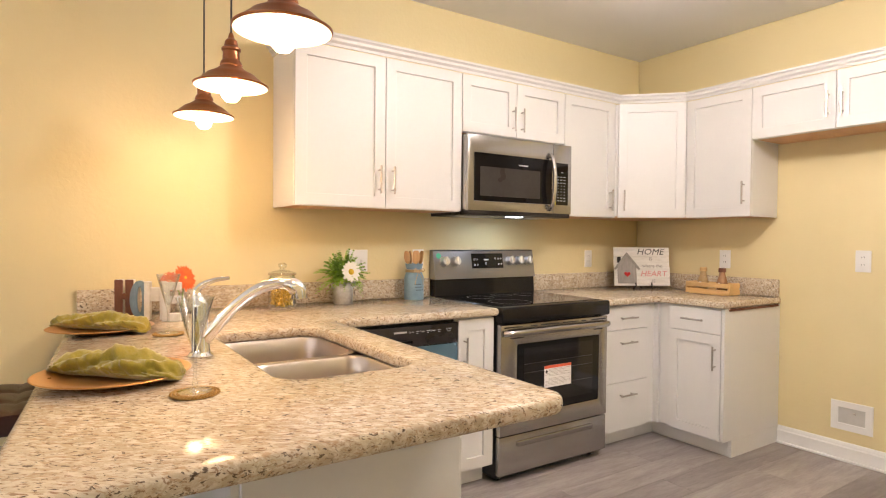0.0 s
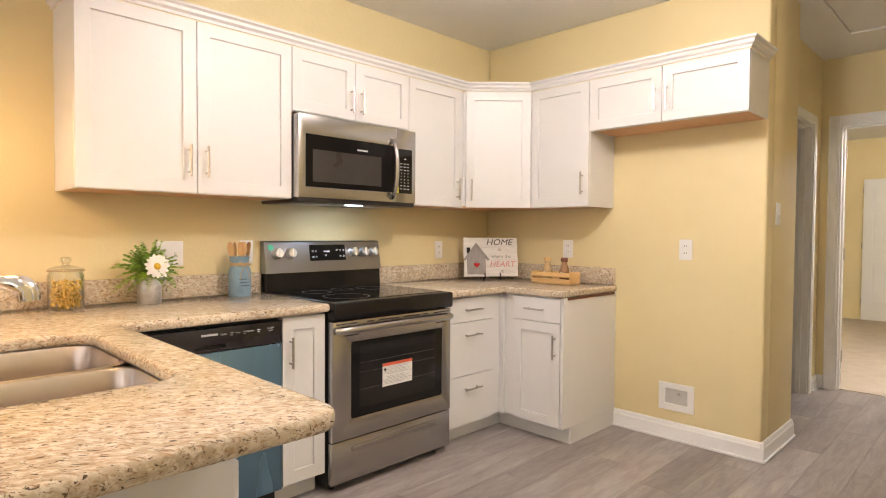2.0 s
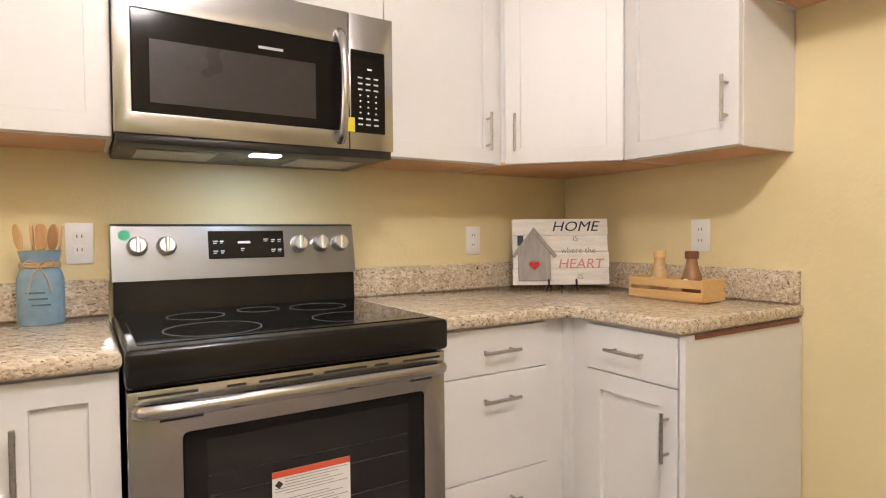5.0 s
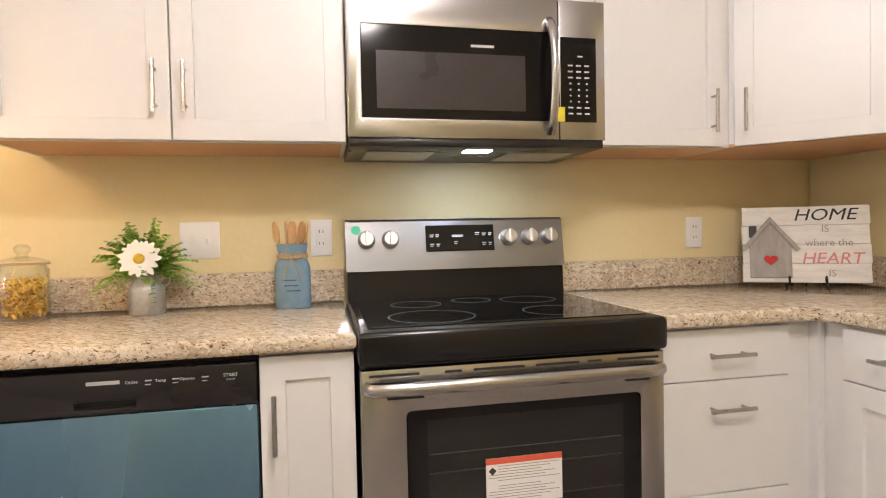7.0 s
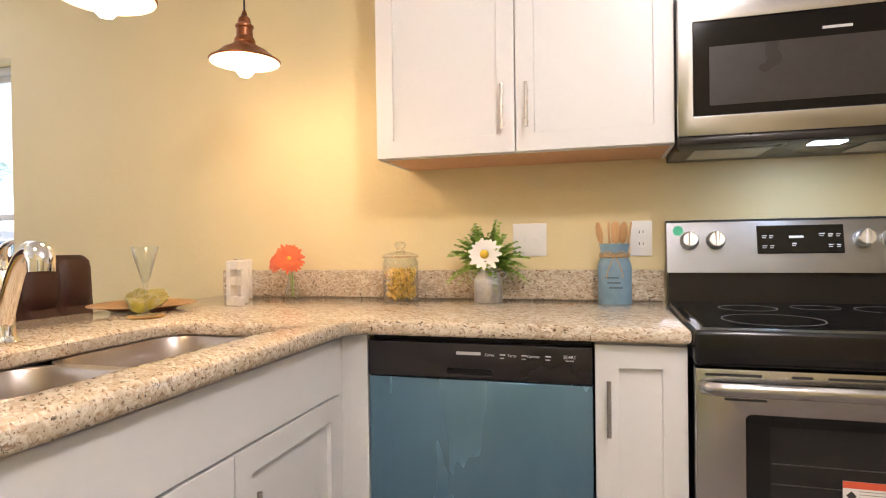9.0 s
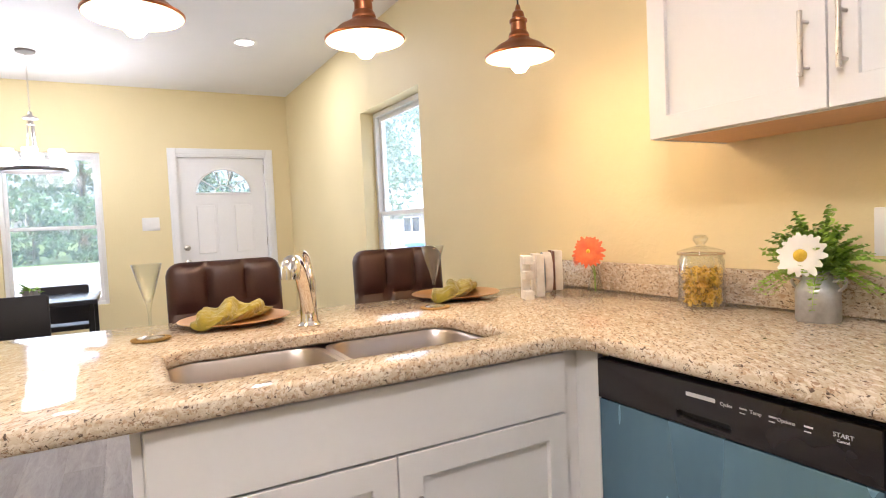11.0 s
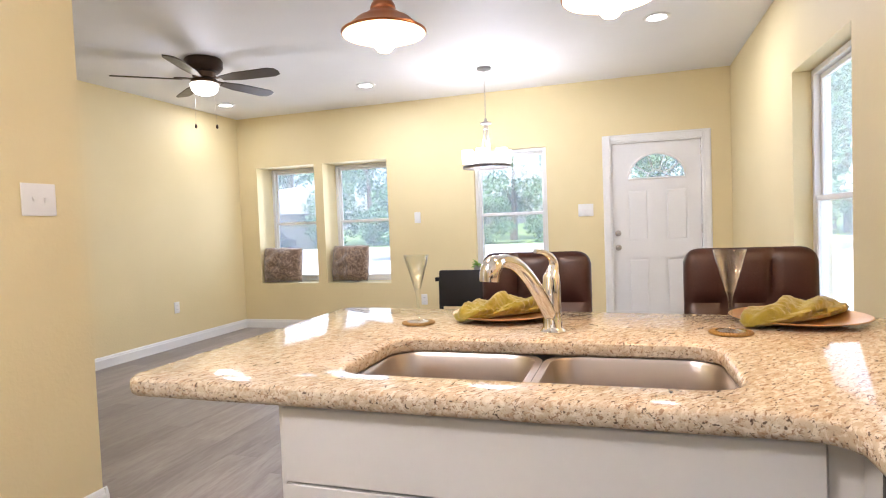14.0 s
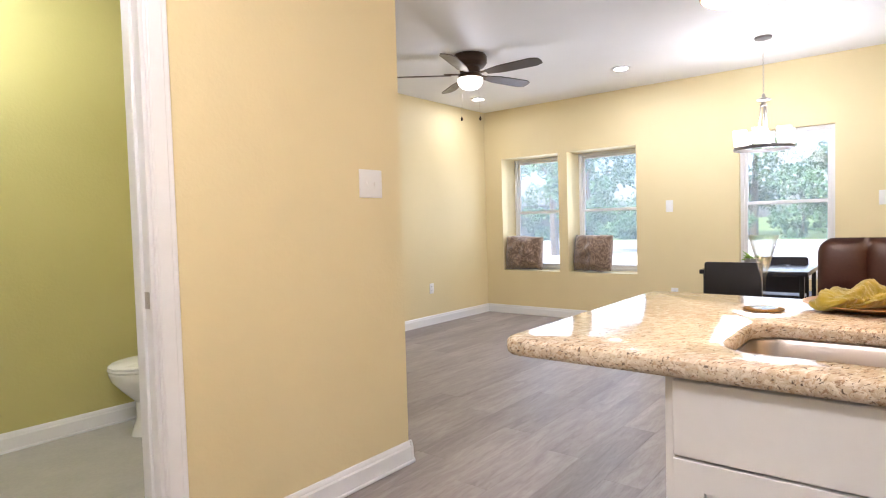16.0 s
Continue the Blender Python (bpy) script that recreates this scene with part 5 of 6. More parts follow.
lamp("fan_lamp", "POINT", (-0.86, -0.165, ZC - 0.36), 1.4, MILD, 0.08)

# ---- attic hatch in the hall ----
h = thing("attic_hatch", (5.72, 1.62, ZC), "white framed attic hatch in the hall ceiling", "hatch")
part("frame", boxes((-0.45, -0.38, -0.018, -0.39, 0.38, -0.001), (0.39, -0.38, -0.018, 0.45, 0.38, -0.001), (-0.39, -0.38, -0.018, 0.39, -0.32, -0.001), (-0.39, 0.32, -0.018, 0.39, 0.38, -0.001), bevel=0.004), TRIM, h)
part("lid", boxes((-0.385, -0.315, -0.008, 0.385, 0.315, -0.001), bevel=0.002), TRIM, h)

# ---- plates on the walls ----
def wall_plate(place, turn, w, h, kind, label, gang=1):
    """A cover plate; its face looks to -y before turning. place: the middle of its back."""
    p = thing("outlet" if kind == "outlet" else "light_switch", place, label, "outlet" if kind == "outlet" else "light switch", "wall plates", turn)
    part("cover", boxes((-w / 2, -0.006, -h / 2, w / 2, -0.0005, h / 2), bevel=0.0025, seg=2), PLASTIC, p)
    for g in range(gang):
        x = (g - (gang - 1) / 2) * 0.046
        if kind == "outlet":
            for z in (-0.02, 0.02):
                part("socket", boxes((x - 0.016, -0.0075, z - 0.014, x + 0.016, -0.0055, z + 0.014), bevel=0.0009), PLASTIC, p)
                for dx in (-0.006, 0.006):
                    part("slot", boxes((x + dx - 0.0012, -0.0079, z - 0.003, x + dx + 0.0012, -0.0074, z + 0.006)), DARK_SLOT, p)
        else:
            part("toggle", shift(boxes((x - 0.005, -0.012, -0.010, x + 0.005, -0.0055, 0.010), bevel=0.001), pose(0, 0, 0, 14 if g % 2 else -14, 0, 0)), PLASTIC, p)
    return p


wall_plate((2.457, YW, 1.127), 0, 0.120, 0.118, "switch", "white double light switch above the counter", 2)
wall_plate((2.837, YW, 1.127), 0, 0.071, 0.120, "outlet", "white double outlet beside the range")
wall_plate((4.239, YW, 1.117), 0, 0.071, 0.118, "outlet", "white double outlet near the corner")
wall_plate((XF, 2.463, 1.146), -90, 0.075, 0.118, "outlet", "white double outlet in the refrigerator space")
wall_plate((XF, 3.245, 1.132), -90, 0.075, 0.118, "outlet", "white double outlet behind the bottles")
wall_plate((XFR, 0.786, 1.305), 90, 0.072, 0.122, "switch", "white single light switch between the windows")
wall_plate((XFR, 2.607, 1.306), 90, 0.150, 0.125, "switch", "white triple light switch beside the front door", 3)
wall_plate((XFR, 0.83, 0.39), 90, 0.072, 0.118, "outlet", "white low outlet on the front wall")
wall_plate((-1.90, YL, 0.45), 180, 0.072, 0.118, "outlet", "white low outlet on the living room wall")
wall_plate((1.33, YS, 1.366), 180, 0.138, 0.125, "switch", "white double light switch beside the bathroom door", 2)
wall_plate((4.955, HALL, 1.35), 0, 0.075, 0.12, "switch", "white single light switch at the hall corner")
wb = thing("water_box", (XF, 2.502, 0.286), "white recessed refrigerator water supply box", "water box", "", -90)
bm = slab(rect(-0.102, 0.102, -0.080, 0.080), 0, 0.009, [rect(-0.066, 0.066, -0.042, 0.046)], 0.002, 1)
for v in bm.verts:
    u, q, k = v.co
    v.co = (u, -0.0005 - k, q)
part("frame", bm, PLASTIC, wb)
# a flat plate; the shade of the recess is put into its darker colour
part("recess", boxes((-0.066, -0.0025, -0.042, 0.066, -0.0008, 0.046)), varied("shaded_plastic", (0.50, 0.49, 0.46), (0.58, 0.57, 0.54), 6, 0.5), wb, "recess of the supply box")
part("valve", tube([(0.012, -0.003, 0.022), (0.012, -0.012, 0.022), (0.024, -0.012, 0.022)], 0.005, 8), NICKEL, wb, "small metal water valve")


# ---- place settings ----
def charger(x, y):
    p = thing("charger_plate", (x, y, CT), "round gold charger plate on the granite", "plate", "place settings")
    part("dish", lathe([(0.0, 0.002), (0.095, 0.001), (0.105, 0.004), (0.120, 0.011), (0.163, 0.017), (0.166, 0.019), (0.163, 0.0205), (0.120, 0.0145), (0.103, 0.008), (0.0, 0.006)], 48), GOLD_PLATE, p)


def napkin(x, y, turn, length, peak, seed):
    """A soft rolled napkin: a lumpy bundle, narrow at both ends, with lengthwise folds."""
    n = thing("napkin", (x, y, CT + 0.0065), "crumpled olive green cloth napkin on a charger plate", "napkin", "place settings", turn)
    bm, rings, seg, m = bmesh.new(), [], 44, 90
    for i in range(m + 1):
        u = i / m
        s = 4 * u * (1 - u)
        w = 0.018 + 0.036 * s ** 0.35
        h = 0.008 + 0.018 * s ** 0.35 + 0.55 * peak * math.exp(-((u - 0.52) / 0.13) ** 2)
        ring = []
        for k in range(seg):
            a = 2 * math.pi * k / seg
            f = 1 + 0.15 * math.sin(4 * a + 13 * u + seed) * (math.sin(a) > -0.2) + 0.16 * noise.noise(Vector((u * 8 + seed, 2.2 * math.cos(a), 2.2 * math.sin(a)))) + 0.13 * noise.noise(Vector((u * 26 + seed, 5.5 * math.cos(a), 5.5 * math.sin(a))))
            z = h * (1 + math.sin(a)) * f
            ring.append(bm.verts.new(((u - 0.5) * length + 0.008 * noise.noise(Vector((a, seed, u))), w * math.cos(a) * f + 0.014 * math.sin(4.2 * u + seed), max(z, 0.0005))))
        rings.append(ring)
    for a, b in zip(rings, rings[1:]):
        for k in range(seg):
            bm.faces.new((a[k], a[(k + 1) % seg], b[(k + 1) % seg], b[k]))
    bm.faces.new(rings[0]), bm.faces.new(rings[-1])
    part("cloth", bm, NAPKIN, n, "", 80)
    tip = bmesh.new()
    grid = [[tip.verts.new((0.03 + 0.10 * (i / 10), 0.035 * (j / 6 - 0.5) * (1.2 - i / 14) + 0.012, 0.026 + 0.012 * math.sin(3.1 * i / 10) + 0.006 * noise.noise(Vector((i * 0.8, j * 0.9, seed))))) for j in range(7)] for i in range(11)]
    for i in range(10):
        for j in range(6):
            tip.faces.new((grid[i][j], grid[i + 1][j], grid[i + 1][j + 1], grid[i][j + 1]))
    bmesh.ops.solidify(tip, geom=tip.faces[:], thickness=0.0025)
    part("loose_fold", tip, NAPKIN, n, "", 80)


def flute(x, y):
    c = thing("coaster", (x, y, CT), "round beaded gold coaster under a glass", "coaster", "place settings")
    bm = lathe([(0.0, 0.001), (0.048, 0.001), (0.051, 0.003), (0.048, 0.005), (0.0, 0.0045)], 40)
    for q, nb in ((0.0475, 44), (0.041, 38), (0.0345, 32)):
        for k in range(nb):
            a = 2 * math.pi * k / nb
            bmesh.ops.create_icosphere(bm, subdivisions=1, radius=0.0033, matrix=Matrix.Translation((q * math.cos(a), q * math.sin(a), 0.0045)))
    part("disc", bm, COASTER, c)
    g = thing("cocktail_glass", (x, y, CT + 0.0072), "clear tall conical cocktail glass on a coaster", "glass", "place settings")
    prof = [(0.0, 0.0), (0.034, 0.0), (0.0345, 0.0018), (0.012, 0.006), (0.0055, 0.012), (0.0038, 0.03), (0.0042, 0.07), (0.006, 0.086), (0.012, 0.105), (0.038, 0.199), (0.0375, 0.2), (0.0365, 0.199), (0.0105, 0.106), (0.004, 0.096), (0.0, 0.095)]
    part("bowl_and_stem", lathe(prof, 32), GLASS, g, "", 50)


charger(1.235, 2.645)
charger(1.245, 3.435)
napkin(1.240, 2.640, -38, 0.32, 0.010, 1.0)
napkin(1.245, 3.435, -50, 0.375, 0.004, 5.0)
flute(1.368, 2.405)
flute(1.432, 3.245)

# ---- standing letters ----
D = Vector((0.49, -0.87, 0)).normalized()
LH, LT = 0.154, 0.030


def letter(k, shapes, mat, label, ring=False, face=None):
    p = Vector((1.350, 3.835, CT)) + D * 0.096 * k
    l = thing("decorative_letter", p, label, "decorative letter", "standing letters", -22)
    if ring:
        out = [(0.038 * math.cos(a), 0.0775 + 0.077 * math.sin(a)) for a in (2 * math.pi * q / 28 for q in range(28))]
        inn = [(0.009 * math.cos(a), 0.0775 + 0.052 * math.sin(a)) for a in (2 * math.pi * q / 28 for q in range(28))]
        bm = slab(out, -LT / 2, LT / 2, [inn], 0.002, 1)
        for v in bm.verts:
            u, q, z = v.co
            v.co = (u, -z, q)
    else:
        bm = boxes(*shapes, bevel=0.002)
    if face:
        front = bm.copy()
        for v in front.verts:
            v.co = (v.co.x, -LT / 2 - 0.0005 + (v.co.y - LT / 2) * 0.1, v.co.z)
        part("painted_face", front, face, l, "painted front of the letter")
    part("block", bm, mat, l)


h = LT / 2
letter(0, [(-0.036, -h, 0.0005, -0.005, h, LH), (0.005, -h, 0.0005, 0.036, h, LH), (-0.005, -h, 0.072, 0.005, h, 0.098)], CREAM_WOOD, "white wooden block letter H with a dark brown front", face=BROWN_WOOD)
letter(1.05, [], CREAM_WOOD, "white wooden block letter O with a blue-grey front", True, BLUE_WOOD)
letter(2, [(-0.040, -h, 0.0005, -0.018, h, LH), (0.018, -h, 0.0005, 0.040, h, LH), (-0.018, -h, 0.075, 0.018, h, 0.13)], CREAM_WOOD, "distressed white wooden block letter M")
letter(3, [(-0.034, -h, 0.0005, -0.010, h, LH), (-0.010, -h, 0.0005, 0.034, h, 0.032), (-0.010, -h, 0.072, 0.030, h, 0.100), (-0.010, -h, LH - 0.030, 0.034, h, LH)], CREAM_WOOD, "distressed white wooden block letter E")


# ---- flowers ----
def petals(bm, centre, aim, n, length, width, droop, rows=1, seed=0):
    """Rings of tapered petals about aim."""
    rn = random.Random(seed)
    base = Vector(aim).to_track_quat("Z", "Y").to_matrix().to_4x4()
    for row in range(rows):
        for k in range(n):
            a = 2 * math.pi * (k + 0.5 * row) / n + rn.uniform(-0.08, 0.08)
            ln = length * (1 - 0.16 * row) * rn.uniform(0.9, 1.06)
            pts = []
            for t_, wd in ((0.12, 0.35), (0.45, 0.9), (0.8, 1.0), (1.0, 0.35)):
                z = 0.004 * row + droop * t_ * t_ + 0.004 * math.sin(3 * t_)
                pts.append([(ln * t_, -width * wd / 2, z), (ln * t_, width * wd / 2, z + 0.0006)])
            m = Matrix.Translation(centre) @ base @ Matrix.Rotation(a, 4, "Z")
            vs = [[bm.verts.new(m @ Vector(q)) for q in pr] for pr in pts]
            for p, q in zip(vs, vs[1:]):
                bm.faces.new((p[0], q[0], q[1], p[1]))
    return bm


v1 = thing("bud_vase", (1.566, 3.832, CT), "orange gerbera flower in a small clear glass vase", "vase")
part("glass_body", lathe([(0.0, 0.0005), (0.024, 0.0005), (0.026, 0.004), (0.027, 0.03), (0.020, 0.06), (0.014, 0.075), (0.016, 0.088), (0.0145, 0.088), (0.0125, 0.075), (0.018, 0.06), (0.0245, 0.03), (0.023, 0.006), (0.0, 0.005)], 24), GLASS, v1, "clear glass bottle vase", 50)
fc = Vector((0.004, -0.03, 0.155))
part("stem", tube(smooth_line([(0, 0, 0.01), (0.004, -0.004, 0.09), fc], 4), 0.0022, 6), LEAF, v1)
part("petals", petals(bmesh.new(), fc, (0.55, -0.75, 0.25), 22, 0.058, 0.014, 0.004, 3, 2), PETAL_ORANGE, v1, "orange gerbera petals")
bm = bmesh.new()
bmesh.ops.create_icosphere(bm, subdivisions=2, radius=0.013, matrix=Matrix.Translation(fc + Vector((0.55, -0.75, 0.25)) * 0.006) @ Matrix.Scale(0.7, 4))
part("flower_eye", bm, PETAL_YELLOW, v1)
fc2 = Vector((-0.048, -0.022, 0.142))
part("petals", petals(bmesh.new(), fc2, (-0.3, -0.8, 0.4), 18, 0.046, 0.012, 0.003, 2, 3), PETAL_ORANGE, v1, "orange gerbera petals")
part("stem", tube(smooth_line([(0, 0, 0.01), (-0.01, 0.0, 0.09), fc2], 4), 0.002, 6), LEAF, v1)

mc = thing("milk_can_flowers", (2.326, 3.835, CT), "galvanised milk can with a daisy and green ferns", "flower arrangement")
part("can", lathe([(0.0, 0.0005), (0.047, 0.0005), (0.049, 0.004), (0.049, 0.072), (0.046, 0.082), (0.034, 0.100), (0.032, 0.110), (0.036, 0.126), (0.034, 0.126), (0.030, 0.112), (0.0, 0.10)], 28), GALVANISED, mc, "galvanised tin milk can")
for sx in (-1, 1):
    part("can_handle", tube(smooth_line([(sx * 0.036, 0, 0.098), (sx * 0.060, 0, 0.108), (sx * 0.062, 0, 0.090), (sx * 0.048, 0, 0.076)], 3), 0.004, 6), GALVANISED, mc)
rn = random.Random(11)
for nm, mat, cnt, lo, hi, spread_ in (("foliage", LEAF, 120, 0.09, 0.185, 0.95), ("fern", FERN, 50, 0.12, 0.20, 1.5)):
    bm = bmesh.new()
    for k in range(cnt):
        a, e = rn.uniform(0, 2 * math.pi), rn.uniform(0.15, spread_)
        ln = rn.uniform(lo, hi)
        d = Vector((math.sin(e) * math.cos(a), 0.62 * math.sin(e) * math.sin(a) - 0.05, math.cos(e)))
        tip_ = [Vector((0, 0, 0.115)) + d * ln * t_ - Vector((0, 0, 0.09 * t_ * t_ * math.sin(e))) for t_ in (0, 0.25, 0.5, 0.75, 1.0)]
        tip_ = [Vector((p.x, min(p.y, 0.075), p.z)) for p in tip_]
        tube(tip_, [0.0014, 0.0012, 0.001, 0.0008, 0.0004], 4, bm)
        for s in range(1, 13):
            u = s / 12 * 3.99
            q = tip_[int(u)].lerp(tip_[min(int(u) + 1, 4)], u % 1)
            for sg in (-1, 1):
                sd = d.cross(Vector((0, 0, 1))).normalized() * sg
                l2 = 0.024 * (1.15 - s / 14)
                b = q + (sd + d * 0.5 + Vector((0, 0, rn.uniform(-0.3, 0.5)))) * l2
                n_ = (b - q).cross(Vector((rn.uniform(-1, 1), 0.3, 1))).normalized() * 0.0075
                mid_ = q.lerp(b, 0.5)
                vs = [bm.verts.new(p) for p in (q, mid_ + n_, b, mid_ - n_)]
                bm.faces.new(vs)
    part(nm, bm, mat, mc, "small green leaflets" if nm == "foliage" else "light green fern fronds")
dc = Vector((0.005, -0.075, 0.165))
part("petals", petals(bmesh.new(), dc, (0.15, -0.95, 0.2), 15, 0.056, 0.017, 0.006, 2, 5), PETAL_WHITE, mc, "white daisy petals")
bm = bmesh.new()
bmesh.ops.create_icosphere(bm, subdivisions=2, radius=0.016, matrix=Matrix.Translation(dc + Vector((0, -0.006, 0.001))))
part("flower_eye", bm, PETAL_YELLOW, mc, "yellow daisy eye")
part("stem", tube([(0, -0.01, 0.10), (0.003, -0.04, 0.14), dc], 0.0022, 6), LEAF, mc)

# ---- candy jar ----
jar = thing("candy_jar", (2.008, 3.825, CT), "lidded glass jar half full of gold wrapped sweets", "jar")
part("glass_body", lathe([(0.0, 0.0005), (0.058, 0.0005), (0.063, 0.006), (0.064, 0.02), (0.064, 0.140), (0.058, 0.150), (0.058, 0.156), (0.055, 0.156), (0.055, 0.149), (0.0605, 0.138), (0.0605, 0.02), (0.058, 0.009), (0.0, 0.006)], 36), GLASS, jar, "clear glass jar", 50)
part("lid", lathe([(0.0, 0.157), (0.062, 0.157), (0.065, 0.160), (0.063, 0.166), (0.040, 0.174), (0.014, 0.180), (0.011, 0.186), (0.019, 0.194), (0.021, 0.203), (0.014, 0.212), (0.0, 0.214)], 32), GLASS, jar, "clear glass lid with a knob", 50)
part("lid_seal", lathe([(0.057, 0.1562), (0.0655, 0.1562), (0.0655, 0.1595), (0.057, 0.1595)], 32, close=True), TWINE, jar, "tan lid seal")
rn = random.Random(21)
bm = bmesh.new()
for k in range(230):
    r_, a, z = 0.053 * math.sqrt(rn.random()), rn.uniform(0, 6.283), 0.014 + 0.098 * rn.random()
    m = Matrix.Translation((r_ * math.cos(a), r_ * math.sin(a), z)) @ Euler((rn.uniform(0, 3), rn.uniform(0, 3), rn.uniform(0, 3))).to_matrix().to_4x4()
    if k % 3:
        vs = bmesh.ops.create_icosphere(bm, subdivisions=1, radius=0.0085, matrix=m @ Matrix.Diagonal((1.5, 0.8, 0.6, 1)))
    else:
        vs = bmesh.ops.create_cube(bm, size=0.013, matrix=m @ Matrix.Diagonal((1.4, 0.9, 0.5, 1)))
tagged(part("sweets", bm, CANDY_GOLD, jar, "gold foil wrapped sweets", 20), kind="stuff")

# ---- utensil tin ----
ut = thing("utensil_tin", (2.747, 3.842, CT), "blue painted tin of wooden utensils tied with twine", "utensil holder")
part("tin", lathe([(0.0, 0.0005), (0.052, 0.0005), (0.054, 0.005), (0.054, 0.120), (0.050, 0.135), (0.043, 0.152), (0.042, 0.166), (0.049, 0.196), (0.047, 0.196), (0.039, 0.166), (0.0, 0.15)], 30), BLUE_TIN, ut, "blue painted tin can")
part("twine", lathe([(0.0440, 0.150), (0.0475, 0.152), (0.0475, 0.158), (0.0475, 0.164), (0.0440, 0.166)], 28, close=True), TWINE, ut, "jute twine wrap")
for sx in (-1, 1):
    part("twine_bow", tube(smooth_line([(0.0, -0.047, 0.158), (sx * 0.022, -0.056, 0.172), (sx * 0.034, -0.054, 0.160), (sx * 0.015, -0.052, 0.154), (0, -0.049, 0.157)], 4), 0.0018, 6), TWINE, ut)
    part("twine_end", tube(smooth_line([(0.0, -0.049, 0.157), (sx * 0.018, -0.058, 0.12), (sx * 0.026, -0.056, 0.085)], 4), 0.0017, 6), TWINE, ut)
bm = bmesh.new()
for k in range(3):
    box(bm, -0.03 + 0.006 * k, -0.0555, 0.085 - 0.016 * k, 0.012 + 0.006 * k, -0.0535, 0.089 - 0.016 * k)
tagged(part("tin_lettering", bm, material("faded_print", (0.07, 0.10, 0.13), 0.6), ut, "faded dark script bars"), kind="stuff")
for x, y, tx, ty, kind in ((-0.018, 0.0, -0.050, -0.004, "spoon"), (-0.004, 0.012, -0.018, 0.012, "spoon"), (0.006, -0.008, 0.004, -0.012, "turner"), (0.020, 0.004, 0.052, 0.004, "turner"), (0.012, 0.014, 0.032, 0.022, "spoon")):
    b0, b1 = Vector((x, y, 0.03)), Vector((tx, ty, 0.255))
    tool = part("wooden_" + kind, tube([b0, b0.lerp(b1, 0.75)], 0.0045, 8), SPOON_WOOD, ut, "wooden " + kind)
    hd_ = slab([(0.019 * math.cos(q) if kind == "spoon" else 0.018 * max(-1, min(1, 1.6 * math.cos(q))), 0.036 * math.sin(q)) for q in (2 * math.pi * k / 18 for k in range(18))], -0.003, 0.003, (), 0.0015, 1)
    m = Matrix.Translation(b0.lerp(b1, 0.9)) @ (b1 - b0).to_track_quat("Y", "Z").to_matrix().to_4x4() @ pose(0, 0, 0, 0, rn.uniform(-25, 25), 0)
    hd_part = part("head", shift(hd_, m), SPOON_WOOD, tool)

# ---- sign on an easel ----
sx0, sy0, sx1, sy1 = 4.305, 3.769, 4.638, 3.566
ang = math.degrees(math.atan2(sy1 - sy0, sx1 - sx0))
SW, SH = math.hypot(sx1 - sx0, sy1 - sy0), 0.268
sign = thing("wooden_sign", ((sx0 + sx1) / 2, (sy0 + sy1) / 2, CT + 0.022), "whitewashed wooden sign with a birdhouse and red heart", "sign", "", ang)
TL = pose(0, 0, 0, -9, 0, 0)
for k in range(4):
    z0 = SH / 4 * k
    o = part("board", shift(boxes((-SW / 2 + 0.002 * (k % 2), -0.006, z0 + 0.0006, SW / 2 - 0.003 * ((k + 1) % 2), 0.006, z0 + SH / 4 - 0.0006), bevel=0.0015), TL), WHITEWASH, sign)
F = TL @ pose(0, -0.0066, 0, 90, 0, 0)


def sign_words(text, size, mat, x, z, shear=0.0, wide=1.0):
    words(text, size, mat, sign, F @ pose(x, z, 0) @ Matrix.Diagonal((wide, 1, 1, 1)), "lettering", 0.0006, shear, 0.0)


sign_words("HOME", 0.058, INK_BLACK, 0.060, 0.235, 0.25, 1.15)
sign_words("IS", 0.034, INK_GREY, 0.062, 0.186)
sign_words("where the", 0.034, INK_GREY, 0.072, 0.138)
sign_words("HEART", 0.056, INK_PINK, 0.078, 0.083, 0.2, 1.05)
sign_words("IS", 0.032, INK_GREY, 0.078, 0.032)
bh = [(-0.085, 0.012), (0.045, 0.012), (0.045, 0.118), (0.062, 0.118), (-0.020, 0.222), (-0.102, 0.118), (-0.085, 0.118)]
H2 = F @ pose(-0.088, 0.004, 0)
hs = part("birdhouse", shift(slab(bh, 0.0, 0.008, (), 0.0015, 1), H2), GREY_WOOD, sign, "grey weathered wooden birdhouse cut-out")
part("birdhouse_roof", shift(slab([(-0.112, 0.112), (-0.020, 0.228), (0.072, 0.112), (0.060, 0.104), (-0.020, 0.206), (-0.100, 0.104)], 0.009, 0.014, (), 0.001, 1), H2), GREY_WOOD, hs, "grey wooden roof strips")
part("birdhouse_chimney", shift(slab(rect(-0.085, -0.062, 0.155, 0.195), 0.0, 0.010, (), 0.001, 1), H2), BLACK_METAL, hs)
heart = [(0.017 * 16 * math.sin(q) ** 3 / 16 - 0.020, 0.075 + 0.017 * (13 * math.cos(q) - 5 * math.cos(2 * q) - 2 * math.cos(3 * q) - math.cos(4 * q)) / 14) for q in (2 * math.pi * k / 32 for k in range(32))]
heart = [((x + 0.020) * 1.25 - 0.020, z) for x, z in heart]
part("heart", shift(slab(heart, 0.0085, 0.0135, (), 0.0015, 1), H2), RED_FELT, hs, "red heart")
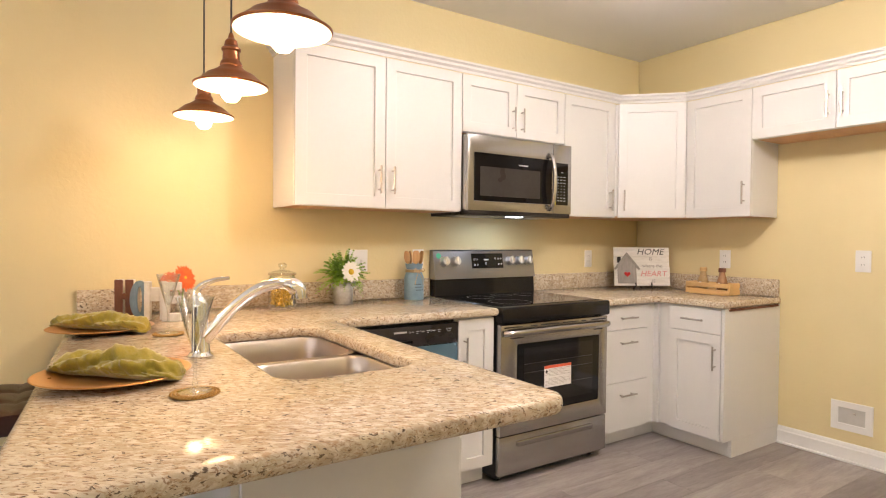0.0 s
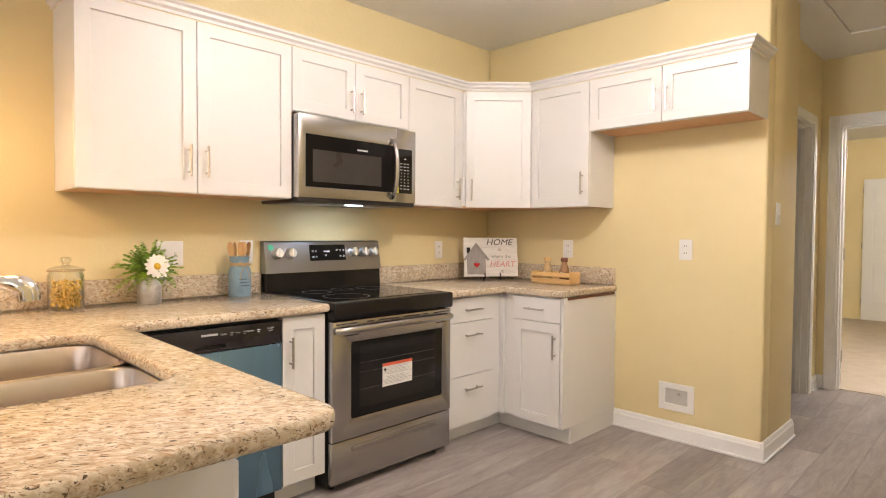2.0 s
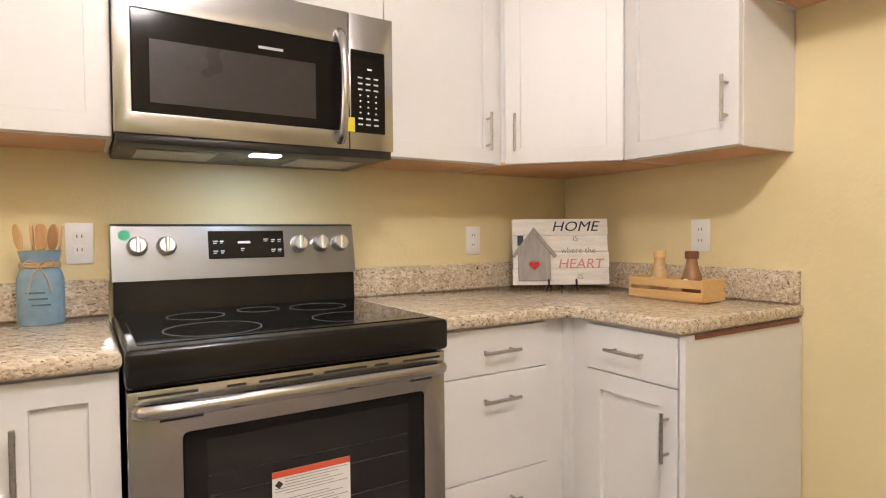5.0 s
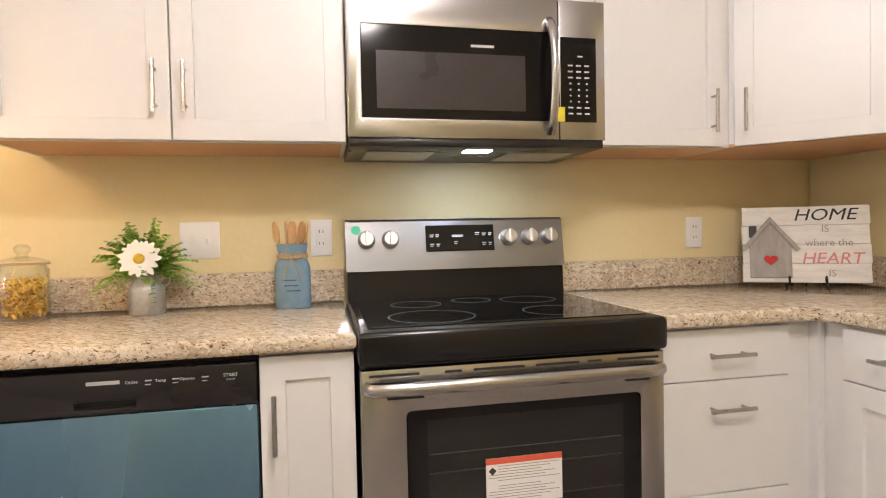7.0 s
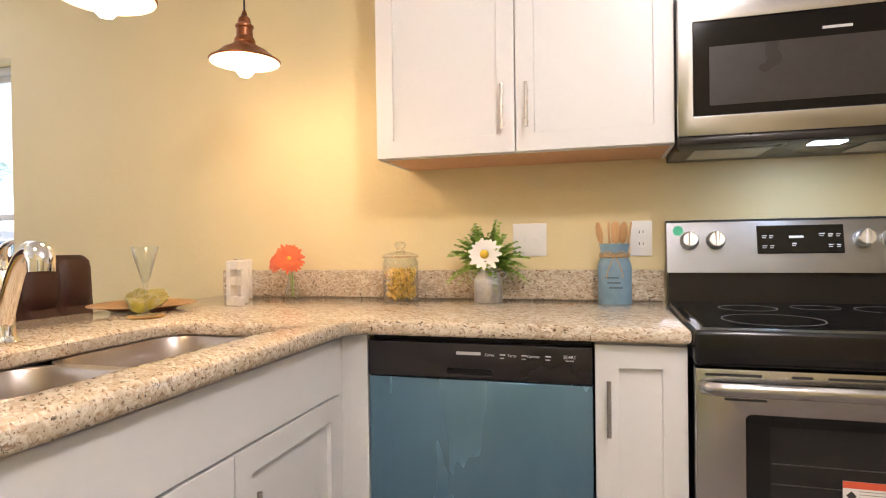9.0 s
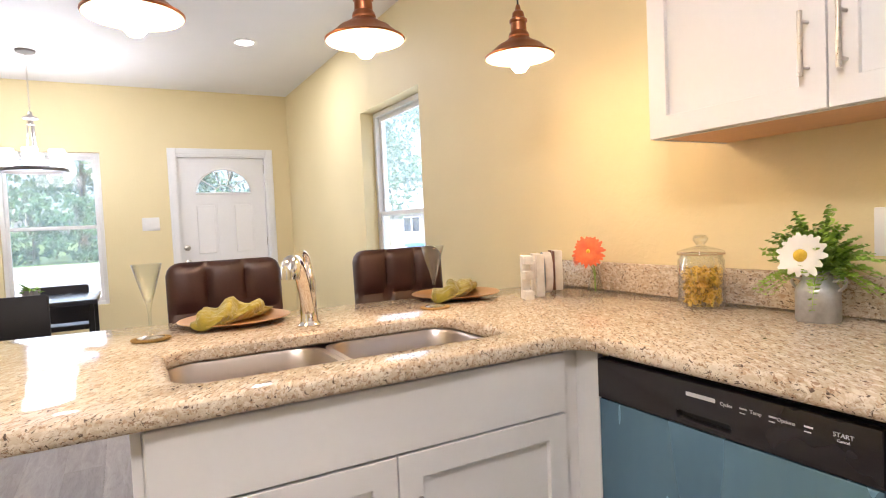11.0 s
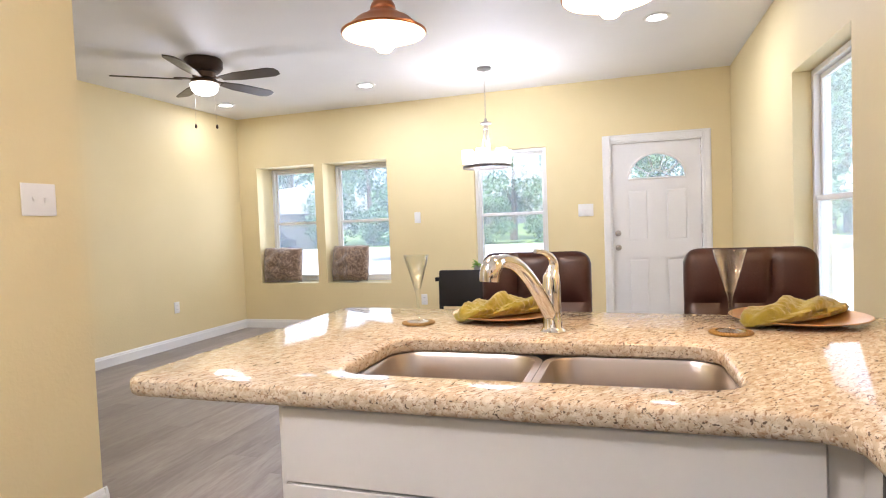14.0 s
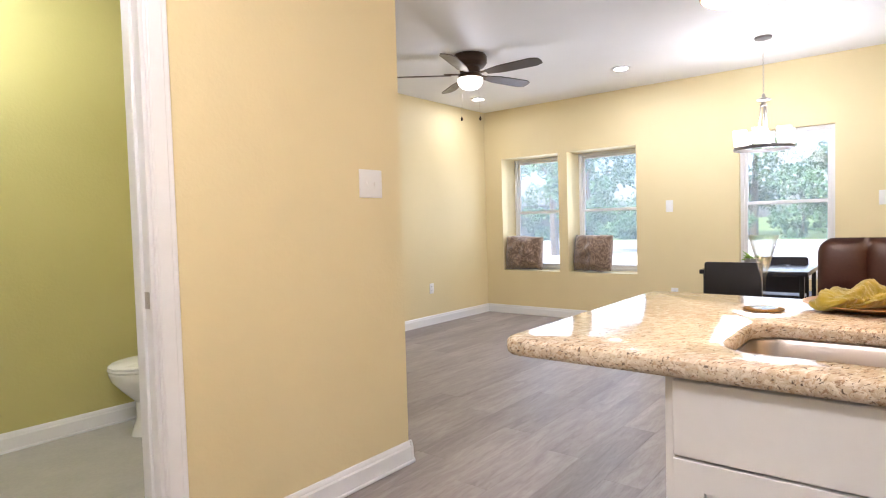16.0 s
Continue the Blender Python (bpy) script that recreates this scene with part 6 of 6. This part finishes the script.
for x in (-0.055, 0.055):
    hk = smooth_line([(x, 0.055, 0.245), (x, 0.035, 0.10), (x, 0.012, 0.0), (x, -0.020, -0.004), (x, -0.032, 0.012), (x, -0.024, 0.024), (x, -0.018, 0.014), (x, -0.024, 0.008)], 4)
    part("easel_hook", tube(hk, 0.003, 7), BLACK_METAL, sign, "black wrought iron easel hook")
    part("easel_foot", tube(smooth_line([(x, 0.012, 0.0), (x * 1.1, -0.010, -0.012), (x * 1.15, -0.022, -0.019)], 3), 0.003, 7), BLACK_METAL, sign)
    part("easel_leg", tube([(x, 0.050, 0.20), (x * 0.4, 0.10, -0.019)], 0.003, 7), BLACK_METAL, sign)

# ---- crate with bottles ----
cr = thing("small_crate", (4.565, 3.21, CT), "small slatted pine crate holding two bottles", "crate", "", -90)
CW, CD = 0.285, 0.115
for sy in (-1, 1):
    for z in (0.006, 0.046):
        part("slat", boxes((-CW / 2, sy * CD / 2 - 0.003, z, CW / 2, sy * CD / 2 + 0.003, z + 0.028), bevel=0.001), CRATE_WOOD, cr)
for s in (-1, 1):
    part("end_board", boxes((s * CW / 2 - 0.012, -CD / 2 + 0.0035, 0.004, s * CW / 2 - 0.001, CD / 2 - 0.0035, 0.076), bevel=0.001), CRATE_WOOD, cr)
part("bottom_board", boxes((-CW / 2 + 0.013, -CD / 2 + 0.004, 0.0008, CW / 2 - 0.013, CD / 2 - 0.004, 0.006)), CRATE_WOOD, cr)
for off, cap, lab_, mt in ((0.065, CRATE_WOOD, "iced coffee bottle with a tan cap", LATTE), (-0.062, BROWN_WOOD, "iced coffee bottle with a dark brown cap", varied("mocha_drink", (0.25, 0.12, 0.05), (0.34, 0.19, 0.09), 10, 0.25))):
    b = thing("coffee_bottle", (4.565, 3.21 + off, CT + 0.0065), lab_, "bottle", "bottles in the crate")
    part("bottle_body", lathe([(0.0, 0.0005), (0.030, 0.0005), (0.032, 0.006), (0.032, 0.070), (0.029, 0.085), (0.020, 0.112), (0.0175, 0.125), (0.0175, 0.135), (0, 0.135)], 26), mt, b, "coffee-coloured glass bottle")
    part("cap", lathe([(0.0, 0.1352), (0.021, 0.1352), (0.022, 0.139), (0.022, 0.156), (0.020, 0.160), (0, 0.160)], 24), cap, b)
    part("label_disc", shift(lathe([(0.0, 0.0), (0.012, 0.0), (0.012, 0.0008), (0, 0.0008)], 18), Matrix.Translation((-0.0325, 0, 0.058)) @ pose(0, 0, 0, 0, -90, 0)), PAPER, b, "pale round label")


# ---- pillows on the window seats ----
def pillow(x, y, z, turn, lean, seed):
    p = thing("throw_pillow", (x, y, z), "square brown fur-patterned throw pillow on the window seat", "pillow", "window seat pillows", turn)
    n, w, bm = 22, 0.25, bmesh.new()
    sides = []
    for sg in (-1, 1):
        g = []
        for i in range(n + 1):
            row = []
            for j in range(n + 1):
                u, v = 2 * i / n - 1, 2 * j / n - 1
                puff = (max(0, 1 - u * u) ** 0.45) * (max(0, 1 - v * v) ** 0.45)
                pinch = (1 - 0.02 * (1 - abs(u * v))) * (1 - 0.02 * abs(u * v) ** 3)
                d = 0.125 * puff * (1 + 0.45 * noise.noise(Vector((u * 2.2, v * 2.2, seed + sg))))
                row.append(bm.verts.new((w * u * pinch * (1 if abs(v) < 1 else 1.0), sg * d, w + w * 0.85 * v * pinch + 0.016 * noise.noise(Vector((u * 2.4, v * 2.4, seed))))))
            g.append(row)
        sides.append(g)
        for i in range(n):
            for j in range(n):
                q = (g[i][j], g[i + 1][j], g[i + 1][j + 1], g[i][j + 1])
                bm.faces.new(q if sg < 0 else q[::-1])
    bmesh.ops.remove_doubles(bm, verts=bm.verts, dist=0.0008)
    low = min(v.co.z for v in bm.verts)
    shift(bm, Matrix.Translation((0, 0, 0.004)) @ pose(0, 0, 0, lean, 0, 0) @ Matrix.Translation((0, 0, -low)))
    part("cover", bm, PILLOW, p, "", 80)


pillow(-3.13, -1.035, 0.582, 98, -8, 1.0)
pillow(-3.13, -0.125, 0.582, 82, -8, 4.0)

# ---- bathroom ----
wc = thing("toilet", (1.335, -0.66, FZ + 0.003), "white porcelain toilet with its lid closed", "toilet")


def ovals(rows, seg=32):
    bm, rings = bmesh.new(), []
    for cx, rx, ry, z in rows:
        rings.append([bm.verts.new((cx + rx * math.cos(a) * (1.0 if math.cos(a) > 0 else 0.8), ry * math.sin(a), z)) for a in (2 * math.pi * k / seg for k in range(seg))])
    for a, b in zip(rings, rings[1:]):
        for k in range(seg):
            bm.faces.new((a[k], a[(k + 1) % seg], b[(k + 1) % seg], b[k]))
    bm.faces.new(rings[0]), bm.faces.new(rings[-1])
    return bm


part("bowl", ovals([(0.27, 0.17, 0.105, 0.001), (0.27, 0.165, 0.10, 0.02), (0.27, 0.135, 0.088, 0.10), (0.27, 0.14, 0.095, 0.19), (0.285, 0.19, 0.14, 0.26), (0.30, 0.225, 0.175, 0.32), (0.305, 0.235, 0.182, 0.365), (0.305, 0.232, 0.18, 0.375)]), PORCELAIN, wc)
part("seat", ovals([(0.305, 0.236, 0.184, 0.378), (0.305, 0.240, 0.187, 0.386), (0.305, 0.236, 0.184, 0.394)]), PORCELAIN, wc)
part("lid", ovals([(0.303, 0.236, 0.184, 0.3965), (0.303, 0.238, 0.186, 0.405), (0.300, 0.225, 0.175, 0.415), (0.29, 0.12, 0.09, 0.422)]), PORCELAIN, wc)
part("tank", boxes((-0.02, -0.21, 0.36, 0.145, 0.21, 0.70), bevel=0.02, seg=3), PORCELAIN, wc)
part("tank_lid", boxes((-0.022, -0.22, 0.702, 0.157, 0.22, 0.73), bevel=0.01, seg=2), PORCELAIN, wc)


def panel_door(name, place, turn, label, w=0.74, h=1.98):
    d = thing(name, place, label, "door", "", turn)
    pan = [(0.11, w / 2 - 0.05, 1.62, 1.85), (w / 2 + 0.05, w - 0.11, 1.62, 1.85), (0.11, w / 2 - 0.05, 0.98, 1.52), (w / 2 + 0.05, w - 0.11, 0.98, 1.52), (0.11, w / 2 - 0.05, 0.22, 0.86), (w / 2 + 0.05, w - 0.11, 0.22, 0.86)]
    part("leaf", panel_bm(w, h, 0.035, pan), TRIM, d)
    for z in (0.2, 1.0, 1.78):
        part("hinge", shift(lathe([(0, 0), (0.006, 0), (0.006, 0.09), (0, 0.09)], 10), Matrix.Translation((-0.006, 0.0, z))), NICKEL, d)
    k = lathe([(0.0, 0.0), (0.03, 0.0), (0.03, 0.006), (0.012, 0.01), (0.012, 0.03), (0.027, 0.042), (0.024, 0.058), (0.0, 0.064)], 18)
    part("door_knob", shift(k, Matrix.Translation((w - 0.06, 0, 0.92)) @ pose(0, 0, 0, 90, 0, 0)), NICKEL, d, "satin nickel knob")
    return d


panel_door("bedroom_door", (XEND + 0.125, 2.075, FZ + 0.01), 16, "open white six-panel bedroom door")
panel_door("closet_door", (11.395, 2.66, FZ + 0.01), -90, "white six-panel door in the far wall of the back room")
panel_door("bathroom_door", (3.028, YS - 0.125, FZ + 0.01), -95, "open white six-panel bathroom door")


# ---- unseen ceiling lights added to the rooms ----
def unseen_dome_light(x, y, watts, colour=(1.0, 0.95, 0.88)):
    d = thing("flush_ceiling_light", (x, y, ZC), "unseen round flush-mount ceiling light added to brighten the room", "ceiling light")
    part("base", lathe([(0.0, -0.001), (0.17, -0.001), (0.17, -0.02), (0.0, -0.02)], 32), NICKEL, d)
    part("diffuser", lathe([(0.16, -0.021), (0.155, -0.05), (0.12, -0.078), (0.06, -0.09), (0.0, -0.092)], 32), SHADE_GLOW, d, "glowing frosted dome")
    lamp("flush_lamp", "POINT", (x, y, ZC - 0.27), watts, colour, 0.11)


# kitchen: a ceiling light inferred from shadows under the cabinets, fixture invented
unseen_dome_light(3.08, 2.05, 15.5, (1.0, 0.90, 0.78))
# bathroom and back room: invented fixtures out of view, only there to brighten
unseen_dome_light(2.4, -0.35, 5.6, (1.0, 0.98, 0.9))
unseen_dome_light(7.6, 1.2, 26)

# ---- outside ----
setting("ground", boxes((-900, -900, -0.45, -3.46, 900, -0.30), (-3.46, 4.17, -0.45, 900, 900, -0.30), (11.75, -900, -0.45, 900, 4.17, -0.30), (-3.46, -900, -0.45, 11.75, -1.75, -0.30)), GRASS, "wide lawn", "ground")

# paving colour chosen pale so the sunlit lawn and road burn out white
setting("road", boxes((-37, -60, -0.299, -3.9, 60, -0.285)), PAVING, "pale ground in front of the house, standing for sunlit road and bleached-out lawn", "road")
setting("side_drive", boxes((-3.9, 5.2, -0.299, 30, 60, -0.285)), PAVING, "pale sunlit drive beside the house", "road")


def tree(x, y, height, spread_, seed, label="leafy green tree at the edge of the lawn", low=0.16, leaf=0.17, n=3600):
    rn = random.Random(seed)
    t = thing("tree", (x, y, -0.30), label, "tree", "trees outside")
    bm = bmesh.new()
    tube(smooth_line([(0, 0, 0), (rn.uniform(-.2, .2), rn.uniform(-.2, .2), height * 0.3), (rn.uniform(-.4, .4), rn.uniform(-.4, .4), height * 0.75)], 4), [height * (0.024 - 0.019 * k / 8) for k in range(9)], 8, bm)
    clumps = []
    for k in range(26):
        a, z = rn.uniform(0, 6.283), rn.uniform(low, 0.95) * height
        q = math.sin(math.pi * min(max((z / height - low) / (1.02 - low), 0.08), 0.97)) ** 0.6
        r_ = spread_ * q * rn.uniform(0.35, 1.0)
        c_ = Vector((r_ * math.cos(a), r_ * math.sin(a), z))
        clumps.append((c_, spread_ * rn.uniform(0.20, 0.38)))
        if k % 3 == 0:
            tube([(0, 0, z * 0.62), c_ * 0.55 + Vector((0, 0, z * 0.40)), c_], [height * 0.008, height * 0.005, height * 0.002], 5, bm)
    part("trunk", bm, BARK, t)
    verts, faces = [], []
    for k in range(n):
        c_, s_ = clumps[k % len(clumps)]
        d = Vector((rn.gauss(0, 1), rn.gauss(0, 1), rn.gauss(0, 0.75))).normalized() * s_ * rn.random() ** 0.45
        u = Vector((rn.gauss(0, 1), rn.gauss(0, 1), rn.gauss(0, 1))).normalized() * leaf * rn.uniform(0.6, 1.2)
        w = u.cross(Vector((rn.gauss(0, 1), rn.gauss(0, 1), rn.gauss(0, 1)))).normalized() * u.length * 0.5
        p = c_ + d
        i = len(verts)
        verts += [p - u, p + w, p + u, p - w]
        faces.append((i, i + 1, i + 2, i + 3))
    me = bpy.data.meshes.new("crown")
    me.from_pydata([tuple(v) for v in verts], [], faces)
    me.materials.append(TREE_LEAF)
    cr_ = new("crown", me)
    cr_.parent = t


rt = random.Random(8)
for k in range(12):
    tree(-46 - rt.uniform(0, 9), -44 + k * 6.2 + rt.uniform(-1.5, 1.5), rt.uniform(13, 18), rt.uniform(4.2, 5.8), 100 + k, leaf=0.22, n=5200)
for k in range(12):
    tree(-39 - rt.uniform(0, 3), -21 + k * 3.6 + rt.uniform(-.8, .8), rt.uniform(2.6, 5.0), rt.uniform(1.9, 2.8), 200 + k, "dense green shrub along the lawn edge", 0.05, 0.16, 2600)
tree(-19.5, -9.2, 8.5, 3.0, 300, "leafy green tree beside the drive", 0.34, 0.13, 4200)
for x, y, s_ in ((-36, 27, 11), (-42, 17, 12), (-33, 33, 11), (-22, 11.6, 7.5)):
    tree(x, y, s_, 3.4, int(400 + x), "leafy green tree behind the neighbouring house")


def house(place, turn, w, d, h, wall, label, porch):
    hs_ = thing("neighbour_house", place, label, "house", "houses outside", turn)
    part("wall", boxes((-w / 2, 0, 0, w / 2, d, h)), wall, hs_)
    bm = bmesh.new()
    pr = [(-0.6, h), (d / 2, h + 2.0), (d + 0.6, h), (d + 0.6, h - 0.15), (-0.6, h - 0.15)]
    ends = [[bm.verts.new((x, y, z)) for y, z in pr] for x in (-w / 2 - 0.5, w / 2 + 0.5)]
    for k in range(len(pr)):
        bm.faces.new((ends[0][k], ends[0][(k + 1) % len(pr)], ends[1][(k + 1) % len(pr)], ends[1][k]))
    bm.faces.new(ends[0]), bm.faces.new(ends[1])
    part("roof", bm, ROOF, hs_, "", 20)
    for k in range(4):
        x = -w / 2 + w * (k + 0.5) / 4
        wi = part("window", boxes((x - 0.6, -0.03, 0.9, x + 0.6, 0.01, 2.0)), TRIM, hs_)
        for sx in (-1, 1):
            part("pane", boxes((x + sx * 0.28 - 0.24, -0.04, 0.98, x + sx * 0.28 + 0.24, -0.031, 1.92)), BLACK_GLASS, wi)
    if porch:
        part("porch_roof", boxes((-w / 2, -2.4, h - 0.35, w / 2, -0.01, h - 0.16)), TRIM, hs_)
        for k in range(5):
            part("porch_post", boxes((-w / 2 + w * k / 4 - 0.07, -2.36, 0, -w / 2 + w * k / 4 + 0.07, -2.22, h - 0.36)), TRIM, hs_)


house((-37.0, -29.5, -0.30), 62, 13, 8, 3.0, BRICK_GREY, "low grey brick house with a white porch across the road", True)
house((-31.0, 21.0, -0.30), 62, 14, 7, 2.6, BRICK_GREY, "low grey brick house beside the drive", False)
tb = thing("wheeled_bin", (-9.0, 8.55, -0.285), "blue plastic wheeled rubbish bin by the drive", "bin", "", 20)
part("tub", slab(rounded(-0.27, -0.30, 0.27, 0.30, 0.05, 3), 0.05, 0.95), BIN_BLUE, tb)
part("lid", slab(rounded(-0.29, -0.33, 0.29, 0.32, 0.05, 3), 0.951, 1.02, (), 0.02, 2), BIN_BLUE, tb)
for sx in (-1, 1):
    part("wheel", shift(lathe([(0.0, -0.03), (0.10, -0.03), (0.10, 0.03), (0, 0.03)], 18), Matrix.Translation((sx * 0.24, 0.28, 0.10)) @ pose(0, 0, 0, 0, 90, 0)), BLACK_METAL, tb)
car = thing("parked_car", (-33.0, -22.0, -0.285), "dark parked car by the porch", "car", "", 75)
cs = [(-2.1, 0.35), (-2.15, 0.75), (-1.2, 0.92), (-0.6, 1.38), (0.7, 1.40), (1.35, 0.98), (2.1, 0.88), (2.15, 0.4)]
bm = slab(cs, -0.82, 0.82, (), 0.08, 2)
part("body", shift(bm, Matrix(((1, 0, 0, 0), (0, 0, 1, 0), (0, 1, 0, 0), (0, 0, 0, 1)))), CAR_PAINT, car)
for x in (-1.35, 1.35):
    for y in (-0.78, 0.78):
        part("wheel", shift(lathe([(0.0, -0.10), (0.32, -0.10), (0.33, 0.0), (0.32, 0.10), (0, 0.10)], 20), Matrix.Translation((x, y, 0.332)) @ pose(0, 0, 0, 90, 0, 0)), BLACK_METAL, car)

# ---- floor planks ----
LP, WPK = 1.22, 0.178
def plank_mesh(l, w):
    return mesh_of("plank", boxes((0.0004, 0.0004, -0.005, l - 0.0004, w - 0.0004, 0.0), bevel=0.0006), PLANK, 0)


full = plank_mesh(LP, WPK)
rest = bmesh.new()
rows = int((YW - YL) / WPK) + 1
near = 0
for rrow in range(rows):
    y = YL + rrow * WPK
    w = min(WPK, YW - y)
    off = -((rrow * 0.437) % 1.0) * LP
    x = XFR + off
    while x < XEND + 0.1:
        x0, x1 = max(x, XFR), min(x + LP, XEND + 0.1)
        if x1 - x0 > 0.03:
            inside = x1 - x0 > LP - 1e-6 and w > WPK - 1e-6
            if inside and near < 300:
                o = new("plank", full)
                o.parent, o.matrix_basis = floor_base, pose(x0, y, FZ)
                near += 1
            else:
                box(rest, x0 + 0.0008, y + 0.0008, FZ - 0.005, x1 - 0.0008, y + w - 0.0008, FZ)
        x += LP
tagged(part("cut_planks", rest, PLANK, floor_base, "cut grey planks along the walls", 0), kind="stuff")
